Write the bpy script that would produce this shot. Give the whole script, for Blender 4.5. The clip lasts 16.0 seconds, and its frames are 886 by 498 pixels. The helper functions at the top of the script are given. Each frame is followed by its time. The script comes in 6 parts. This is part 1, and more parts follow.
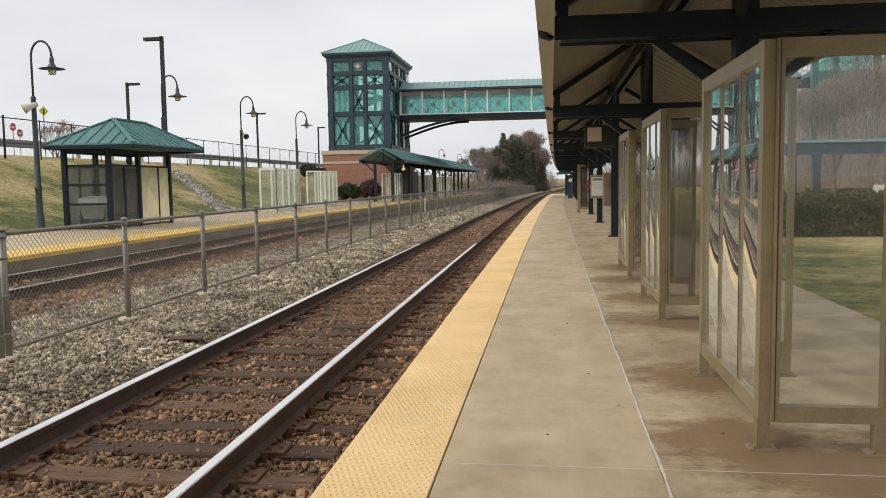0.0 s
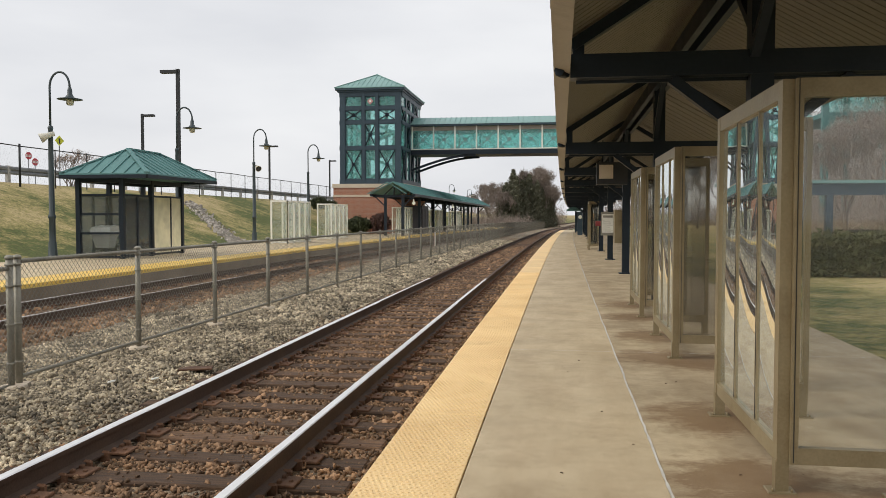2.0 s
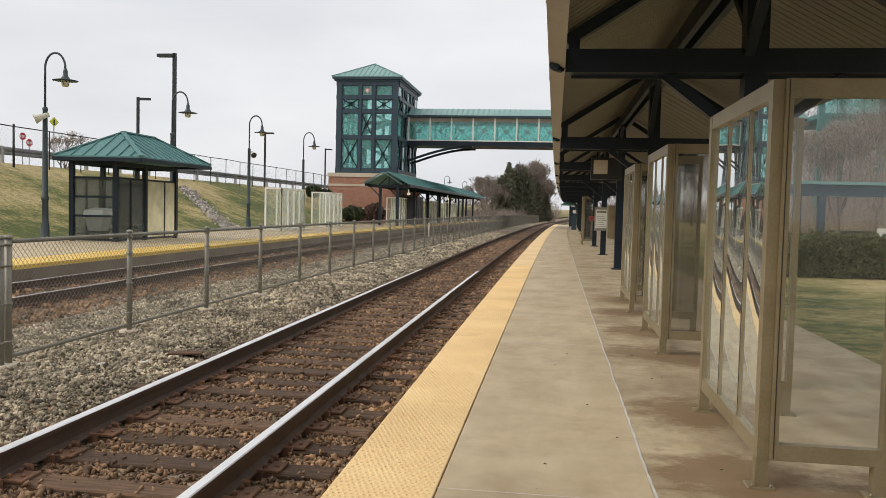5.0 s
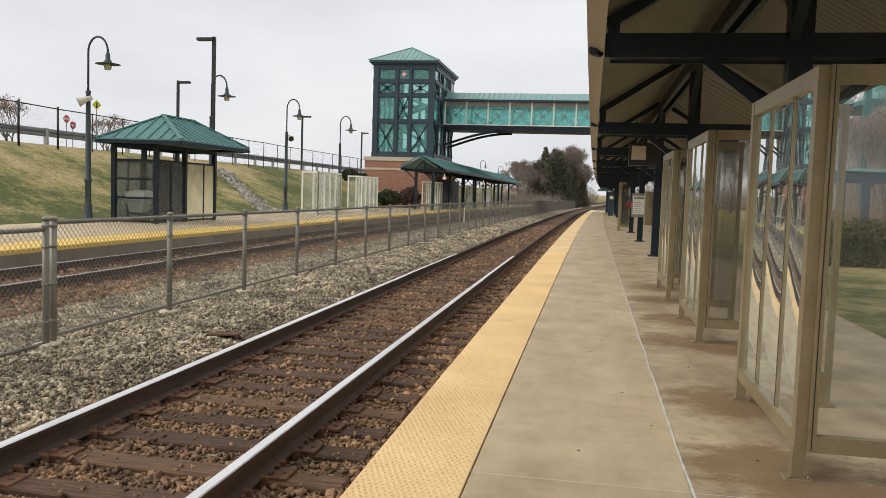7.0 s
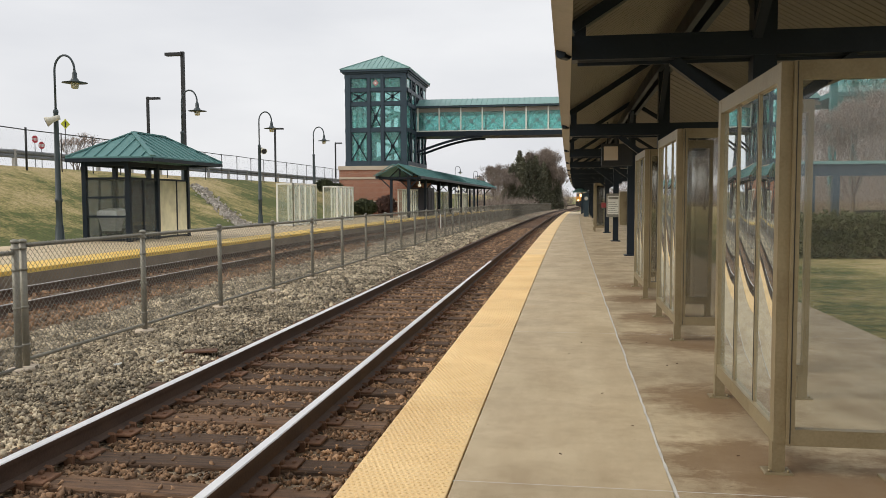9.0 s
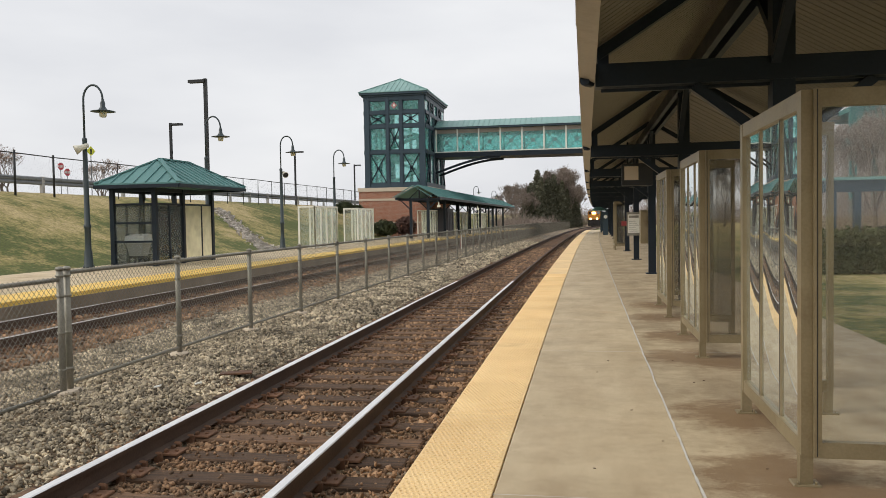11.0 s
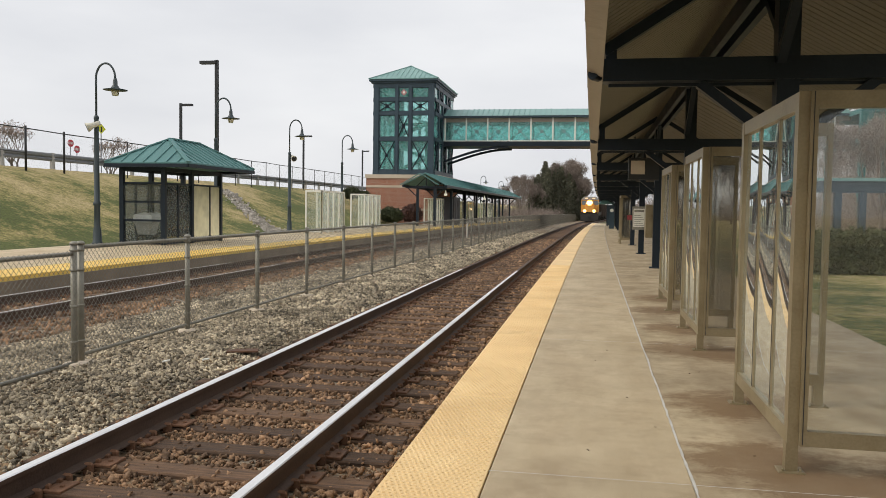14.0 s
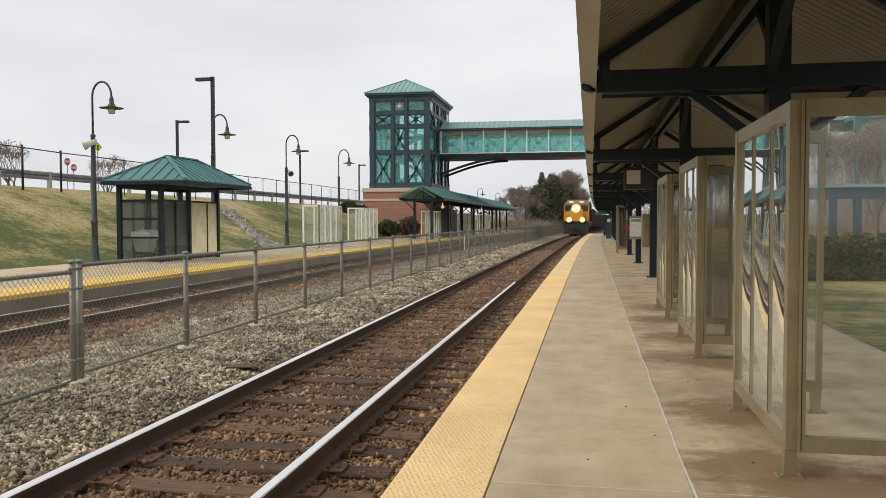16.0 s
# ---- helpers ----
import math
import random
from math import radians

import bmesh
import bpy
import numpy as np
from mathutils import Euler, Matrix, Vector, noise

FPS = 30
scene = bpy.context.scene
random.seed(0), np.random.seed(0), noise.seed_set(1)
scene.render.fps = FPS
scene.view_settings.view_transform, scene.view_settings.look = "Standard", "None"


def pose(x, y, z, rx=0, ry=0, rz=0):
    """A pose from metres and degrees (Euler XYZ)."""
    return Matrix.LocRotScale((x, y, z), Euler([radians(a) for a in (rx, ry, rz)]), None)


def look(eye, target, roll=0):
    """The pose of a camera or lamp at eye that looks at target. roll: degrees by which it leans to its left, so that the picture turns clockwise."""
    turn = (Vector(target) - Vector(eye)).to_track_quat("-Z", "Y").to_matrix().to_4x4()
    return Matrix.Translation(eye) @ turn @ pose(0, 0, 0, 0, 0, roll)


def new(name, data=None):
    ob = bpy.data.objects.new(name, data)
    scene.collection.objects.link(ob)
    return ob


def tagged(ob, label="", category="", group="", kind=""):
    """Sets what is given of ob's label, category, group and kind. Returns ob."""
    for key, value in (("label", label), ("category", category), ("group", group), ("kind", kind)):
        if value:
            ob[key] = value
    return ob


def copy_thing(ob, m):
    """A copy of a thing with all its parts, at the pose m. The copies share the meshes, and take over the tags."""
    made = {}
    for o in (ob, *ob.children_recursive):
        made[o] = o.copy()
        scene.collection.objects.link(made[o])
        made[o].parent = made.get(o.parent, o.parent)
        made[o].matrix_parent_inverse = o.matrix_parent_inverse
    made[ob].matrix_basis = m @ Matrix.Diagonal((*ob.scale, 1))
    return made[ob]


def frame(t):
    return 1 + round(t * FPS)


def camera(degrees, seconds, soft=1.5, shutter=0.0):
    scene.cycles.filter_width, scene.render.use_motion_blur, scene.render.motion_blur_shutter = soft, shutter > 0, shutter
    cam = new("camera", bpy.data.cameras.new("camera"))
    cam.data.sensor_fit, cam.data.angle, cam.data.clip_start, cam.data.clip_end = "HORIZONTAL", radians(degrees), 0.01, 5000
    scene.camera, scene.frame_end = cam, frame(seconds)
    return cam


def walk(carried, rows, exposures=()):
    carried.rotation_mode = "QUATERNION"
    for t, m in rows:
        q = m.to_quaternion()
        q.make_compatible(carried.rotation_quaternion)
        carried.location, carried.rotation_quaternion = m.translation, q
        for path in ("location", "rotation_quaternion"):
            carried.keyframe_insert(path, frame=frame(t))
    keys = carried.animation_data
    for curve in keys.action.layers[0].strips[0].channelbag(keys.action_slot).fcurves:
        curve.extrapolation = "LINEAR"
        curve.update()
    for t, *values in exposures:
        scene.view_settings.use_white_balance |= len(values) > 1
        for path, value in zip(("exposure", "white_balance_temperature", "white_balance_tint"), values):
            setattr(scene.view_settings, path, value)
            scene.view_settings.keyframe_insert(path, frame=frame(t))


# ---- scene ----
cam = camera(57.6, 16.0, soft=0.6)
PATH = [
    (0, (0.018, -0.037, 1.517), (-0.247, 1.939, 1.351), -0.9),
    (0.5, (0.017, -0.031, 1.512), (-0.259, 1.942, 1.334), -0.9),
    (1, (-0.003, -0.031, 1.511), (-0.292, 1.941, 1.345), -0.2),
    (1.5, (-0.015, -0.039, 1.511), (-0.299, 1.937, 1.395), 0.2),
    (2, (-0.026, -0.038, 1.512), (-0.312, 1.939, 1.432), 0.0),
    (2.5, (-0.013, -0.043, 1.51), (-0.306, 1.934, 1.433), 0.3),
    (3, (-0.003, -0.046, 1.507), (-0.291, 1.932, 1.422), 0.8),
    (3.5, (0.003, -0.042, 1.505), (-0.279, 1.935, 1.407), 0.8),
    (5.8, (0.002, -0.075, 1.515), (-0.277, 1.902, 1.411), 2.0),
    (6, (0.001, -0.074, 1.519), (-0.307, 1.9, 1.409), 1.7),
    (6.5, (-0.006, -0.077, 1.515), (-0.358, 1.888, 1.392), 1.4),
    (7, (-0.001, -0.074, 1.515), (-0.356, 1.889, 1.373), 1.9),
    (7.5, (0.002, -0.074, 1.516), (-0.335, 1.891, 1.364), 2.2),
    (8, (0.012, -0.08, 1.517), (-0.308, 1.889, 1.37), 1.6),
    (8.5, (0.015, -0.073, 1.516), (-0.279, 1.901, 1.378), 0.6),
    (9, (0.02, -0.058, 1.524), (-0.282, 1.916, 1.399), -0.2),
    (9.5, (0.008, -0.071, 1.554), (-0.32, 1.9, 1.458), -0.6),
    (9.7, (0.002, -0.07, 1.565), (-0.314, 1.903, 1.481), -0.8),
    (11.8, (-0.064, -0.454, 1.56), (-0.426, 1.511, 1.486), -1.1),
    (12, (-0.059, -0.465, 1.56), (-0.412, 1.502, 1.485), -1.0),
    (12.5, (-0.006, -0.472, 1.562), (-0.354, 1.496, 1.492), -0.4),
    (13, (0.001, -0.479, 1.554), (-0.347, 1.489, 1.474), 0.3),
    (13.5, (-0.015, -0.478, 1.55), (-0.376, 1.487, 1.452), 0.8),
    (14, (-0.019, -0.484, 1.547), (-0.379, 1.481, 1.444), 0.8),
    (14.5, (-0.019, -0.488, 1.55), (-0.382, 1.477, 1.46), 0.6),
    (15, (-0.03, -0.499, 1.548), (-0.41, 1.463, 1.469), 0.2),
    (15.5, (-0.022, -0.513, 1.548), (-0.397, 1.45, 1.472), -0.1),
    (16, (-0.009, -0.519, 1.548), (-0.364, 1.448, 1.476), -0.1),
]
walk(cam, [(t, look(eye, target, roll)) for t, eye, target, roll in PATH])

# ---- world and light: a bright overcast afternoon ----
world = bpy.data.worlds.new("sky")
scene.world = world
world.use_nodes = True
wn, wl = world.node_tree.nodes, world.node_tree.links
wn.clear()
sky = wn.new("ShaderNodeTexSky")
sky.sky_type, sky.sun_disc = "NISHITA", False
sky.sun_elevation, sky.sun_rotation = radians(41), radians(246)
sky.dust_density, sky.air_density = 4.0, 1.0
coord = wn.new("ShaderNodeTexCoord")
flat = wn.new("ShaderNodeMapping")
flat.inputs["Scale"].default_value = (1.0, 1.0, 3.5)
clouds = wn.new("ShaderNodeTexNoise")
clouds.inputs["Scale"].default_value = 2.2
clouds.inputs["Detail"].default_value = 5
clouds.inputs["Roughness"].default_value = 0.5
ramp = wn.new("ShaderNodeValToRGB")
ramp.color_ramp.elements[0].position, ramp.color_ramp.elements[0].color = 0.35, (7.0, 7.1, 7.4, 1)
ramp.color_ramp.elements[1].position, ramp.color_ramp.elements[1].color = 0.65, (8.3, 8.35, 8.5, 1)
cover = wn.new("ShaderNodeMix")
cover.data_type = "RGBA"
cover.inputs[0].default_value = 0.93
bg = wn.new("ShaderNodeBackground")
bg.inputs["Strength"].default_value = 0.1
out = wn.new("ShaderNodeOutputWorld")
wl.new(coord.outputs["Generated"], flat.inputs[0])
wl.new(flat.outputs[0], clouds.inputs["Vector"])
wl.new(clouds.outputs["Fac"], ramp.inputs[0])
wl.new(sky.outputs[0], cover.inputs[6])
wl.new(ramp.outputs[0], cover.inputs[7])
wl.new(cover.outputs[2], bg.inputs[0])
wl.new(bg.outputs[0], out.inputs[0])

sun_data = bpy.data.lights.new("sun", "SUN")
sun_data.energy, sun_data.angle, sun_data.color = 1.5, radians(35), (1.0, 0.93, 0.83)
sun = new("sun", sun_data)
sun.matrix_world = look((-50, -22, 48), (0, 0, 0))
scene.view_settings.exposure = 0.15

# ---- materials ----
def nodes_of(name):
    m = bpy.data.materials.new(name)
    m.use_nodes = True
    nt = m.node_tree
    return m, nt.nodes, nt.links, nt.nodes["Principled BSDF"]


def surface(name, a, b, rough=0.6, metal=0.0, fine=40.0, coarse=1.5, bump=0.15, stain=None, stain_at=0.62, stretch=(1, 1, 1),
            island=0.0, per_object=0.0, spec=0.5, world_space=False):
    """A worn surface: two colours mixed by coarse and fine noise, optional stains, a little relief and uneven gloss."""
    m, n, l, bsdf = nodes_of(name)
    tc = n.new("ShaderNodeTexCoord")
    mp = n.new("ShaderNodeMapping")
    mp.inputs["Scale"].default_value = stretch
    if world_space:
        geo = n.new("ShaderNodeNewGeometry")
        l.new(geo.outputs["Position"], mp.inputs[0])
    else:
        l.new(tc.outputs["Object"], mp.inputs[0])
    big, small = n.new("ShaderNodeTexNoise"), n.new("ShaderNodeTexNoise")
    big.inputs["Scale"].default_value, big.inputs["Detail"].default_value = coarse, 6
    small.inputs["Scale"].default_value, small.inputs["Detail"].default_value = fine, 4
    for x in (big, small):
        l.new(mp.outputs[0], x.inputs["Vector"])
    add = n.new("ShaderNodeMath")
    add.operation = "MULTIPLY_ADD"
    add.inputs[1].default_value, add.inputs[2].default_value = 0.45, 0.0
    l.new(small.outputs["Fac"], add.inputs[0])
    mixf = n.new("ShaderNodeMath")
    mixf.operation = "MULTIPLY_ADD"
    mixf.inputs[1].default_value = 0.9
    l.new(big.outputs["Fac"], mixf.inputs[0])
    l.new(add.outputs[0], mixf.inputs[2])
    cr = n.new("ShaderNodeValToRGB")
    cr.color_ramp.elements[0].position, cr.color_ramp.elements[0].color = 0.45, (*a, 1)
    cr.color_ramp.elements[1].position, cr.color_ramp.elements[1].color = 0.85, (*b, 1)
    l.new(mixf.outputs[0], cr.inputs[0])
    col = cr.outputs[0]
    if stain:
        st = n.new("ShaderNodeTexNoise")
        st.inputs["Scale"].default_value, st.inputs["Detail"].default_value = coarse * 0.6 + 0.3, 8
        st.inputs["Roughness"].default_value = 0.65
        off = n.new("ShaderNodeMapping")
        off.inputs["Location"].default_value = (7.3, 2.1, 4.4)
        l.new(mp.outputs[0], off.inputs[0])
        l.new(off.outputs[0], st.inputs["Vector"])
        sr = n.new("ShaderNodeValToRGB")
        sr.color_ramp.elements[0].position, sr.color_ramp.elements[0].color = stain_at - 0.08, (0, 0, 0, 1)
        sr.color_ramp.elements[1].position, sr.color_ramp.elements[1].color = stain_at + 0.12, (0.75, 0.75, 0.75, 1)
        l.new(st.outputs["Fac"], sr.inputs[0])
        mx = n.new("ShaderNodeMix")
        mx.data_type = "RGBA"
        mx.inputs[7].default_value = (*stain, 1)
        l.new(sr.outputs[0], mx.inputs[0])
        l.new(col, mx.inputs[6])
        col = mx.outputs[2]
    if island or per_object:
        hsv = n.new("ShaderNodeHueSaturation")
        rng = n.new("ShaderNodeMapRange")
        amount = island or per_object
        rng.inputs["To Min"].default_value, rng.inputs["To Max"].default_value = 1 - amount, 1 + amount
        if island:
            g = n.new("ShaderNodeNewGeometry")
            l.new(g.outputs["Random Per Island"], rng.inputs["Value"])
        else:
            g = n.new("ShaderNodeObjectInfo")
            l.new(g.outputs["Random"], rng.inputs["Value"])
        l.new(rng.outputs[0], hsv.inputs["Value"])
        l.new(col, hsv.inputs["Color"])
        col = hsv.outputs[0]
    l.new(col, bsdf.inputs["Base Color"])
    rr = n.new("ShaderNodeMapRange")
    rr.inputs["To Min"].default_value, rr.inputs["To Max"].default_value = max(rough - 0.12, 0.03), min(rough + 0.12, 1)
    l.new(big.outputs["Fac"], rr.inputs["Value"])
    l.new(rr.outputs[0], bsdf.inputs["Roughness"])
    bsdf.inputs["Metallic"].default_value = metal
    bsdf.inputs["Specular IOR Level"].default_value = spec
    if bump:
        bp = n.new("ShaderNodeBump")
        bp.inputs["Strength"].default_value, bp.inputs["Distance"].default_value = bump, 0.01
        l.new(small.outputs["Fac"], bp.inputs["Height"])
        l.new(bp.outputs[0], bsdf.inputs["Normal"])
    return m


def glass(name, tint, rough=0.03, haze=0.0, milk=(0.75, 0.76, 0.72), coat=1.8):
    """A thin pane: mostly clear, with a mirror coat, tinted."""
    m, n, l, bsdf = nodes_of(name)
    outn = [x for x in n if x.type == "OUTPUT_MATERIAL"][0]
    tr = n.new("ShaderNodeBsdfTransparent")
    tr.inputs[0].default_value = (*tint, 1)
    gl = n.new("ShaderNodeBsdfGlossy")
    gl.inputs["Roughness"].default_value = rough
    gl.inputs["Color"].default_value = (0.9, 0.95, 0.95, 1)
    fr = n.new("ShaderNodeFresnel")
    fr.inputs[0].default_value = 1.45
    amp = n.new("ShaderNodeMath")
    amp.operation, amp.use_clamp = "MULTIPLY_ADD", True
    amp.inputs[1].default_value, amp.inputs[2].default_value = coat, 0.0
    l.new(fr.outputs[0], amp.inputs[0])
    mx = n.new("ShaderNodeMixShader")
    l.new(amp.outputs[0], mx.inputs[0])
    l.new(tr.outputs[0], mx.inputs[1])
    l.new(gl.outputs[0], mx.inputs[2])
    last = mx
    if haze:
        df = n.new("ShaderNodeBsdfTranslucent")
        d2 = n.new("ShaderNodeBsdfDiffuse")
        df.inputs[0].default_value = (*milk, 1)
        d2.inputs[0].default_value = (*(c * 0.85 for c in milk), 1)
        md = n.new("ShaderNodeMixShader")
        md.inputs[0].default_value = 0.4
        l.new(df.outputs[0], md.inputs[1])
        l.new(d2.outputs[0], md.inputs[2])
        tc, nz = n.new("ShaderNodeTexCoord"), n.new("ShaderNodeTexNoise")
        nz.inputs["Scale"].default_value, nz.inputs["Detail"].default_value = 2.5, 5
        l.new(tc.outputs["Object"], nz.inputs["Vector"])
        hz = n.new("ShaderNodeMapRange")
        hz.inputs["From Min"].default_value, hz.inputs["From Max"].default_value = 0.3, 0.7
        hz.inputs["To Min"].default_value, hz.inputs["To Max"].default_value = haze * 0.85, min(haze * 1.15, 1)
        l.new(nz.outputs["Fac"], hz.inputs["Value"])
        m2 = n.new("ShaderNodeMixShader")
        l.new(hz.outputs[0], m2.inputs[0])
        l.new(mx.outputs[0], m2.inputs[1])
        l.new(md.outputs[0], m2.inputs[2])
        last = m2
    l.new(last.outputs[0], outn.inputs[0])
    return m


def glow(name, colour, strength):
    m, n, l, bsdf = nodes_of(name)
    bsdf.inputs["Base Color"].default_value = (*colour, 1)
    bsdf.inputs["Emission Color"].default_value = (*colour, 1)
    bsdf.inputs["Emission Strength"].default_value = strength
    return m


def concrete_mat(name, rust, rust_at, feet=False):
    """Broom-finished platform concrete: mottled, streaked by water, pitted, with rust where iron stood on it and some
    shade painted as rust.
    """
    m, n, l, bsdf = nodes_of(name)
    g = n.new("ShaderNodeNewGeometry")
    info = n.new("ShaderNodeObjectInfo")
    def nz(scale, detail=6, stretch=(1, 1, 1), rough=0.55):
        mp, t = n.new("ShaderNodeMapping"), n.new("ShaderNodeTexNoise")
        mp.inputs["Scale"].default_value = stretch
        t.inputs["Scale"].default_value, t.inputs["Detail"].default_value, t.inputs["Roughness"].default_value = scale, detail, rough
        l.new(g.outputs["Position"], mp.inputs[0])
        l.new(mp.outputs[0], t.inputs["Vector"])
        return t.outputs["Fac"]
    def ramp_of(v, p0, c0, p1, c1):
        r = n.new("ShaderNodeValToRGB")
        r.color_ramp.elements[0].position, r.color_ramp.elements[0].color = p0, (*c0, 1)
        r.color_ramp.elements[1].position, r.color_ramp.elements[1].color = p1, (*c1, 1)
        l.new(v, r.inputs[0])
        return r.outputs[0]
    def mix(kind, fac, a, b):
        x = n.new("ShaderNodeMix")
        x.data_type, x.blend_type = "RGBA", kind
        if isinstance(fac, float):
            x.inputs[0].default_value = fac
        else:
            l.new(fac, x.inputs[0])
        for k, v in ((6, a), (7, b)):
            if isinstance(v, tuple):
                x.inputs[k].default_value = (*v, 1)
            else:
                l.new(v, x.inputs[k])
        return x.outputs[2]
    col = ramp_of(nz(1.3), 0.32, (0.53, 0.43, 0.278), 0.70, (0.635, 0.525, 0.352))
    col = mix("MULTIPLY", 0.4, col, ramp_of(nz(0.7, 9, (2.6, 0.6, 1), 0.68), 0.40, (0.68, 0.61, 0.53), 0.58, (1, 1, 1)))
    col = mix("MULTIPLY", 0.4, col, ramp_of(nz(1.6, 10, (1.0, 1.25, 1), 0.72), 0.38, (0.60, 0.54, 0.47), 0.55, (1, 1, 1)))
    spread = nz(0.75, 9, (1, 0.8, 1), 0.68)
    if feet:
        # grey water marks run across the slab; rust has run out from each iron foot
        col = mix("MULTIPLY", 0.5, col, ramp_of(nz(1.1, 10, (1.2, 1.0, 1), 0.72), 0.40, (0.45, 0.40, 0.34), 0.58, (1, 1, 1)))
        spread = nz(3.6, 13, (0.85, 1.15, 1), 0.8)
        closest = None
        # spots at x 1.3-1.95, y 4.15-4.45 also paint the near foot's shade
        for fx, fy in ((1.08, 4.7), (1.3, 4.35), (1.12, 6.2), (1.05, 8.8), (1.4, 8.6), (1.15, 10.4), (1.08, 12.3), (1.15, 14.1), (1.55, 4.15), (1.95, 4.2), (1.9, 4.45), (1.85, 8.7)):
            dist = n.new("ShaderNodeVectorMath")
            dist.operation = "DISTANCE"
            dist.inputs[1].default_value = (fx, fy, 0)
            l.new(g.outputs["Position"], dist.inputs[0])
            if closest is None:
                closest = dist.outputs["Value"]
            else:
                least = n.new("ShaderNodeMath")
                least.operation = "MINIMUM"
                l.new(closest, least.inputs[0])
                l.new(dist.outputs["Value"], least.inputs[1])
                closest = least.outputs[0]
        near, total = n.new("ShaderNodeMapRange"), n.new("ShaderNodeMath")
        near.inputs["From Min"].default_value, near.inputs["From Max"].default_value = 0.03, 0.85
        near.inputs["To Min"].default_value, near.inputs["To Max"].default_value = 0.33, -0.12
        total.operation = "ADD"
        l.new(closest, near.inputs["Value"])
        l.new(spread, total.inputs[0])
        l.new(near.outputs[0], total.inputs[1])
        spread = total.outputs[0]
    col = mix("MIX", ramp_of(spread, rust_at, (0, 0, 0), rust_at + 0.17, (0.72, 0.72, 0.72)), col, rust)
    col = mix("MULTIPLY", 1.0, col, ramp_of(nz(150, 3), 0.3, (0.8, 0.79, 0.78), 0.62, (1.06, 1.06, 1.06)))
    pits = n.new("ShaderNodeTexVoronoi")
    pits.inputs["Scale"].default_value = 9
    l.new(g.outputs["Position"], pits.inputs["Vector"])
    col = mix("MULTIPLY", 0.75, col, ramp_of(pits.outputs["Distance"], 0.03, (0.35, 0.3, 0.25), 0.065, (1, 1, 1)))
    hsv, rng = n.new("ShaderNodeHueSaturation"), n.new("ShaderNodeMapRange")
    rng.inputs["To Min"].default_value, rng.inputs["To Max"].default_value = 0.95, 1.05
    l.new(info.outputs["Random"], rng.inputs["Value"])
    l.new(rng.outputs[0], hsv.inputs["Value"])
    l.new(col, hsv.inputs["Color"])
    l.new(hsv.outputs[0], bsdf.inputs["Base Color"])
    rr = n.new("ShaderNodeMapRange")
    rr.inputs["To Min"].default_value, rr.inputs["To Max"].default_value = 0.55, 0.85
    l.new(nz(2.0), rr.inputs["Value"])
    l.new(rr.outputs[0], bsdf.inputs["Roughness"])
    bp = n.new("ShaderNodeBump")
    bp.inputs["Strength"].default_value, bp.inputs["Distance"].default_value = 0.2, 0.004
    l.new(nz(90, 4, (1, 0.3, 1)), bp.inputs["Height"])
    l.new(bp.outputs[0], bsdf.inputs["Normal"])
    return m


CONCRETE = concrete_mat("concrete", (0.45, 0.29, 0.15), 0.60)
CONCRETE_RUST_SHADE = concrete_mat("rust_and_shade_concrete", (0.18, 0.098, 0.038), 0.51, feet=True)
SEALANT = surface("joint_sealant", (0.5, 0.48, 0.44), (0.7, 0.68, 0.63), 0.7, fine=80, coarse=6, bump=0.3)
TACTILE = surface("tactile_yellow", (0.79, 0.53, 0.235), (0.93, 0.68, 0.345), 0.6, fine=90, coarse=1.3, bump=0.1,
                  stain=(0.52, 0.31, 0.13), stain_at=0.68, world_space=True, per_object=0.05)
TACTILE_FAR = surface("tactile_bright_yellow", (0.70, 0.44, 0.07), (0.84, 0.58, 0.13), 0.6, fine=60, coarse=1.0, bump=0.1, world_space=True)
RAIL_RUST = surface("rail_rust", (0.055, 0.032, 0.022), (0.10, 0.062, 0.042), 0.75, 0.1, fine=60, coarse=3, bump=0.2)
RAIL_TOP = surface("rail_polished_head", (0.74, 0.735, 0.73), (0.86, 0.855, 0.85), 0.38, 0.45, fine=70, coarse=2, bump=0.01)
RAIL_DULL = surface("rail_dull_head", (0.34, 0.315, 0.29), (0.48, 0.45, 0.42), 0.5, 0.3, fine=70, coarse=2, bump=0.03)
PLATE = surface("tie_plate_rust", (0.085, 0.042, 0.022), (0.21, 0.105, 0.055), 0.8, 0.0, fine=60, coarse=6, bump=0.3, per_object=0.35)
TIE = surface("sleeper_timber", (0.06, 0.033, 0.018), (0.19, 0.108, 0.058), 0.85, fine=30, coarse=2.5, bump=0.5, stretch=(1.2, 14, 8),
              stain=(0.03, 0.02, 0.014), stain_at=0.55, per_object=0.35)
STONE = surface("ballast_stone", (0.115, 0.092, 0.060), (0.54, 0.455, 0.32), 0.85, fine=70, coarse=2.0, bump=0.35, island=0.75, world_space=True)
STONE_RUST = surface("ballast_stone_rusty", (0.10, 0.056, 0.029), (0.37, 0.225, 0.125), 0.85, fine=70, coarse=2.0, bump=0.35, island=0.6, world_space=True)
GALV = surface("galvanised_steel", (0.20, 0.19, 0.155), (0.32, 0.305, 0.255), 0.5, 0.35, fine=50, coarse=5, bump=0.06)
WIRE = surface("fence_wire", (0.16, 0.155, 0.13), (0.25, 0.24, 0.205), 0.55, 0.3, fine=50, coarse=5, bump=0)
NAVY = surface("navy_painted_steel", (0.008, 0.014, 0.022), (0.014, 0.023, 0.034), 0.45, 0.0, spec=0.3, fine=30, coarse=2, bump=0.04)
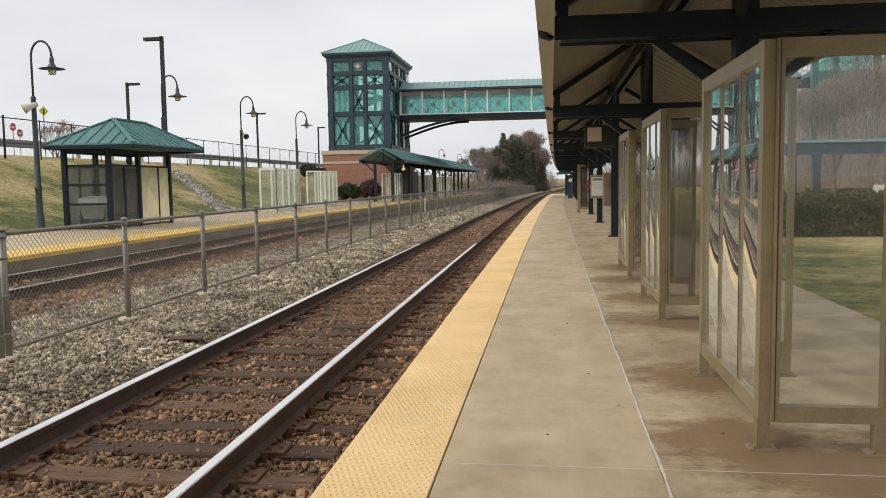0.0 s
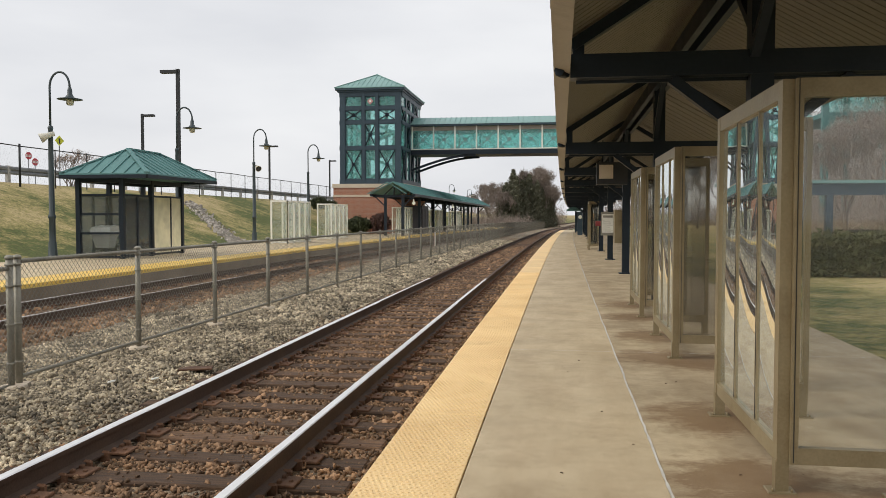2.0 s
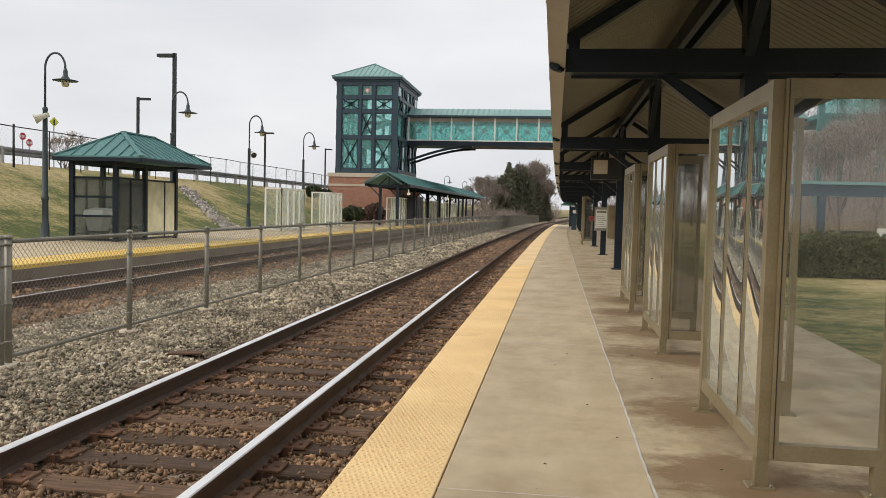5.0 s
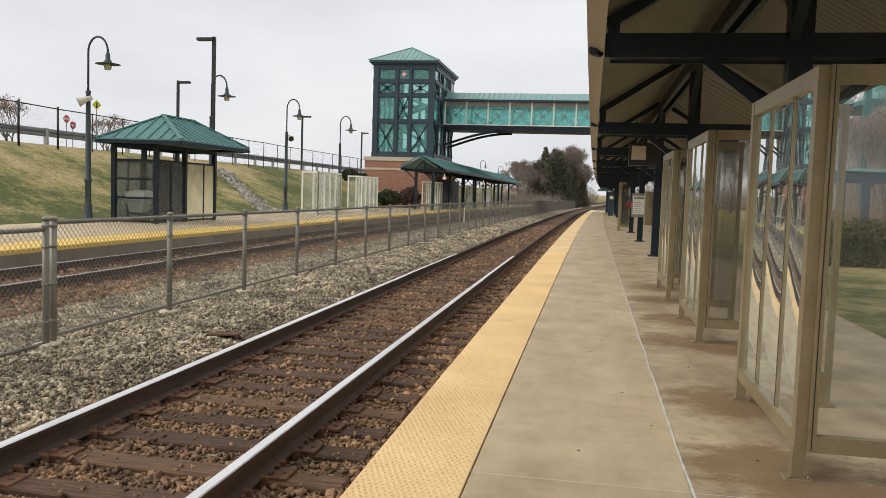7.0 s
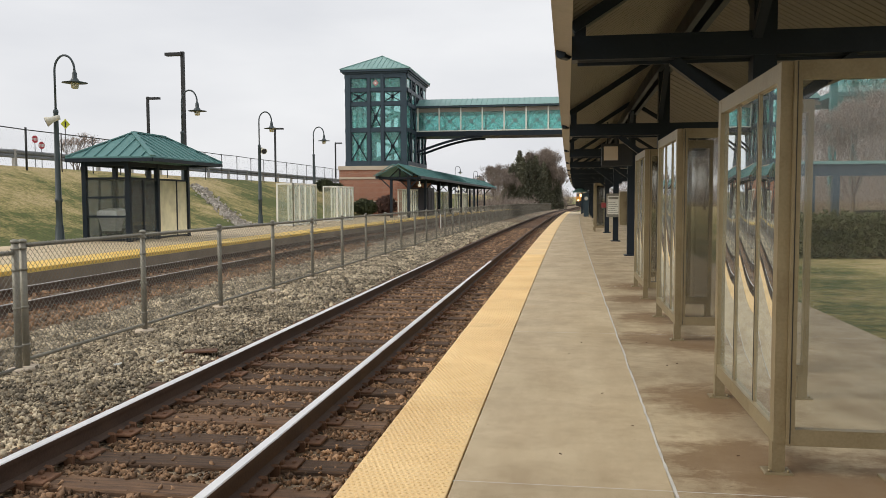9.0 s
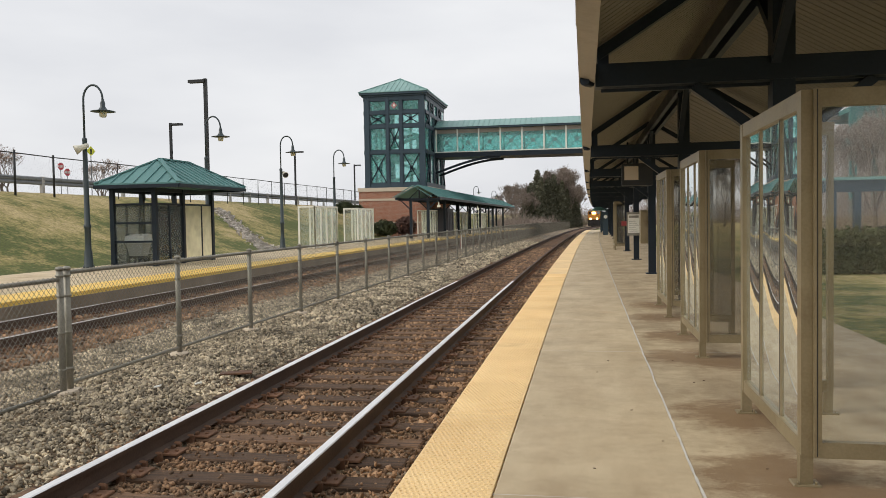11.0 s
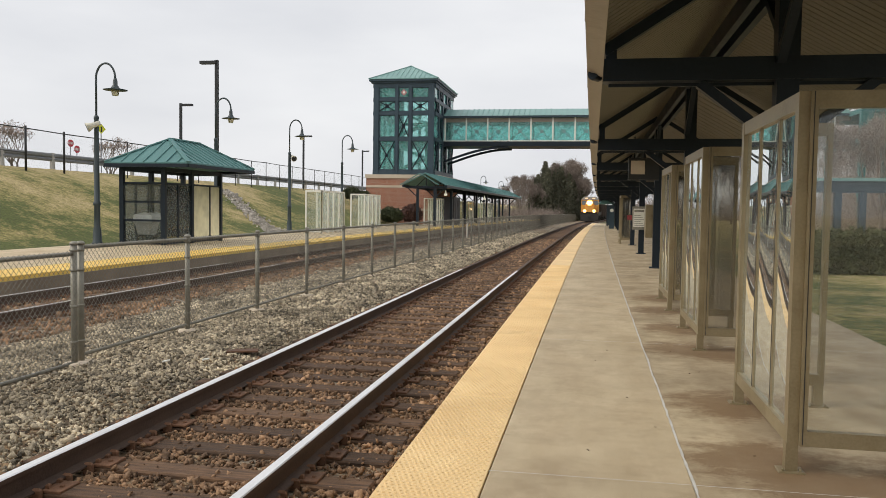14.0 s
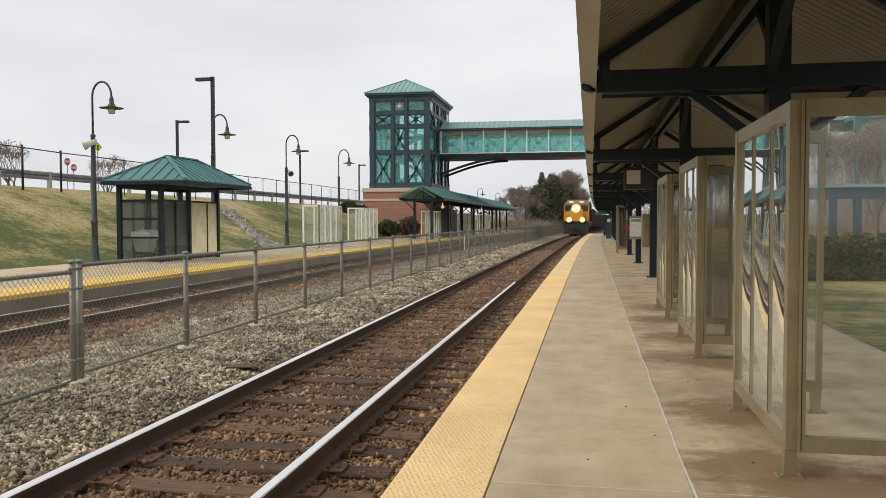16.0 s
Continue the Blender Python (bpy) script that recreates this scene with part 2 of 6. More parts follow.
BLUE = surface("blue_grey_painted_steel", (0.024, 0.047, 0.066), (0.036, 0.064, 0.088), 0.5, 0.0, fine=30, coarse=2, bump=0.04)
BRONZE = surface("champagne_anodised_frame", (0.245, 0.195, 0.11), (0.34, 0.28, 0.17), 0.42, 0.35, fine=60, coarse=3, bump=0.03,
                 stain=(0.15, 0.10, 0.05), stain_at=0.66)
GASKET = surface("black_gasket", (0.015, 0.015, 0.015), (0.03, 0.03, 0.03), 0.6, bump=0)
WHITEFRAME = surface("pale_frame", (0.74, 0.73, 0.65), (0.84, 0.83, 0.76), 0.5, 0.0, fine=40, coarse=2, bump=0.03)
FASCIA = surface("tan_fascia", (0.33, 0.305, 0.255), (0.42, 0.39, 0.335), 0.5, 0.0, fine=30, coarse=1.5, bump=0.05,
                 stain=(0.24, 0.20, 0.14), stain_at=0.66)
# cream deck, its colour darkened for the shade under the roof
DECK = surface("shaded_cream_roof_deck", (0.15, 0.133, 0.102), (0.205, 0.183, 0.14), 0.55, 0.0, fine=30, coarse=1.2, bump=0.04)
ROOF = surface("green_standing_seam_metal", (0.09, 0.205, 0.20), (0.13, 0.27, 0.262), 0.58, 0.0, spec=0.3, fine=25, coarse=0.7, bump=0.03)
TEALROOF = surface("pale_green_metal_roof", (0.16, 0.31, 0.29), (0.23, 0.39, 0.365), 0.4, 0.1, fine=25, coarse=0.7, bump=0.03)
# clear glass with a faint bright veil, standing in for reflections
PANE = glass("clear_veiled_pane", (0.985, 0.992, 0.985), 0.02, haze=0.03, milk=(0.8, 0.79, 0.74), coat=1.0)
# bowed glass; its milky haze is put in to pale the reflections
HAZED_PANE = glass("bowed_pane", (0.93, 0.96, 0.94), 0.018, haze=0.15, milk=(0.78, 0.79, 0.74), coat=1.8)
# brown tint and haze stand in for reflections of the dark canopy
BROWN_PANE = glass("brown_reflection_pane", (0.80, 0.79, 0.76), 0.03, haze=0.10, milk=(0.42, 0.385, 0.33), coat=1.6)
CLOUDED = glass("clouded_pane", (0.95, 0.96, 0.93), 0.05, haze=0.16, milk=(0.82, 0.84, 0.78), coat=0.6)
FOGGED = glass("fogged_pane", (0.85, 0.85, 0.8), 0.1, haze=0.8, milk=(0.95, 0.90, 0.70))
TEALGLASS = glass("teal_pane", (0.70, 0.97, 0.95), 0.03, haze=0.3, milk=(0.44, 0.84, 0.80))
STONEBAND = surface("cast_stone", (0.52, 0.43, 0.32), (0.64, 0.54, 0.42), 0.8, fine=40, coarse=1, bump=0.1)
BLACK = surface("black_metal", (0.012, 0.013, 0.014), (0.025, 0.026, 0.028), 0.5, 0.0, bump=0.02)
POLE = surface("dark_green_lamp_post", (0.03, 0.045, 0.05), (0.045, 0.062, 0.068), 0.45, 0.0, bump=0.03)
GUARD = surface("guardrail_galvanised", (0.17, 0.18, 0.19), (0.25, 0.26, 0.27), 0.5, 0.4, fine=30, coarse=2, bump=0.03)
ASPHALT = surface("asphalt", (0.045, 0.045, 0.045), (0.075, 0.073, 0.07), 0.9, fine=80, coarse=0.5, bump=0.3, world_space=True)

# ---- mesh helpers ----
BEND_K, BEND_Y = 1 / 4200.0, 4.0
RAIL_Z = -0.11


def drop(y):
    """The line falls away very slightly with distance."""
    y = max(y - 5, 0)
    return 0.0000245 * min(y, 195) ** 2


def bend(y):
    """How far the line swings to the right at y."""
    return BEND_K * max(y - BEND_Y, 0) ** 2 / 2


def heading(y):
    """Turn in degrees about z of things that follow the line at y."""
    return -math.degrees(math.atan(BEND_K * max(y - BEND_Y, 0)))


def along(x, y, z=0.0):
    return Vector((x + bend(y), y, z - drop(y)))


def link_mesh(name, bm, material, smooth=False):
    me = bpy.data.meshes.new(name)
    bm.normal_update()
    bm.to_mesh(me)
    bm.free()
    for mt in material if isinstance(material, (list, tuple)) else [material]:
        me.materials.append(mt)
    if smooth:
        me.polygons.foreach_set("use_smooth", [True] * len(me.polygons))
    return me


def part(name, bm, material, parent=None, label="", smooth=False):
    """Links a bmesh as one mesh object under a thing or a part."""
    ob = new(name, bm if isinstance(bm, bpy.types.Mesh) else link_mesh(name, bm, material, smooth))
    ob.parent = parent
    if name == "pane":
        ob.visible_shadow = False
    if label:
        tagged(ob, label)
    return ob


def thing(name, at, label, category, group="", turn=0.0, kind=""):
    ob = new(name)
    ob.empty_display_size = 0.2
    ob.matrix_basis = pose(*at, 0, 0, turn)
    return tagged(ob, label, category, group, kind)


def mesh_thing(name, bm, material, label, category, group="", kind="", at=(0, 0, 0), turn=0.0, smooth=False):
    ob = new(name, link_mesh(name, bm, material, smooth))
    ob.matrix_basis = pose(*at, 0, 0, turn)
    return tagged(ob, label, category, group, kind)


def hexa(bm, c, mi=0):
    """A box from eight corners: four below, four above, each ring counter-clockwise."""
    v = [bm.verts.new(p) for p in c]
    for f in ((3, 2, 1, 0), (4, 5, 6, 7), (0, 1, 5, 4), (1, 2, 6, 5), (2, 3, 7, 6), (3, 0, 4, 7)):
        bm.faces.new([v[i] for i in f]).material_index = mi


def box(bm, x0, x1, y0, y1, z0, z1, mi=0, ch=0.0):
    """A box; ch chamfers its upper edges."""
    if ch:
        hexa(bm, [(x0, y0, z0), (x1, y0, z0), (x1, y1, z0), (x0, y1, z0), (x0, y0, z1 - ch), (x1, y0, z1 - ch), (x1, y1, z1 - ch), (x0, y1, z1 - ch)], mi)
        hexa(bm, [(x0, y0, z1 - ch), (x1, y0, z1 - ch), (x1, y1, z1 - ch), (x0, y1, z1 - ch),
                  (x0 + ch, y0 + ch, z1), (x1 - ch, y0 + ch, z1), (x1 - ch, y1 - ch, z1), (x0 + ch, y1 - ch, z1)], mi)
        return
    hexa(bm, [(x0, y0, z0), (x1, y0, z0), (x1, y1, z0), (x0, y1, z0), (x0, y0, z1), (x1, y0, z1), (x1, y1, z1), (x0, y1, z1)], mi)


def bar(bm, p, q, w, h, mi=0, up=(0, 0, 1)):
    """A square bar from p to q, w wide and h high."""
    p, q = Vector(p), Vector(q)
    d = (q - p).normalized()
    s = d.cross(Vector(up))
    s = (s if s.length > 1e-4 else Vector((1, 0, 0))).normalized() * w / 2
    u = s.cross(d).normalized() * h / 2
    hexa(bm, [p - s - u, p + s - u, q + s - u, q - s - u, p - s + u, p + s + u, q + s + u, q - s + u], mi)


def tube(bm, pts, r, n=10, mi=0, caps=True):
    """A round tube along points; r is one radius or one for each point."""
    pts = [Vector(p) for p in pts]
    rs = r if isinstance(r, (list, tuple)) else [r] * len(pts)
    rings = []
    side = None
    for i, p in enumerate(pts):
        d = (pts[min(i + 1, len(pts) - 1)] - pts[max(i - 1, 0)]).normalized()
        if side is None:
            side = d.cross(Vector((0, 1, 0.01)))
            if side.length < 0.1:
                side = d.cross(Vector((1, 0, 0)))
        side = (side - d * side.dot(d)).normalized()
        u = d.cross(side)
        rings.append([bm.verts.new(p + (side * math.cos(2 * math.pi * k / n) + u * math.sin(2 * math.pi * k / n)) * rs[i]) for k in range(n)])
    for a, b in zip(rings, rings[1:]):
        for k in range(n):
            f = bm.faces.new((a[k], a[(k + 1) % n], b[(k + 1) % n], b[k]))
            f.material_index, f.smooth = mi, True
    if caps:
        for ring in (rings[0][::-1], rings[-1]):
            bm.faces.new(ring).material_index = mi


def lathe(bm, profile, n=14, mi=0, at=(0, 0, 0)):
    """A turned shape: rows of (radius, z)."""
    rings = [[bm.verts.new((at[0] + r * math.cos(2 * math.pi * k / n), at[1] + r * math.sin(2 * math.pi * k / n), at[2] + z)) for k in range(n)]
             for r, z in profile]
    for a, b in zip(rings, rings[1:]):
        for k in range(n):
            f = bm.faces.new((a[k], a[(k + 1) % n], b[(k + 1) % n], b[k]))
            f.material_index, f.smooth = mi, True
    bm.faces.new(rings[0][::-1]).material_index = mi
    bm.faces.new(rings[-1]).material_index = mi


def sweep(bm, profile, ys, mi=0, closed=True):
    """A profile of (x, z) swept along the curving line at the given y."""
    rings = [[bm.verts.new(along(x, y, z)) for x, z in profile] for y in ys]
    for a, b in zip(rings, rings[1:]):
        for k in range(len(profile) if closed else len(profile) - 1):
            j = (k + 1) % len(profile)
            bm.faces.new((a[j], a[k], b[k], b[j])).material_index = mi
    if closed:
        for ring in (rings[0], rings[-1][::-1]):
            bm.faces.new(ring).material_index = mi


def stations(y0, y1, step0=1.0, grow=1.06):
    ys, y, s = [], y0, step0
    while y < y1:
        ys.append(y)
        y += s
        s = step0 if y < 20 else min(s * grow, 6)
    return ys + [y1]


def faces_thing(name, verts, faces, material, label="", category="", kind="", smooth=False, parent=None):
    me = bpy.data.meshes.new(name)
    me.from_pydata(verts, [], faces)
    me.materials.append(material)
    if smooth:
        me.polygons.foreach_set("use_smooth", [True] * len(me.polygons))
    ob = new(name, me)
    ob.parent = parent
    return tagged(ob, label, category, "", kind)

# ---- ground, embankment, road ----
TOE_X, TOP_X, ROAD_Z = -17.4, -28.2, 3.3
PLAT_FAR = (-10.85, -17.3)


def ground_mat():
    m, n, l, bsdf = nodes_of("grass_lawn")
    g = n.new("ShaderNodeNewGeometry")
    big, mid, small = (n.new("ShaderNodeTexNoise") for _ in range(3))
    for x, s, d in ((big, 0.16, 5), (mid, 1.1, 6), (small, 11, 7)):
        x.inputs["Scale"].default_value, x.inputs["Detail"].default_value = s, d
        l.new(g.outputs["Position"], x.inputs["Vector"])
    ad = n.new("ShaderNodeMath")
    ad.operation = "MULTIPLY_ADD"
    ad.inputs[1].default_value = 0.5
    l.new(mid.outputs["Fac"], ad.inputs[0])
    l.new(big.outputs["Fac"], ad.inputs[2])
    cr = n.new("ShaderNodeValToRGB")
    e = cr.color_ramp.elements
    e[0].position, e[0].color = 0.56, (0.09, 0.11, 0.022, 1)
    e[1].position, e[1].color = 0.84, (0.46, 0.36, 0.175, 1)
    mid_e = e.new(0.70)
    mid_e.color = (0.29, 0.245, 0.085, 1)
    # drier towards the top of the bank
    sepz, dry = n.new("ShaderNodeSeparateXYZ"), n.new("ShaderNodeMath")
    l.new(g.outputs["Position"], sepz.inputs[0])
    dry.operation = "MULTIPLY_ADD"
    dry.inputs[1].default_value = 0.075
    l.new(sepz.outputs["Z"], dry.inputs[0])
    l.new(ad.outputs[0], dry.inputs[2])
    tuft = n.new("ShaderNodeTexNoise")
    tuft.inputs["Scale"].default_value, tuft.inputs["Detail"].default_value, tuft.inputs["Roughness"].default_value = 4.5, 6, 0.7
    l.new(g.outputs["Position"], tuft.inputs["Vector"])
    dry2 = n.new("ShaderNodeMath")
    dry2.operation = "MULTIPLY_ADD"
    dry2.inputs[1].default_value = 0.62
    l.new(tuft.outputs["Fac"], dry2.inputs[0])
    l.new(dry.outputs[0], dry2.inputs[2])
    side = n.new("ShaderNodeMath")
    side.operation = "MULTIPLY_ADD"
    side.inputs[1].default_value = 0.006
    l.new(sepz.outputs["X"], side.inputs[0])
    l.new(dry2.outputs[0], side.inputs[2])
    shift = n.new("ShaderNodeMath")
    shift.operation = "SUBTRACT"
    shift.inputs[1].default_value = 0.385
    l.new(side.outputs[0], shift.inputs[0])
    l.new(shift.outputs[0], cr.inputs[0])
    mx = n.new("ShaderNodeMix")
    mx.data_type, mx.blend_type = "RGBA", "MULTIPLY"
    mx.inputs[0].default_value = 0.8
    sr = n.new("ShaderNodeValToRGB")
    sr.color_ramp.elements[0].position, sr.color_ramp.elements[0].color = 0.36, (0.55, 0.55, 0.52, 1)
    sr.color_ramp.elements[1].position, sr.color_ramp.elements[1].color = 0.62, (1.15, 1.15, 1.15, 1)
    l.new(small.outputs["Fac"], sr.inputs[0])
    l.new(cr.outputs[0], mx.inputs[6])
    l.new(sr.outputs[0], mx.inputs[7])
    l.new(mx.outputs[2], bsdf.inputs["Base Color"])
    bsdf.inputs["Roughness"].default_value = 0.95
    bp = n.new("ShaderNodeBump")
    bp.inputs["Strength"].default_value, bp.inputs["Distance"].default_value = 0.35, 0.05
    l.new(small.outputs["Fac"], bp.inputs["Height"])
    l.new(bp.outputs[0], bsdf.inputs["Normal"])
    return m


GRASS = ground_mat()


def ground_z(x, y):
    """Height of the ground: flat by the line, a bank on the far side, level with the road above."""
    x = x - bend(y)
    if x > TOE_X:
        return -0.55 if x < 3.45 else -0.06
    if x > TOP_X:
        f = (TOE_X - x) / (TOE_X - TOP_X)
        f = f * f * (3 - 2 * f) * 0.55 + f * 0.45
        return -0.1 + (ROAD_Z + 0.1) * f + 0.06 * noise.noise((x * 0.4, y * 0.3, 0))
    return ROAD_Z


def ground():
    xs = [-900, -500, -260, -140, -80, -50, -40, -34] + [-28.2 - 0.0 + i * 0.9 for i in range(13)] + [-16.5, -14, -10.5, -6, -1.2, 3.45, 3.5, 5, 8, 14, 25, 45, 80, 160, 300, 600, 900]
    ys = [-300, -120, -60, -30] + [-15 + i * 2.5 for i in range(60)] + [140, 155, 175, 200, 240, 300, 400, 600, 900, 1500]
    verts, faces = [], []
    for y in ys:
        for x in xs:
            verts.append((x + bend(min(y, 640)), y, ground_z(x + bend(min(y, 640)), min(y, 640)) - drop(y)))
    w = len(xs)
    for j in range(len(ys) - 1):
        for i in range(w - 1):
            a = j * w + i
            faces.append((a, a + 1, a + w + 1, a + w))
    faces_thing("ground", verts, faces, GRASS, "patchy green and straw-coloured early spring grass", "ground", "structure", True)


ground()


def ballast_bed():
    m, n, l, bsdf = nodes_of("ballast_bed")
    g = n.new("ShaderNodeNewGeometry")
    vor = n.new("ShaderNodeTexVoronoi")
    vor.inputs["Scale"].default_value = 20
    nz = n.new("ShaderNodeTexNoise")
    nz.inputs["Scale"].default_value, nz.inputs["Detail"].default_value = 0.9, 5
    for x in (vor, nz):
        l.new(g.outputs["Position"], x.inputs["Vector"])
    cr = n.new("ShaderNodeValToRGB")
    cr.color_ramp.elements[0].color, cr.color_ramp.elements[1].color = (0.08, 0.06, 0.042, 1), (0.45, 0.385, 0.285, 1)
    sep = n.new("ShaderNodeSeparateColor")
    l.new(vor.outputs["Color"], sep.inputs[0])
    l.new(sep.outputs[0], cr.inputs[0])
    c2 = n.new("ShaderNodeValToRGB")
    c2.color_ramp.elements[0].position, c2.color_ramp.elements[0].color = 0.4, (0.75, 0.6, 0.45, 1)
    c2.color_ramp.elements[1].position, c2.color_ramp.elements[1].color = 0.6, (1, 1, 1, 1)
    l.new(nz.outputs["Fac"], c2.inputs[0])
    mx = n.new("ShaderNodeMix")
    mx.data_type, mx.blend_type = "RGBA", "MULTIPLY"
    mx.inputs[0].default_value = 1
    l.new(cr.outputs[0], mx.inputs[6])
    l.new(c2.outputs[0], mx.inputs[7])
    l.new(mx.outputs[2], bsdf.inputs["Base Color"])
    bsdf.inputs["Roughness"].default_value = 0.9
    bp = n.new("ShaderNodeBump")
    bp.inputs["Strength"].default_value, bp.inputs["Distance"].default_value = 1.0, 0.04
    bp.invert = True
    l.new(vor.outputs["Distance"], bp.inputs["Height"])
    l.new(bp.outputs[0], bsdf.inputs["Normal"])
    return m


BALLAST = ballast_bed()
# cross-section of the stone bed between the two platforms
BED = [(-10.95, -0.5), (-10.95, -0.33), (-10.6, -0.315), (-7.9, -0.315), (-7.3, -0.34), (-6.2, -0.30), (-5.2, -0.25), (-4.4, -0.25),
       (-4.0, -0.332), (-1.4, -0.335), (-1.1, -0.36), (-1.1, -0.5)]


def bed_z(x):
    for (a, za), (b, zb) in zip(BED[1:], BED[2:]):
        if a <= x <= b:
            return za + (zb - za) * (x - a) / (b - a)
    return -0.24


bm = bmesh.new()
sweep(bm, BED, stations(-30, 640))
mesh_thing("ballast", bm, BALLAST, "grey and tan crushed stone ballast bed", "ballast", kind="structure")
TRACKS = (-2.72, -9.42)


def stones():
    """Loose ballast stones: every one a small faceted rock."""
    rng = np.random.default_rng(5)
    cube = np.array([(-1, -1, -1), (1, -1, -1), (1, 1, -1), (-1, 1, -1), (-1, -1, 1), (1, -1, 1), (1, 1, 1), (-1, 1, 1)], float) * 0.72
    tri = np.array([(0, 2, 1), (0, 3, 2), (4, 5, 6), (4, 6, 7), (0, 1, 5), (0, 5, 4), (1, 2, 6), (1, 6, 5), (2, 3, 7), (2, 7, 6), (3, 0, 4), (3, 4, 7)])
    fields = [("ballast_stones", STONE, -7.4, -3.95, 3.2, 13, 1000, 0.0175), ("ballast_stones", STONE, -7.6, -3.95, 13, 30, 380, 0.025),
              ("ballast_stones", STONE, -7.6, -3.95, 30, 62, 110, 0.038),
              ("rusty_ballast_stones", STONE_RUST, -3.95, -1.13, 2.6, 13, 980, 0.0175), ("rusty_ballast_stones", STONE_RUST, -3.95, -1.13, 13, 28, 330, 0.027),
              ("rusty_ballast_stones", STONE_RUST, -3.95, -1.13, 28, 50, 140, 0.034),
              ("rusty_ballast_stones", STONE_RUST, -10.8, -7.5, 8, 32, 120, 0.034)]
    for name, mt, x0, x1, y0, y1, density, size in fields:
        n = int((x1 - x0) * (y1 - y0) * density)
        x, y = rng.uniform(x0, x1, n), rng.uniform(y0, y1, n)
        # fewer stones over the sleepers
        near = np.min([np.abs(x - c) for c in TRACKS], axis=0) < 1.25
        tie = (np.abs(((y - TIE_Y0) / TIE_STEP + 0.5) % 1 - 0.5) * TIE_STEP < 0.125) & near
        keep = ~tie | (rng.random(n) < 0.10)
        rail = np.min([np.abs(x - c - s) for c in TRACKS for s in (-0.7525, 0.7525)], axis=0) < 0.09
        keep &= ~rail
        x, y, tie = x[keep], y[keep], tie[keep]
        n = len(x)
        z = np.array([bed_z(a) for a in x]) + np.where(tie, 0.025, 0.0) + rng.uniform(-0.004, 0.018, n)
        sc = size * rng.lognormal(0, 0.32, n)[:, None] * rng.uniform(0.65, 1.25, (n, 3)) * (1, 1, 0.75)
        q = rng.normal(size=(n, 4))
        q /= np.linalg.norm(q, axis=1)[:, None]
        a, b, c, d = q.T
        rot = np.stack([np.stack([1 - 2 * (c * c + d * d), 2 * (b * c - a * d), 2 * (b * d + a * c)], -1),
                        np.stack([2 * (b * c + a * d), 1 - 2 * (b * b + d * d), 2 * (c * d - a * b)], -1),
                        np.stack([2 * (b * d - a * c), 2 * (c * d + a * b), 1 - 2 * (b * b + c * c)], -1)], 1)
        shape = cube[None] * rng.uniform(0.5, 1.3, (n, 8, 1)) + rng.normal(0, 0.14, (n, 8, 3))
        v = np.einsum("nij,nkj->nki", rot, shape * sc[:, None]) 
        v += np.stack([x + np.array([bend(k) for k in y]), y, z - np.array([drop(k) for k in y])], -1)[:, None]
        f = (tri[None] + 8 * np.arange(n)[:, None, None]).reshape(-1, 3)
        me = bpy.data.meshes.new(name)
        me.vertices.add(8 * n)
        me.vertices.foreach_set("co", v.astype(np.float32).ravel())
        me.loops.add(len(f) * 3)
        me.loops.foreach_set("vertex_index", f.astype(np.int32).ravel())
        me.polygons.add(len(f))
        me.polygons.foreach_set("loop_start", np.arange(0, len(f) * 3, 3, dtype=np.int32))
        me.materials.append(mt)
        me.update(calc_edges=True)
        tagged(new(name, me), "loose " + ("rust-stained brown" if "rusty" in name else "grey and tan") + " ballast stones beside the rails", "stones", kind="stuff")


# ---- tracks ----
TIE_STEP, TIE_Y0 = 0.53, 3.04
RAIL_PROFILE = [(-0.070, -0.168), (0.070, -0.168), (0.070, -0.157), (0.012, -0.137), (0.010, -0.045), (0.036, -0.034), (0.037, -0.007),
                (0.030, 0.0), (-0.030, 0.0), (-0.037, -0.007), (-0.036, -0.034), (-0.010, -0.045), (-0.012, -0.137), (-0.070, -0.157)]


def tie_mesh():
    bm = bmesh.new()
    box(bm, -1.28, 1.28, -0.115, 0.115, -0.18, 0.0, ch=0.012)
    return link_mesh("sleeper", bm, TIE)


def plate_mesh():
    """Tie plate with its four rail anchors and spikes."""
    bm = bmesh.new()
    box(bm, -0.2, 0.2, -0.1, 0.1, 0.0, 0.018, ch=0.005)
    for s in (-1, 1):
        for y in (-0.055, 0.055):
            box(bm, s * 0.085 - 0.014, s * 0.085 + 0.014, y - 0.016, y + 0.016, 0.016, 0.046, ch=0.008)
        box(bm, s * 0.155 - 0.012, s * 0.155 + 0.012, -0.03, -0.006, 0.016, 0.032, ch=0.005)
        for y in (-0.15, 0.15):
            box(bm, s * 0.07 - 0.032, s * 0.07 + 0.032, y - 0.015, y + 0.015, -0.035, 0.048, ch=0.014)
    return link_mesh("tie_plate", bm, PLATE)


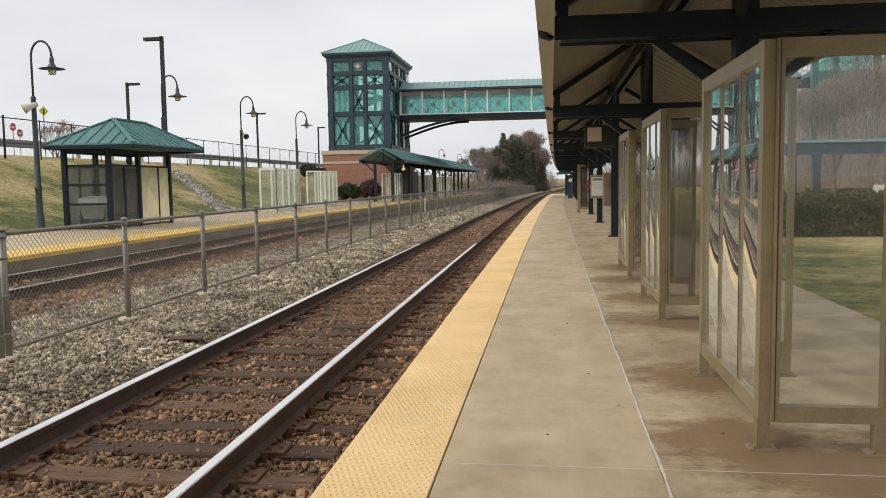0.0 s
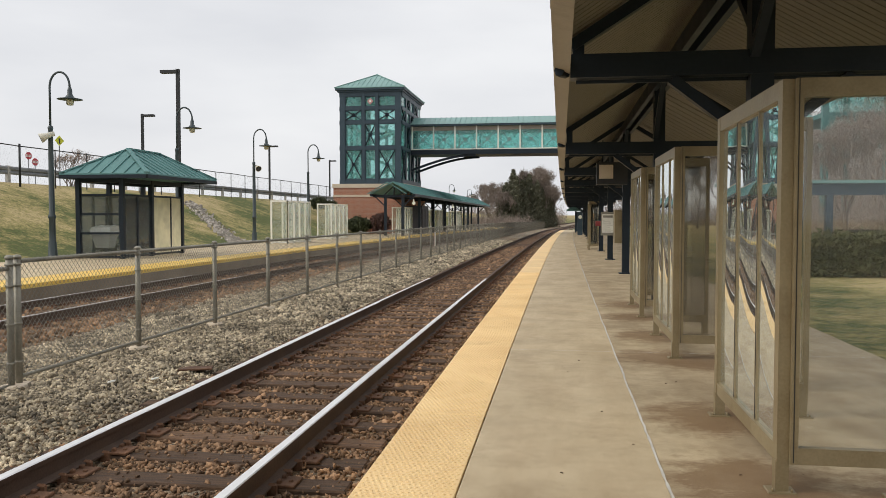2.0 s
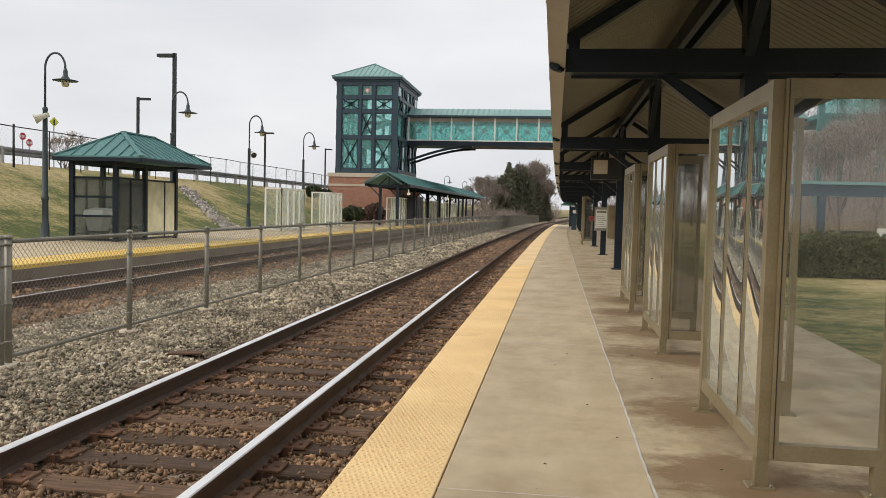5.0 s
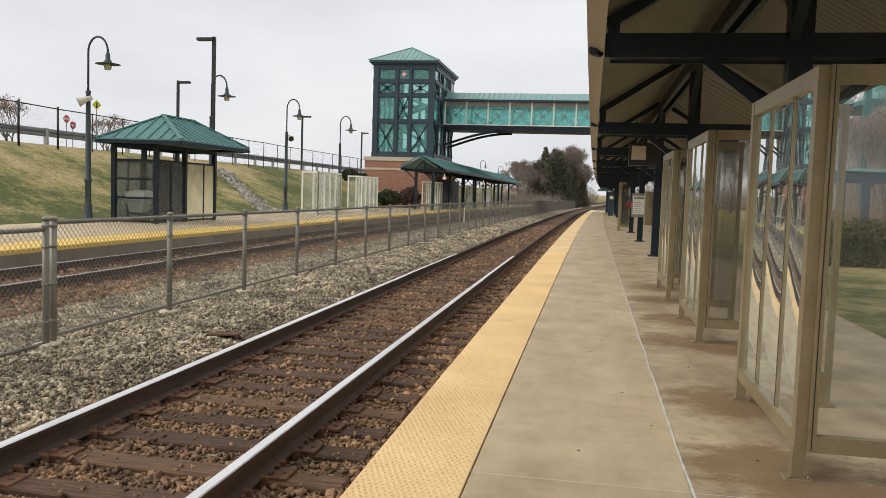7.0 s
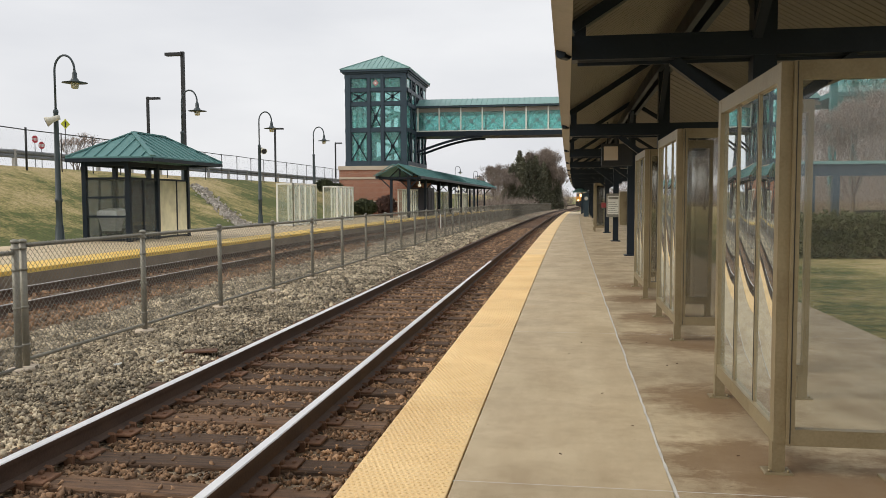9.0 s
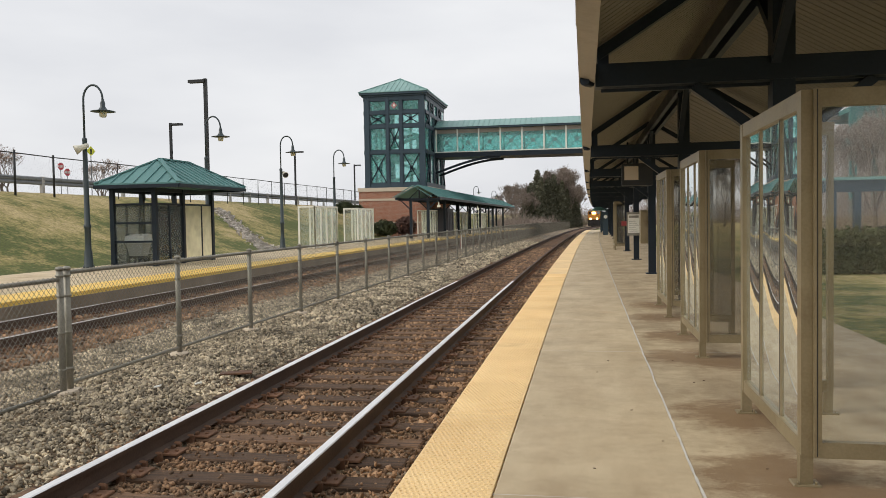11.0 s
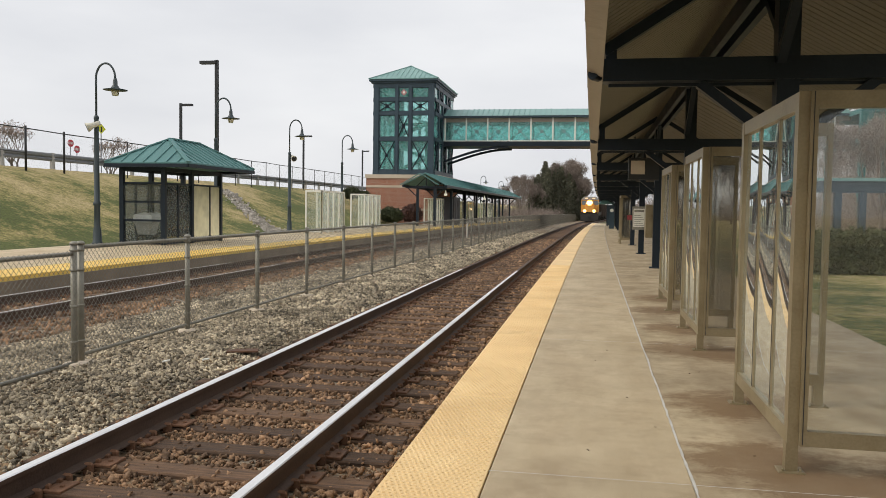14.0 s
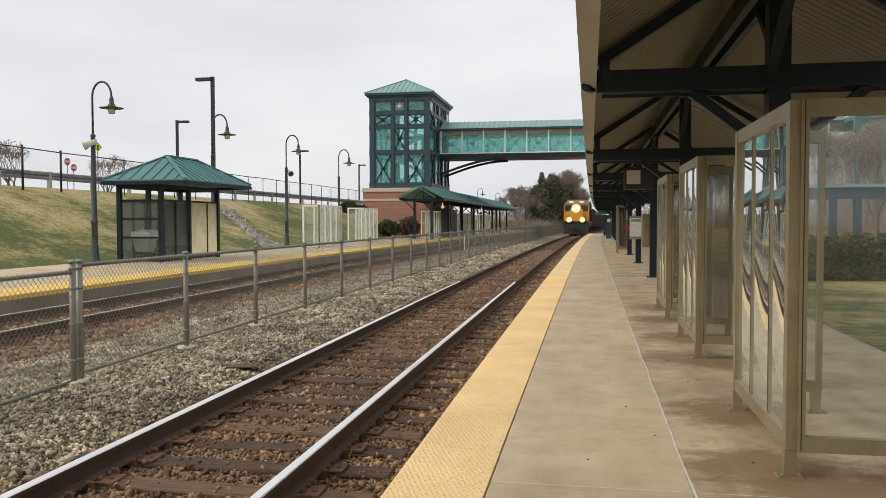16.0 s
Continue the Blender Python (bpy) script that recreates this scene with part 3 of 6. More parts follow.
def track(cx, label, head):
    tr = tagged(new("track"), label, "railway track", kind="structure")
    for s in (-0.7525, 0.7525):
        bm = bmesh.new()
        sweep(bm, [(cx + s + x, RAIL_Z + z) for x, z in RAIL_PROFILE], stations(-25, 640))
        for f in bm.faces:
            c = f.calc_center_median()
            if c.z > RAIL_Z - 0.006:
                f.material_index = 1
        part("rail", bm, [RAIL_RUST, head], tr, "rusty steel rail with a polished running surface")
    tie, plate = tie_mesh(), plate_mesh()
    zt = RAIL_Z - 0.186
    count = 130
    for i in range(-8, count):
        y = TIE_Y0 + i * TIE_STEP
        ob = part("sleeper", tie, None, tr)
        ob.matrix_basis = Matrix.Translation(along(cx + random.uniform(-0.05, 0.05), y, zt + random.uniform(-0.01, 0.004))) @ pose(0, 0, 0, 0, 0, heading(y) + random.uniform(-1.2, 1.2))
        if -2 < i < 80:
            for s in (-0.7525, 0.7525):
                pl = part("tie_plate", plate, None, tr)
                pl.matrix_basis = Matrix.Translation(along(cx + s, y, zt)) @ pose(0, 0, 0, 0, 0, heading(y))
    bm = bmesh.new()
    for i in range(count, 600):
        y = TIE_Y0 + i * TIE_STEP
        b = bend(y)
        box(bm, cx + b - 1.28, cx + b + 1.28, y - 0.115, y + 0.115, zt - drop(y) - 0.1, zt - drop(y))
    tagged(part("far_sleepers", bm, TIE, tr), kind="stuff")


track(TRACKS[0], "railway track with rusty rails on weathered timber sleepers", RAIL_TOP)
track(TRACKS[1], "second railway track beyond the wire fence", RAIL_DULL)
stones()

# ---- near platform ----
EDGE_X, STRIP_X, CRACK_X, BACK_X = -1.15, -0.578, 0.585, 3.4
SLAB = 4.95
SLAB_Y0 = 4.18


def slab_piece(parent, x0, x1, y0, y1, mt):
    bm = bmesh.new()
    n = max(1, int((y1 - y0) / 2.5))
    ys = [y0 + (y1 - y0) * i / n for i in range(n + 1)]
    sweep(bm, [(x0 + 0.004, -0.16), (x1 - 0.004, -0.16), (x1 - 0.004, -0.006), (x1 - 0.010, 0.0), (x0 + 0.010, 0.0), (x0 + 0.004, -0.006)], ys)
    return part("slab", bm, mt, parent)


def near_platform():
    pf = tagged(new("platform"), "tan concrete railway platform with sealed joints and rust stains", "platform", kind="structure")
    bm = bmesh.new()
    sweep(bm, [(EDGE_X + 0.03, -0.5), (BACK_X, -0.5), (BACK_X, -0.02), (EDGE_X + 0.03, -0.02)], stations(-45, 108, 2.5))
    part("foundation", bm, CONCRETE, pf)
    for i in range(-10, 20):
        y0 = SLAB_Y0 + i * SLAB
        slab_piece(pf, STRIP_X, CRACK_X, y0 + 0.003, y0 + SLAB - 0.003, CONCRETE)
        slab_piece(pf, CRACK_X, BACK_X, y0 + 0.003, y0 + SLAB - 0.003, CONCRETE_RUST_SHADE)
    # the sealed lengthwise joint, slightly ragged, and thin cross joints
    bm = bmesh.new()
    y = -8.0
    while y < 100:
        step = 0.045 if y < 14 else 0.2 if y < 30 else 1.5
        w = 0.0065 + 0.006 * noise.noise((y * 9.1, 0, 0))
        w2 = 0.0065 + 0.006 * noise.noise(((y + step) * 9.1, 0, 0))
        o, o2 = (0.006 * noise.noise((k * 6.7, 5, 0)) + 0.009 * noise.noise((k * 1.3, 9, 0)) for k in (y, y + step))
        a, b = along(CRACK_X + o, y), along(CRACK_X + o2, y + step)
        hexa(bm, [(a.x - w, y, -0.02), (a.x + w, y, -0.02), (b.x + w2, y + step, -0.02), (b.x - w2, y + step, -0.02),
                  (a.x - w, y, 0.004), (a.x + w, y, 0.004), (b.x + w2, y + step, 0.004), (b.x - w2, y + step, 0.004)])
        y += step
    for i in range(-2, 8):
        y = SLAB_Y0 + i * SLAB
        bar(bm, along(STRIP_X, y, -0.006), along(BACK_X, y, -0.006), 0.008, 0.012)
    part("joint_sealant", bm, SEALANT, pf, "pale sealant in the platform joints")
    # tactile warning tiles with raised domes
    TL = 1.22
    def tile_mesh(domes):
        bm = bmesh.new()
        box(bm, 0.003, STRIP_X - EDGE_X - 0.002, 0.0025, TL - 0.0025, -0.2, 0.006, ch=0.004)
        if domes:
            nx, ny = 16, 28
            for a in range(nx):
                for b in range(ny):
                    cx, cy = 0.024 + (a + 0.5 * (b % 2)) * 0.0335, 0.028 + b * 0.0432
                    lo = [bm.verts.new((cx + 0.0125 * math.cos(k * math.pi / 3), cy + 0.0125 * math.sin(k * math.pi / 3), 0.006)) for k in range(6)]
                    hi = [bm.verts.new((cx + 0.0075 * math.cos(k * math.pi / 3), cy + 0.0075 * math.sin(k * math.pi / 3), 0.0108)) for k in range(6)]
                    for k in range(6):
                        bm.faces.new((lo[k], lo[(k + 1) % 6], hi[(k + 1) % 6], hi[k]))
                    bm.faces.new(hi)
        return link_mesh("tactile_tile", bm, TACTILE)
    domed, plain = tile_mesh(True), tile_mesh(False)
    for i in range(-12, 86):
        y = 4.78 + i * TL
        if y > 106:
            break
        ob = part("tactile_tile", domed if -3 < i < 14 else plain, None, pf)
        ob.matrix_basis = Matrix.Translation(along(EDGE_X, y, random.uniform(-0.002, 0.001))) @ pose(0, 0, 0, 0, 0, heading(y + TL / 2))
    return pf


near_platform()


# ---- windscreens on the near platform ----
def bowed_pane(bm, a, b, z0, z1, bow):
    """A single sheet that has bowed in its frame, so that its reflections swim; a to b is its foot."""
    nx, nz = 8, 22
    d = b - a
    out = Vector((-d.y, d.x, 0)).normalized()
    grid = []
    for j in range(nz + 1):
        v = j / nz
        lift = math.sin(math.pi * v) ** 0.8 + 0.45 * math.sin(2 * math.pi * v)
        row = []
        for i in range(nx + 1):
            u = i / nx
            row.append(bm.verts.new(a + d * u + out * bow * lift * math.sin(math.pi * u) + Vector((0, 0, z0 + (z1 - z0) * v))))
        grid.append(row)
    for j in range(nz):
        for i in range(nx):
            bm.faces.new((grid[j][i], grid[j][i + 1], grid[j + 1][i + 1], grid[j + 1][i])).smooth = True


def windscreen_parts(ws, w=0.645, d=1.8, h=2.25, frame=None, pane=None):
    """Three-pane glazed screen along the line with a short return at both ends, on flanged feet."""
    frame, pane = frame or BRONZE, pane or PANE
    t = 0.055
    def foot(x, y):
        bm = bmesh.new()
        box(bm, x - 0.035, x + 0.035, y - 0.035, y + 0.035, 0.01, 0.18)
        box(bm, x - 0.075, x + 0.075, y - 0.06, y + 0.06, 0.0, 0.012, ch=0.004)
        for s in (-1, 1):
            tube(bm, [(x + s * 0.05, y - 0.045, 0.01), (x + s * 0.05, y - 0.045, 0.03)], 0.008, 6)
        part("foot", bm, frame, ws, "rust-stained flanged foot")
    def panel(p, q, n, face):
        """One framed run from p to q with n panes."""
        p, q = Vector((*p, 0)), Vector((*q, 0))
        dirv = (q - p).normalized()
        L = (q - p).length
        bm = bmesh.new()
        up = Vector((0, 0, 1))
        inset = dirv * 0.004
        bar(bm, p + inset + up * 0.215, q - inset + up * 0.215, t, 0.09)
        bar(bm, p + inset + up * (h - 0.05), q - inset + up * (h - 0.05), t, 0.10)
        for i in range(n + 1):
            c = p + dirv * (L * i / n)
            wid = (0.085 if n > 1 else 0.04) if i in (0, n) else 0.0
            if i not in (0, n):
                # two sash stiles with a dark seam between them
                for s in (-1, 1):
                    k = c + dirv * s * 0.0135
                    bar(bm, k + up * 0.172, k + up * (h - 0.002), 0.019, 0.02, up=dirv.cross(up))
                continue
            if i == 0:
                c = c + dirv * wid / 2
            if i == n:
                c = c - dirv * wid / 2
            bar(bm, c + up * 0.172, c + up * (h - 0.002), wid, t + 0.006, up=dirv.cross(up))
        part("screen_frame", bm, frame, ws)
        if n == 1:
            # shadow gap where the end frame meets the corner post
            for off in (-1, 1):
                bm2 = bmesh.new()
                c = p + dirv * 0.016 + dirv.cross(up) * off * (t / 2 + 0.003)
                bar(bm2, c + up * 0.18, c + up * (h - 0.004), 0.005, 0.004, up=dirv.cross(up))
                part("gasket", bm2, GASKET, ws, "dark gap beside the corner post")
        for i in range(1, n):
            c = p + dirv * (L * i / n)
            bm2 = bmesh.new()
            bar(bm2, c + up * 0.262, c + up * (h - 0.1), 0.0085, 0.024, up=dirv.cross(up))
            part("gasket", bm2, GASKET, ws, "thin black glazing gasket")
        for i in range(n):
            a, b = p + dirv * (L * i / n + 0.02), p + dirv * (L * (i + 1) / n - 0.02)
            bm = bmesh.new()
            if n == 1:
                bar(bm, a + up * (h + 0.155) / 2, b + up * (h + 0.155) / 2, 0.006, h - 0.345)
                part("pane", bm, pane, ws)
            else:
                bowed_pane(bm, a, b, 0.25, h - 0.095, 0.0075 - 0.0012 * i)
                part("pane", bm, HAZED_PANE, ws, "bowed glass pane")
    panel((0, 0), (0, d), 3, 0)
    panel((0.032, 0), (w, 0), 1, 1)
    panel((0.032, d), (w, d), 1, 1)
    for x, y in ((0.0, 0.04), (0.0, d - 0.04), (w - 0.04, 0.0), (w - 0.04, d)):
        foot(x, y)


def near_windscreen():
    ws = thing("windscreen", (1.185, 4.53, 0.0), "bronze aluminium framed glass windscreen standing on the platform", "windscreen", "platform windscreens")
    windscreen_parts(ws)
    # the next ones have brownish end panes, tinted to imitate dark reflections
    ws = thing("windscreen", along(1.2, 8.76), "bronze aluminium framed windscreen with end panes tinted brown like dark reflections", "windscreen", "platform windscreens")
    windscreen_parts(ws, pane=BROWN_PANE)
    for y in (12.35, 38.0):
        copy_thing(ws, Matrix.Translation(along(1.2, y)) @ pose(0, 0, 0, 0, 0, heading(y)))


near_windscreen()


# ---- near canopy ----
POST_X, EAVE_X, RIDGE_X, FAR_EAVE_X = 1.68, -0.09, 1.68, 3.6
CANOPY_END = 92.0


def near_canopy():
    cp = thing("platform_canopy", (0, 0, 0), "long platform canopy with navy steel frames and shade-darkened cream ribbed deck", "canopy")
    # unseen length behind the camera is added to darken the panes' reflections
    ys = stations(-40, CANOPY_END, 2.4, 1.0)
    # fascia and gutter
    bm = bmesh.new()
    sweep(bm, [(EAVE_X, 2.83), (EAVE_X + 0.145, 2.79), (EAVE_X + 0.145, 2.95), (EAVE_X + 0.03, 3.08), (EAVE_X, 3.08)], ys)
    for i in range(14):
        y = -4.0 + 3.05 * i
        box(bm, EAVE_X - 0.004 + bend(y), EAVE_X + 0.05 + bend(y), y - 0.02, y + 0.02, 2.828, 3.082)
    part("fascia", bm, FASCIA, cp, "tan sheet metal fascia and gutter")
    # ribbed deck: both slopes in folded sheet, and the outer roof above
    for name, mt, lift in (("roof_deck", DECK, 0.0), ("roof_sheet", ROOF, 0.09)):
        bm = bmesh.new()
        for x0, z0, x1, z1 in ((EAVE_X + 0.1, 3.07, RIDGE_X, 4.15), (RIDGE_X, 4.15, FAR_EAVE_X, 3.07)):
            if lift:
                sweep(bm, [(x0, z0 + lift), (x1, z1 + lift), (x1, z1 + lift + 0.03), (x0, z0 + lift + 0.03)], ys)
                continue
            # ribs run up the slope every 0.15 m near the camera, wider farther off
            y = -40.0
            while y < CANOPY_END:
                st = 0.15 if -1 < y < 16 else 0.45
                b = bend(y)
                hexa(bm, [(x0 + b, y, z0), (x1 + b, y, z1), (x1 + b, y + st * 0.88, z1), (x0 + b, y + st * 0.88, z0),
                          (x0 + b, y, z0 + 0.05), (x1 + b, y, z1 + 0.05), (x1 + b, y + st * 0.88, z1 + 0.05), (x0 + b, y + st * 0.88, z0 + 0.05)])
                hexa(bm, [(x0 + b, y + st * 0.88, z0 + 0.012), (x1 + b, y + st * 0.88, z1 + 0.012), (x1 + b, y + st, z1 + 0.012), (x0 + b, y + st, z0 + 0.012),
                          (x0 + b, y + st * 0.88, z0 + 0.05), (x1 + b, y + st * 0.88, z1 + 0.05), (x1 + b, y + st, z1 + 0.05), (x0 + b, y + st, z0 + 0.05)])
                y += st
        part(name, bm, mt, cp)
    # lengthwise purlins
    for x, z, w, h in ((1.59, 3.82, 0.08, 0.22), (1.77, 3.82, 0.08, 0.22)):
        bm = bmesh.new()
        sweep(bm, [(x - w / 2, z - h / 2), (x + w / 2, z - h / 2), (x + w / 2, z + h / 2), (x - w / 2, z + h / 2)], ys)
        part("purlin", bm, NAVY, cp)
    # frames at every post
    def frame_mesh(low):
        fb = bmesh.new()
        box(fb, EAVE_X + 0.15, FAR_EAVE_X - 0.05, -0.10, 0.10, 2.735 - low, 2.94 - low)
        bar(fb, (EAVE_X + 0.2, 0.04, 2.715 - low), (FAR_EAVE_X - 0.1, 0.04, 2.715 - low), 0.03, 0.03)
        for s in (-1, 1):
            bar(fb, (POST_X + s * 0.75, 0, 2.72 - low), (POST_X + s * 0.06, 0, 2.18 - low), 0.09, 0.10, up=(0, 1, 0))
            # stub from the beam's end up to the rafter
            bar(fb, (POST_X + s * 1.55, 0, 2.93 - low), (POST_X + s * 1.55, 0, 3.08), 0.1, 0.1, up=(0, 1, 0))
        return fb
    members = []
    for s in (-1, 1):
        for name, p, q, w, h, up in (("rafter", (POST_X + s * 1.62, 0, 3.02), (POST_X + s * 0.05, 0, 4.02), 0.10, 0.12, (0, 1, 0)),
                                     ("purlin_brace", (POST_X + s * 0.07, s * 0.1, 2.9), (POST_X + s * 0.07, s * 1.15, 3.72), 0.08, 0.08, (1, 0, 0))):
            fb = bmesh.new()
            bar(fb, p, q, w, h, up=up)
            members.append((name, link_mesh(name, fb, NAVY)))
    beam_first, beam_rest = link_mesh("tie_beam", frame_mesh(0.0), NAVY), link_mesh("tie_beam", frame_mesh(0.11), NAVY)
    pb = bmesh.new()
    box(pb, -0.095, 0.095, -0.095, 0.095, 0.0, 3.8)
    box(pb, -0.17, 0.17, -0.17, 0.17, 0.0, 0.03, ch=0.008)
    post_me = link_mesh("post", pb, NAVY)
    db = bmesh.new()
    tube(db, [(-0.04, 0, 0.0), (-0.03, 0.09, 0.0), (0.02, 0.16, 0.0)], 0.045, 8)
    bolt_me = link_mesh("gutter_bracket", db, NAVY)
    for i in range(-6, 12):
        y = 7.3 * (i + 1)
        m = Matrix.Translation(along(0, y)) @ pose(0, 0, 0, 0, 0, heading(y))
        for name, me in members:
            part(name, me, None, cp).matrix_basis = m
        part("tie_beam", beam_first if i <= 0 else beam_rest, None, cp).matrix_basis = m
        part("post", post_me, None, cp, "square navy steel post").matrix_basis = m @ Matrix.Translation((POST_X, 0, 0))
        part("gutter_bracket", bolt_me, None, cp).matrix_basis = m @ Matrix.Translation((EAVE_X + 0.09, -0.1, 2.80))
    return cp


near_canopy()

# ---- far platform ----
def far_platform():
    fp = tagged(new("far_platform"), "far concrete platform with a bright yellow tactile edge", "platform", kind="structure")
    ys = stations(-10, 150, 2.5)
    bm = bmesh.new()
    sweep(bm, [(-17.3, -0.6), (-11.0, -0.6), (-11.0, 0.1), (-17.3, 0.1)], ys)
    part("slab", bm, CONCRETE, fp)
    bm = bmesh.new()
    sweep(bm, [(-12.2, 0.02), (-10.993, 0.02), (-10.993, 0.112), (-12.2, 0.112)], ys)
    # the side face gets a darker brown concrete that carries its shade
    face = bmesh.new()
    sweep(face, [(-11.02, -0.6), (-10.985, -0.6), (-10.985, 0.015), (-11.02, 0.015)], ys)
    part("edge_face", face, surface("shade_brown_concrete", (0.15, 0.115, 0.08), (0.27, 0.215, 0.155), 0.85, fine=30, coarse=0.8, bump=0.2, world_space=True), fp, "brown concrete platform face with shade in its colour")
    part("tactile_strip", bm, TACTILE_FAR, fp, "bright yellow tactile edge strip")


far_platform()


# ---- chain-link fence between the tracks ----
def track_fence():
    X, STEP = -5.62, 2.42
    fc = thing("chain_link_fence", (0, 0, 0), "weathered galvanised chain-link fence between the two tracks", "fence")
    pb = bmesh.new()
    tube(pb, [(0, 0, -0.30), (0, 0, 1.09)], 0.035, 10)
    lathe(pb, [(0.045, 1.08), (0.045, 1.10), (0.03, 1.115), (0.008, 1.12)], 10)
    for z in (0.0, 0.4, 0.8, 1.02):
        tube(pb, [(0, 0, z - 0.012), (0, 0, z + 0.012)], 0.045, 10)
    post = link_mesh("fence_post", pb, GALV)
    fb = bmesh.new()
    lathe(fb, [(0.13, -0.34), (0.13, -0.235), (0.10, -0.225)], 10)
    foot = link_mesh("concrete_footing", fb, STONEBAND)
    ys = [7.62 + STEP * i for i in range(-4, 62)] + [7.5]
    for y in sorted(ys):
        lower = -0.07 if y < 7.5 else 0.0
        part("fence_post", post, None, fc).matrix_basis = Matrix.Translation(along(X, y, lower))
        if y < 40:
            part("concrete_footing", foot, None, fc).matrix_basis = Matrix.Translation(along(X, y, 0))
    def run(y0, y1, lower):
        for z, r in ((1.05, 0.024), (-0.16, 0.021)):
            bm = bmesh.new()
            tube(bm, [along(X, y, z + lower) for y in np.arange(y0, y1 + 0.01, STEP)], r, 8)
            part("fence_rail", bm, GALV, fc)
        bm = bmesh.new()
        h = 1.20
        y = y0 - h
        while y < y1:
            pitch = 0.075 if y < 45 else 0.15
            th = 0.0032 if y < 20 else 0.0036 if y < 45 else 0.007
            for s in (0, 1):
                a, b = (y, y + h) if s == 0 else (y + h, y)
                za, zb = -0.14 + lower, 1.085 + lower
                # clip to the run
                pts = []
                for yy, zz in ((a, za), (b, zb)):
                    pts.append([yy, zz])
                for k in (0, 1):
                    o = pts[1 - k]
                    for lim, cmp in ((y0, lambda v, l: v < l), (y1, lambda v, l: v > l)):
                        if cmp(pts[k][0], lim):
                            f = (lim - pts[k][0]) / (o[0] - pts[k][0])
                            pts[k] = [lim, pts[k][1] + (o[1] - pts[k][1]) * f]
                if abs(pts[0][0] - pts[1][0]) > 0.02:
                    bar(bm, along(X + 0.03 + 0.004 * s, pts[0][0], pts[0][1]), along(X + 0.03 + 0.004 * s, pts[1][0], pts[1][1]), th, th, up=(1, 0, 0))
            y += pitch
        part("wire_mesh", bm, WIRE, fc, "diamond wire mesh")
    run(7.5 - 4 * STEP, 7.5, -0.07)
    run(7.62, 7.62 + STEP * 61, 0.0)


track_fence()


def fence_sign():
    sg = thing("fence_sign", along(-5.55, 34.9, 0.25), "narrow white warning sign with faded red lettering wired to the fence", "sign")
    bm = bmesh.new()
    box(bm, 0.0, 0.012, -0.14, 0.14, 0.0, 0.62)
    part("plate", bm, WHITEFRAME, sg)
    bm = bmesh.new()
    for i, w in enumerate((0.2, 0.16, 0.2, 0.12)):
        box(bm, -0.01 + 0.0, 0.0, -w / 2, w / 2, 0.12 + i * 0.12, 0.17 + i * 0.12)
    box(bm, -0.012, -0.008, -0.14, 0.14, 0.0, 0.62)
    part("lettering", bm, surface("faded_red", (0.4, 0.14, 0.1), (0.5, 0.2, 0.15), 0.6), sg, "rows of faded red bars")


fence_sign()


# ---- waiting shelter on the far platform ----
def hip_roof(bm, x0, x1, y0, y1, z0, z1, inset, th=0.08):
    cx = (x0 + x1) / 2
    lo = [(x0, y0, z0), (x1, y0, z0), (x1, y1, z0), (x0, y1, z0)]
    r = [(cx, y0 + inset, z1), (cx, y1 - inset, z1)]
    v = [bm.verts.new(p) for p in lo] + [bm.verts.new((p[0], p[1], p[2] - th)) for p in lo] + [bm.verts.new(p) for p in r]
    for f in ((0, 1, 8), (1, 2, 9, 8), (2, 3, 9), (3, 0, 8, 9), (4, 5, 1, 0), (5, 6, 2, 1), (6, 7, 3, 2), (7, 4, 0, 3), (7, 6, 5, 4)):
        bm.faces.new([v[i] for i in f])


def hip_seams(bm, x0, x1, y0, y1, z0, z1, inset, step):
    """Raised seams running up each slope of a hip roof, and capped hips and ridge."""
    cx, hx = (x0 + x1) / 2, (x1 - x0) / 2
    y = y0 + step / 2
    while y < y1:
        f = min((y - y0) / inset, (y1 - y) / inset, 1.0)
        for xe in (x0, x1):
            bar(bm, (xe, y, z0 + 0.02), (xe + (cx - xe) * f, y, z0 + (z1 - z0) * f + 0.02), 0.03, 0.045)
        y += step
    x = x0 + step / 2
    while x < x1:
        f = 1 - abs(x - cx) / hx
        for ye, s in ((y0, 1), (y1, -1)):
            bar(bm, (x, ye, z0 + 0.02), (x, ye + s * inset * f, z0 + (z1 - z0) * f + 0.02), 0.03, 0.045)
        x += step
    for xe in (x0, x1):
        bar(bm, (xe, y0, z0 + 0.02), (cx, y0 + inset, z1 + 0.02), 0.16, 0.04)
        bar(bm, (xe, y1, z0 + 0.02), (cx, y1 - inset, z1 + 0.02), 0.16, 0.04)
    bar(bm, (cx, y0 + inset, z1 + 0.02), (cx, y1 - inset, z1 + 0.02), 0.16, 0.05)


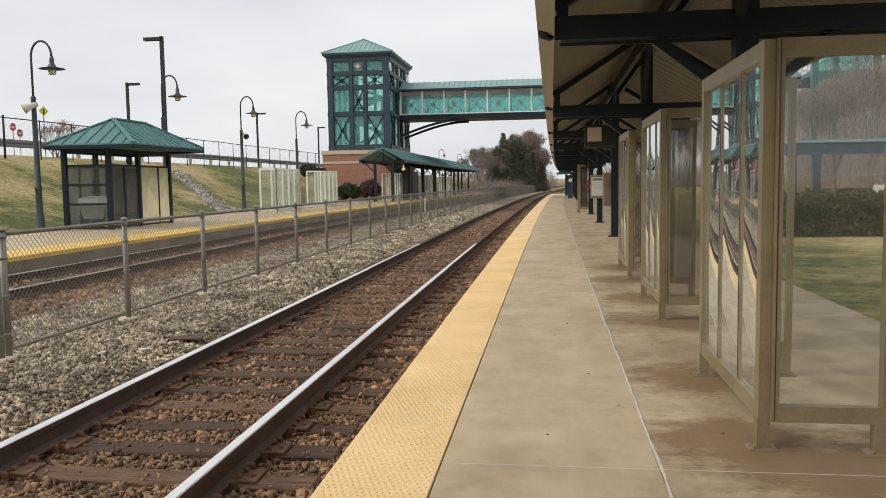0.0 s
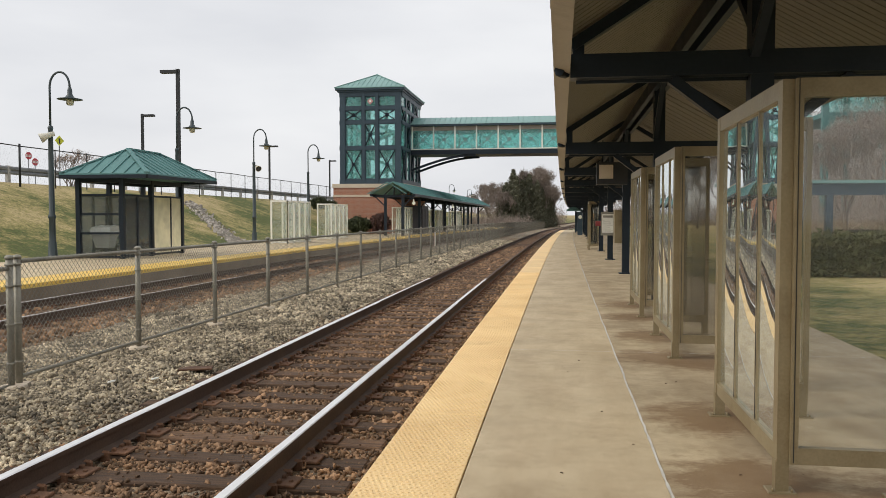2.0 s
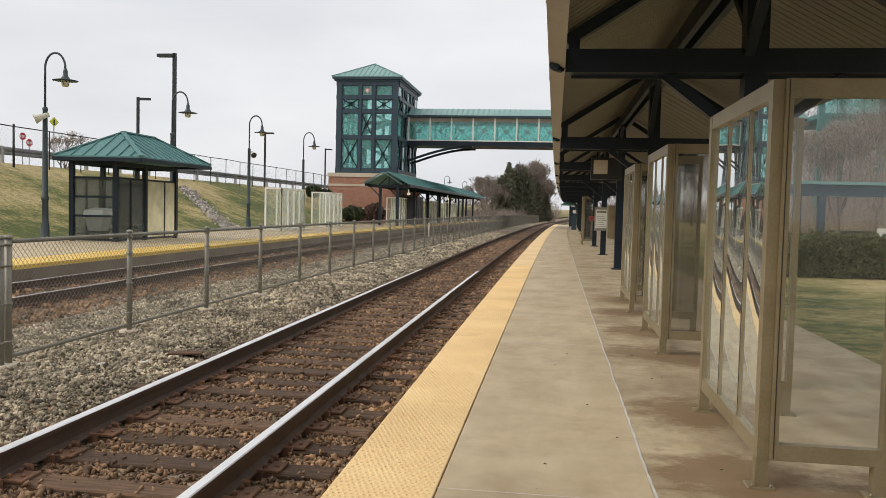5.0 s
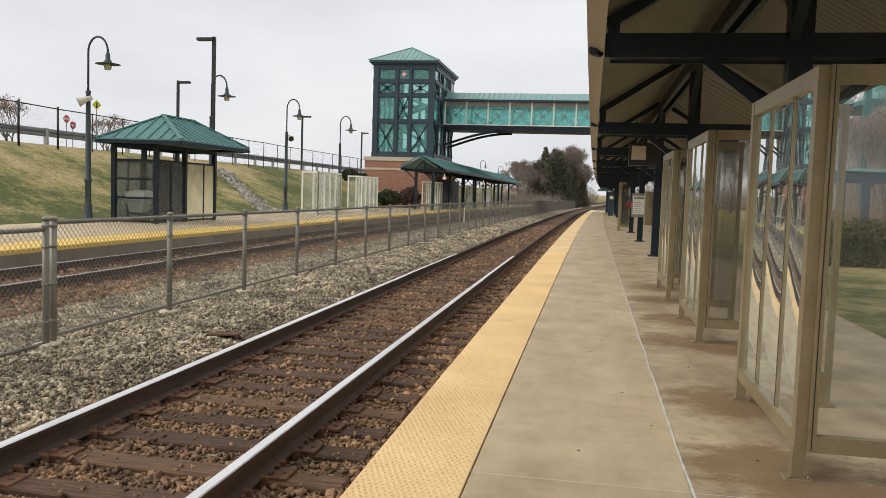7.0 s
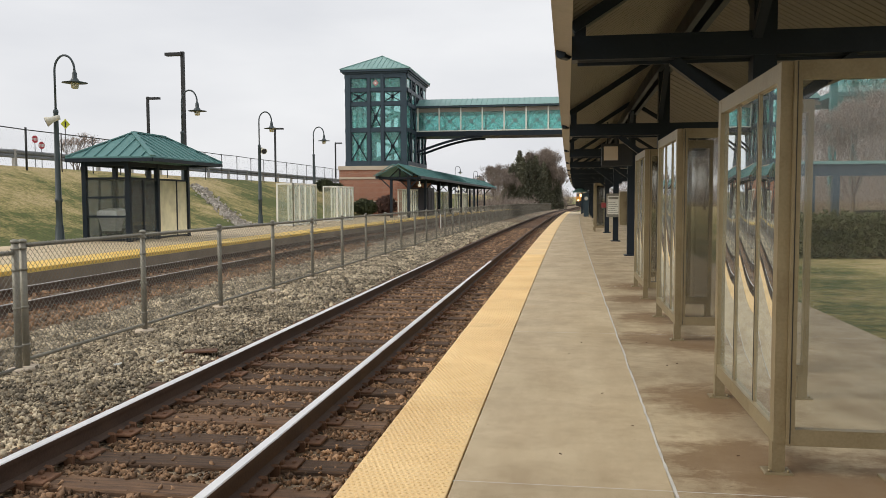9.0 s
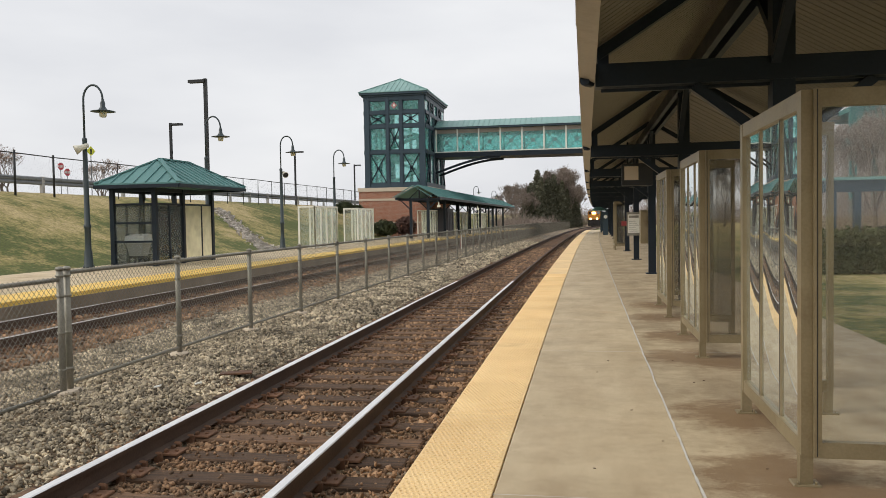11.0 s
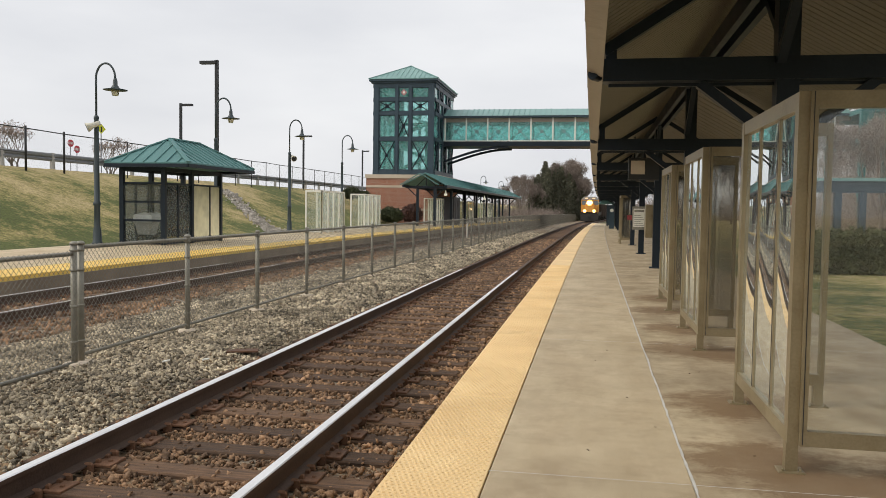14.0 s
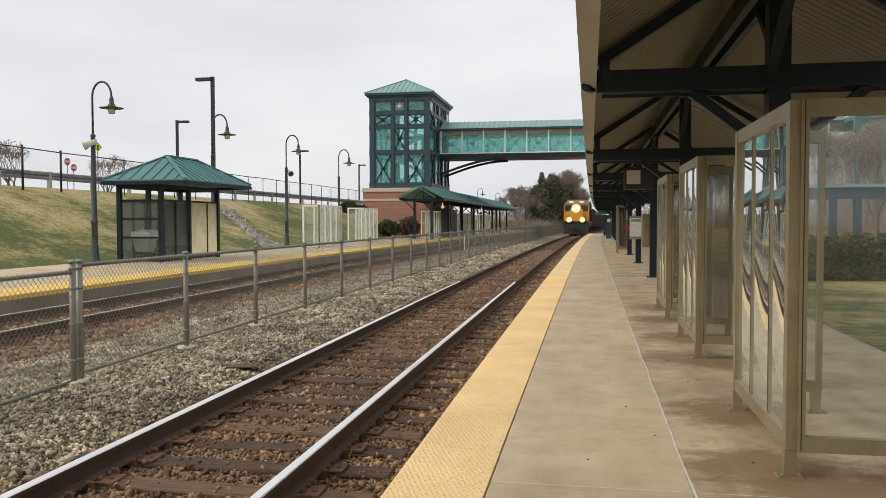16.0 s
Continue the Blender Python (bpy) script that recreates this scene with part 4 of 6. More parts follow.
def waiting_shelter():
    X0, X1, Y0, Y1 = -16.25, -14.66, 25.4, 29.7
    sh = thing("waiting_shelter", (0, 0, 0), "navy steel and glass waiting shelter with a green hipped metal roof", "shelter")
    R = (-16.48, -13.38, 24.7, 30.1, 2.95, 3.86, 1.6)
    bm = bmesh.new()
    hip_roof(bm, *R)
    roof = part("roof", bm, ROOF, sh, "green standing seam metal roof")
    bm = bmesh.new()
    hip_seams(bm, *R[:6], R[6], 0.42)
    part("seam", bm, ROOF, roof)
    bm = bmesh.new()
    for a, b in (((R[0], R[2]), (R[1], R[2])), ((R[1], R[2]), (R[1], R[3])), ((R[0], R[3]), (R[1], R[3])), ((R[0], R[2]), (R[0], R[3]))):
        bar(bm, (*a, 2.84), (*b, 2.84), 0.06, 0.12)
    part("eave_trim", bm, NAVY, sh)
    bm = bmesh.new()
    for x in (X0, X1):
        bar(bm, (x, Y0, 2.74), (x, Y1, 2.74), 0.1, 0.14)
    for y in (Y0, Y1):
        bar(bm, (X0, y, 2.74), (X1, y, 2.74), 0.1, 0.14)
    part("ring_beam", bm, NAVY, sh)
    for x, y in ((X0, Y0), (X1, Y0), (X1, 27.35), (X1, Y1), (X0, Y1), (X0, 27.3)):
        bm = bmesh.new()
        box(bm, x - 0.075, x + 0.075, y - 0.075, y + 0.075, 0.0, 2.8)
        box(bm, x - 0.12, x + 0.12, y - 0.12, y + 0.12, 0.0, 0.02)
        part("post", bm, NAVY, sh)
    def wall(p, q, pane, mull, rails=(0.15, 0.95, 1.6, 2.25)):
        bm = bmesh.new()
        d = Vector((q[0] - p[0], q[1] - p[1], 0))
        for z in rails:
            bar(bm, (*p, z), (*q, z), 0.05, 0.07)
        for f in mull:
            c = Vector((*p, 0)) + d * f
            bar(bm, c + Vector((0, 0, 0.12)), c + Vector((0, 0, 2.28)), 0.07, 0.06, up=d.normalized().cross(Vector((0, 0, 1))))
        part("wall_frame", bm, NAVY, sh)
        bm = bmesh.new()
        bar(bm, (*p, 1.2), (*q, 1.2), 0.012, 2.1)
        part("pane", bm, pane, sh)
    wall((X0, Y0), (X1, Y0), PANE, (0.97,))
    wall((X0, Y0), (X0, Y1), PANE, (0.2, 0.4, 0.6, 0.8), (0.15, 2.25))
    wall((X0, Y1), (X1, Y1), PANE, (0.33, 0.66), (0.15, 2.25))
    wall((X1, Y0), (X1, 27.35), PANE, (0.5,), (0.15, 2.25))
    wall((X1, 27.35), (X1, Y1), FOGGED, (0.62,), (0.15, 2.25))
    # bench inside
    bm = bmesh.new()
    box(bm, X0 + 0.15, X0 + 0.6, 26.4, 28.9, 0.42, 0.47)
    for y in (26.6, 27.7, 28.7):
        box(bm, X0 + 0.2, X0 + 0.55, y - 0.03, y + 0.03, 0.0, 0.42)
    mesh_thing("bench", bm, NAVY, "dark metal bench inside the glazed waiting shelter", "bench")
    # grit bin seen through the end wall
    gb = thing("grit_bin", (-15.58, 25.86, 0.1), "grey plastic grit bin with a pale lid inside the shelter", "bin")
    bm = bmesh.new()
    hexa(bm, [(-0.24, -0.2, 0.34), (0.24, -0.2, 0.34), (0.24, 0.2, 0.34), (-0.24, 0.2, 0.34), (-0.33, -0.27, 0.8), (0.33, -0.27, 0.8), (0.33, 0.27, 0.8), (-0.33, 0.27, 0.8)])
    box(bm, -0.35, 0.35, -0.29, 0.29, 0.76, 0.82)
    part("body", bm, surface("grey_plastic", (0.27, 0.275, 0.275), (0.35, 0.355, 0.35), 0.5), gb)
    bm = bmesh.new()
    box(bm, -0.3, 0.3, -0.24, 0.24, 0.26, 0.34)
    for x in (-0.26, 0.26):
        for y in (-0.2, 0.2):
            box(bm, x - 0.03, x + 0.03, y - 0.03, y + 0.03, 0.0, 0.26)
    part("stand", bm, BLACK, gb, "dark metal stand")
    bm = bmesh.new()
    hexa(bm, [(-0.38, -0.3, 0.82), (0.38, -0.3, 0.82), (0.38, 0.3, 0.82), (-0.38, 0.3, 0.82), (-0.35, -0.26, 1.04), (0.35, -0.26, 1.04), (0.35, 0.28, 1.1), (-0.35, 0.28, 1.1)])
    for x in (-0.2, 0.0, 0.2):
        bar(bm, (x, -0.27, 1.05), (x, 0.27, 1.11), 0.05, 0.03)
    part("lid", bm, surface("pale_plastic", (0.50, 0.51, 0.51), (0.62, 0.63, 0.63), 0.45), gb, "pale ribbed lid")


waiting_shelter()


# ---- gooseneck lamps on the far platform ----
LAMP_GLASS = glow("lamp_glass", (0.85, 0.85, 0.8), 0.0)


def gooseneck_lamp():
    lp = thing("platform_lamp", (0, 0, 0), "dark green gooseneck platform lamp with a flat saucer shade", "lamp", "platform lamps")
    bm = bmesh.new()
    lathe(bm, [(0.19, 0.0), (0.19, 0.06), (0.15, 0.12), (0.13, 0.55), (0.105, 0.62), (0.10, 1.35), (0.125, 1.38), (0.125, 1.46), (0.095, 1.5),
               (0.075, 4.3), (0.085, 4.33), (0.085, 4.4), (0.05, 4.44)], 12)
    part("post", bm, POLE, lp)
    bm = bmesh.new()
    pts = [(0, 0, 4.4), (0, 0, 5.7)] + [(0.36 - 0.36 * math.cos(a), 0, 5.7 + 0.5 * math.sin(a)) for a in np.linspace(0.2, math.pi - 0.15, 12)] + [(0.72, 0, 5.62)]
    tube(bm, pts, 0.036, 8)
    part("arm", bm, POLE, lp)
    bm = bmesh.new()
    lathe(bm, [(0.045, 0.30), (0.06, 0.24), (0.075, 0.20), (0.08, 0.06), (0.12, 0.0), (0.15, -0.05), (0.40, -0.10), (0.405, -0.115), (0.12, -0.12)][::-1], 16, at=(0.72, 0, 5.4))
    shade = part("shade", bm, POLE, lp)
    bm = bmesh.new()
    lathe(bm, [(0.09, -0.30), (0.11, -0.27), (0.13, -0.12), (0.10, -0.11)], 12, at=(0.72, 0, 5.4))
    part("lamp_glass", bm, FOGGED, shade, "frosted glass under the shade")
    ys = (24.7, 33.4, 42.2, 51.5, 112.0, 130.0)
    for y in ys[1:]:
        copy_thing(lp, Matrix.Translation(along(-16.75, y, 0.1)) @ pose(0, 0, 0, 0, 0, heading(y)))
    lp.matrix_basis = Matrix.Translation(along(-16.82, ys[0], 0.1))


gooseneck_lamp()


def loudspeaker():
    ls = thing("loudspeaker", (-16.79, 24.6, 4.13), "cream horn loudspeaker clamped to a lamp post", "loudspeaker", "loudspeakers")
    bm = bmesh.new()
    tube(bm, [(0.25, -0.02, 0.12), (0.18, -0.07, 0.10), (0.05, -0.16, 0.03), (-0.10, -0.26, -0.05)], [0.075, 0.085, 0.10, 0.17], 14)
    part("horn", bm, surface("cream_plastic", (0.55, 0.53, 0.44), (0.62, 0.6, 0.5), 0.5), ls)
    bm = bmesh.new()
    bar(bm, (0.0, 0.1, 0.0), (0.0, -0.05, 0.0), 0.06, 0.06)
    part("bracket", bm, POLE, ls)
    bm = bmesh.new()
    tube(bm, [(-0.09, -0.253, -0.045), (-0.107, -0.264, -0.054)], 0.14, 14)
    part("mouth", bm, BLACK, ls, "dark horn mouth")
    copy_thing(ls, Matrix.Translation(along(-16.68, 42.1, 4.2)) @ pose(0, 0, 0, 0, 0, 95))


loudspeaker()


# ---- pale windscreens on the far platform ----
def far_windscreens():
    first = None
    for y, x, s in ((40.8, -15.25, 1.0), (50.05, -15.65, 1.0), (65.5, -14.2, 1), (82.0, -14.2, 1), (96.0, -14.2, 1)):
        m = Matrix.Translation(along(x, y)) @ pose(0, 0, 0, 0, 0, heading(y))
        if first is None:
            first = thing("windscreen", (0, 0, 0), "pale framed windscreen with clouded panes on the far platform", "windscreen", "far platform windscreens")
            W, D, H = 0.9, 3.75, 2.4
            def run(p, q, n):
                p, q = Vector((*p, 0)), Vector((*q, 0))
                d = q - p
                bm = bmesh.new()
                for z in (0.2, H - 0.04):
                    bar(bm, p + Vector((0, 0, z)), q + Vector((0, 0, z)), 0.07, 0.09)
                for i in range(n + 1):
                    c = p + d * i / n
                    bar(bm, c, c + Vector((0, 0, H)), 0.08, 0.08, up=d.normalized().cross(Vector((0, 0, 1))))
                part("screen_frame", bm, WHITEFRAME, first)
                for i in range(n):
                    bm = bmesh.new()
                    a, b = p + d * (i / n) + Vector((0, 0, H / 2 + 0.08)), p + d * ((i + 1) / n) + Vector((0, 0, H / 2 + 0.08))
                    bar(bm, a, b, 0.01, H - 0.3)
                    part("pane", bm, CLOUDED, first)
            run((0, 0), (W, 0), 1)
            run((0, D * 0.45), (0, D), 3)
            run((W, 0), (W, D), 4)
            run((0, D), (W, D), 1)
            first.matrix_basis = m
        else:
            copy_thing(first, m)


far_windscreens()


# ---- far platform canopy ----
def far_canopy():
    X0, X1, RX, Y0, Y1, ZE, ZR2 = -15.2, -11.65, -13.4, 62.0, 118.0, 3.35, 4.28
    cp = thing("far_canopy", (0, 0, 0), "long green metal canopy with navy posts over the far platform", "canopy")
    ys = stations(Y0, Y1, 4.0, 1.0)
    for xe in (X0, X1):
        bm = bmesh.new()
        sweep(bm, [(xe, ZE), (RX, ZR2), (RX, ZR2 + 0.06), (xe, ZE + 0.06)] if xe < RX else [(RX, ZR2), (xe, ZE), (xe, ZE + 0.06), (RX, ZR2 + 0.06)], ys)
        y = Y0 + 0.1
        while y < Y1:
            bar(bm, along(xe, y, ZE + 0.07), along(RX, y, ZR2 + 0.07), 0.035, 0.05)
            y += 0.6 if y < 90 else 1.2
        part("roof", bm, ROOF, cp, "green standing seam metal roof slope")
    bm = bmesh.new()
    sweep(bm, [(X1 - 0.12, ZE - 0.16), (X1 + 0.03, ZE - 0.16), (X1 + 0.03, ZE + 0.03), (X1 - 0.12, ZE + 0.03)], ys)
    sweep(bm, [(X0 - 0.03, ZE - 0.16), (X0 + 0.12, ZE - 0.16), (X0 + 0.12, ZE + 0.03), (X0 - 0.03, ZE + 0.03)], ys)
    part("gutter", bm, NAVY, cp)
    bm = bmesh.new()
    for s in (X0, X1):
        bar(bm, (s + (0.2 if s < RX else -0.2), Y0 + 0.02, ZE - 0.05), (RX, Y0 + 0.02, ZR2 - 0.05), 0.06, 0.16, up=(0, 1, 0))
    part("barge_board", bm, ROOF, cp)
    fb = bmesh.new()
    bar(fb, (-1.7, 0, 3.22), (1.7, 0, 3.22), 0.12, 0.18)
    bar(fb, (0, 0, 3.2), (0, 0, 4.15), 0.1, 0.1, up=(0, 1, 0))
    for s in (-1, 1):
        bar(fb, (s * 0.9, 0, 3.2), (s * 0.05, 0, 4.0), 0.08, 0.08, up=(0, 1, 0))
        bar(fb, (s * 1.5, 0, 3.15), (s * 0.72, 0, 2.4), 0.08, 0.08, up=(0, 1, 0))
    frame_me = link_mesh("cross_frame", fb, NAVY)
    pb = bmesh.new()
    box(pb, -0.1, 0.1, -0.1, 0.1, 0, 3.2)
    post_me = link_mesh("post", pb, NAVY)
    for i in range(8):
        y = Y0 + 0.6 + 7.1 * i
        m = Matrix.Translation(along(RX, y)) @ pose(0, 0, 0, 0, 0, heading(y))
        part("cross_frame", frame_me, None, cp).matrix_basis = m
        for s in (-0.7, 0.7):
            part("post", post_me, None, cp).matrix_basis = m @ Matrix.Translation((s, 0, 0))
    wall = surface("dark_panel", (0.03, 0.028, 0.035), (0.05, 0.048, 0.055), 0.6)
    bm = bmesh.new()
    box(bm, -0.9, 0.9, -1.6, 1.6, 0, 2.6)
    for k in range(4):
        box(bm, 0.9, 0.93, -1.5 + k * 0.8, -0.9 + k * 0.8, 0.2, 2.3)
    mesh_thing("equipment_cabin", bm, wall, "dark panelled cabin under the far canopy", "cabin", at=along(-13.6, 72.5), turn=heading(70))
    # small lit lamps under the far eave
    for y in (64.5, 86):
        bm = bmesh.new()
        lathe(bm, [(0.10, -0.16), (0.14, -0.1), (0.14, 0.0), (0.05, 0.06), (0.03, 0.3)], 10)
        mesh_thing("pendant_lamp", bm, glow("pendant_glass", (0.95, 0.88, 0.72), 0.35), "small pale pendant lamp under the far canopy", "lamp", "canopy lamps", at=along(-12.2, y, 2.75))


far_canopy()

# ---- lift and stair tower with the footbridge ----
TX0, TX1, TY0, TY1 = -19.95, -14.3, 72.0, 82.0
INTERIOR = surface("tower_interior", (0.35, 0.55, 0.53), (0.45, 0.66, 0.63), 0.6)


def brick_mat():
    m, n, l, bsdf = nodes_of("brickwork")
    tc = n.new("ShaderNodeTexCoord")
    mp = n.new("ShaderNodeMapping")
    mp.inputs["Rotation"].default_value = (radians(90), 0, 0)
    br = n.new("ShaderNodeTexBrick")
    br.inputs["Scale"].default_value = 1.0
    br.inputs["Brick Width"].default_value, br.inputs["Row Height"].default_value, br.inputs["Mortar Size"].default_value = 0.21, 0.075, 0.008
    br.inputs["Color1"].default_value, br.inputs["Color2"].default_value, br.inputs["Mortar"].default_value = (0.32, 0.115, 0.065, 1), (0.43, 0.175, 0.105, 1), (0.45, 0.36, 0.28, 1)
    l.new(tc.outputs["Object"], mp.inputs[0])
    l.new(mp.outputs[0], br.inputs["Vector"])
    l.new(br.outputs["Color"], bsdf.inputs["Base Color"])
    bsdf.inputs["Roughness"].default_value = 0.9
    return m


BRICKWORK = brick_mat()


def tower():
    tw = thing("lift_tower", (0, 0, 0), "blue-green steel and teal glass lift tower on a brick base", "tower")
    # brick base with cast stone bands
    bm = bmesh.new()
    box(bm, TX0 - 0.55, TX1 + 0.45, TY0 - 0.45, TY1 + 0.4, -0.6, 4.15)
    part("brick_base", bm, BRICKWORK, tw, "red brick base")
    for z0, z1, o in ((3.3, 3.5, 0.04), (4.15, 4.5, 0.08), (1.2, 1.35, 0.04)):
        bm = bmesh.new()
        box(bm, TX0 - 0.55 - o, TX1 + 0.45 + o, TY0 - 0.45 - o, TY1 + 0.4 + o, z0, z1)
        part("stone_band", bm, STONEBAND, tw, "pale cast stone band")
    # corner and face columns
    w = TX1 - TX0
    zb, zt = 4.5, 12.85
    for f in (0.04, 0.387, 0.612, 0.96):
        x = TX0 + w * f
        ww = 0.48 if f in (0.04, 0.96) else 0.27
        for y in (TY0, TY1):
            fr = bmesh.new()
            box(fr, x - ww / 2, x + ww / 2, y - 0.14, y + 0.16, zb, zt)
            part("column", fr, BLUE, tw)
    levels = [(4.5, 4.95), (7.6, 7.95), (9.95, 10.3), (11.22, 11.55), (12.45, 12.9)]
    for z0, z1 in levels:
        bm = bmesh.new()
        for y in (TY0, TY1):
            box(bm, TX0, TX1, y - 0.10, y + 0.12, z0, z1)
        for x in (TX0, TX1):
            box(bm, x - 0.12, x + 0.12, TY0 + 0.12, TY1 - 0.10, z0, z1)
        part("spandrel_beam", bm, BLUE, tw)
    for y in np.linspace(TY0, TY1, 6)[1:-1]:
        for x in (TX0, TX1):
            bm = bmesh.new()
            box(bm, x - 0.13, x + 0.13, y - 0.2, y + 0.2, zb, zt)
            part("side_column", bm, BLUE, tw)
    # glass, window by window, with thin frames and cross bracing
    bays = [(0.09, 0.36), (0.415, 0.585), (0.642, 0.91)]
    rows = [(4.95, 7.6), (7.95, 9.95), (10.3, 11.22), (11.55, 12.45)]
    braced = {(0, 0), (2, 0), (1, 1), (0, 2), (2, 2)}
    for i, (a, b) in enumerate(bays):
        for j, (z0, z1) in enumerate(rows):
            x0, x1 = TX0 + w * a, TX0 + w * b
            win = bmesh.new()
            for p, q in (((x0, z0), (x1, z0)), ((x0, z1), (x1, z1)), ((x0, z0), (x0, z1)), ((x1, z0), (x1, z1))):
                bar(win, (p[0], TY0, p[1]), (q[0], TY0, q[1]), 0.1, 0.07, up=(0, 1, 0))
            wo = part("window", win, BLUE, tw)
            bm = bmesh.new()
            box(bm, x0, x1, TY0 + 0.02, TY0 + 0.04, z0, z1)
            part("pane", bm, TEALGLASS, wo, "teal tinted pane")
            if (i, j) in braced:
                bm = bmesh.new()
                for p, q in (((x0, z0), (x1, z1)), ((x0, z1), (x1, z0))):
                    bar(bm, (p[0], TY0 - 0.06, p[1]), (q[0], TY0 - 0.06, q[1]), 0.08, 0.13, up=(0, 1, 0))
                cx, cz = (x0 + x1) / 2, (z0 + z1) / 2
                box(bm, cx - 0.16, cx + 0.16, TY0 - 0.12, TY0 - 0.05, cz - 0.16, cz + 0.16)
                part("cross_brace", bm, NAVY, wo, "dark steel cross brace")
    ysd = np.linspace(TY0, TY1, 6)
    for k in range(5):
        for j, (z0, z1) in enumerate(rows):
            y0, y1 = ysd[k] + 0.25, ysd[k + 1] - 0.25
            for x in (TX0, TX1):
                bm = bmesh.new()
                box(bm, x - 0.02, x + 0.02, y0, y1, z0, z1)
                part("side_pane", bm, TEALGLASS, tw, "teal tinted pane")
            if (k + j) % 2 == 0:
                bm = bmesh.new()
                for p, q in (((y0, z0), (y1, z1)), ((y0, z1), (y1, z0))):
                    bar(bm, (TX1 + 0.09, *p), (TX1 + 0.09, *q), 0.08, 0.12, up=(1, 0, 0))
                part("side_brace", bm, NAVY, tw)
    # floors, stair flights and lift shaft inside
    bm = bmesh.new()
    for z in (7.75, 12.6):
        box(bm, TX0 + 0.2, TX1 - 0.2, TY0 + 0.25, TY1 - 0.25, z - 0.12, z)
    part("floor", bm, INTERIOR, tw)
    bm = bmesh.new()
    box(bm, TX0 + 3.6, TX1 - 1.2, TY0 + 6.0, TY0 + 8.0, 4.5, 10.0)
    part("lift_shaft", bm, INTERIOR, tw, "pale lift shaft behind the glass")
    bm = bmesh.new()
    for z0, s in ((4.5, 1), (6.1, -1), (7.75, 1), (9.4, -1)):
        a, b = (TX0 + 0.6, TX0 + 4.6) if s > 0 else (TX0 + 4.6, TX0 + 0.6)
        bar(bm, (a, TY0 + 2.0, z0), (b, TY0 + 2.0, z0 + 1.6), 1.2, 0.2)
        bar(bm, (a, TY0 + 1.4, z0 + 0.9), (b, TY0 + 1.4, z0 + 2.5), 0.06, 0.06)
    part("stair_flight", bm, INTERIOR, tw)
    # diamond emblem behind the upper middle window
    bm = bmesh.new()
    c = ((TX0 + w * 0.5), TY0 - 0.03, 12.0)
    hexa(bm, [(c[0] - 0.3, c[1], c[2]), (c[0], c[1], c[2] - 0.3), (c[0] + 0.3, c[1], c[2]), (c[0], c[1], c[2] + 0.3),
              (c[0] - 0.3, c[1] - 0.02, c[2]), (c[0], c[1] - 0.02, c[2] - 0.3), (c[0] + 0.3, c[1] - 0.02, c[2]), (c[0], c[1] - 0.02, c[2] + 0.3)])
    part("emblem", bm, surface("pink_red", (0.5, 0.22, 0.24), (0.58, 0.3, 0.3), 0.5), tw, "pale red diamond emblem")
    bm = bmesh.new()
    box(bm, c[0] - 0.09, c[0] + 0.09, c[1] - 0.035, c[1] - 0.022, c[2] - 0.09, c[2] + 0.09)
    part("emblem_mark", bm, WHITEFRAME, tw)
    # cornice and roof
    bm = bmesh.new()
    for o, z0, z1 in ((0.22, 12.85, 13.0), (0.38, 13.0, 13.22)):
        box(bm, TX0 - o, TX1 + o, TY0 - o, TY1 + o, z0, z1)
    part("cornice", bm, BLUE, tw)
    R = (TX0 - 0.42, TX1 + 0.42, TY0 - 0.42, TY1 + 0.42, 13.24, 14.88, 3.2)
    bm = bmesh.new()
    hip_roof(bm, *R, th=0.06)
    part("roof", bm, TEALROOF, tw, "pale green hipped metal roof")
    bm = bmesh.new()
    hip_seams(bm, *R, 0.45)
    part("roof_seam", bm, TEALROOF, tw)


tower()


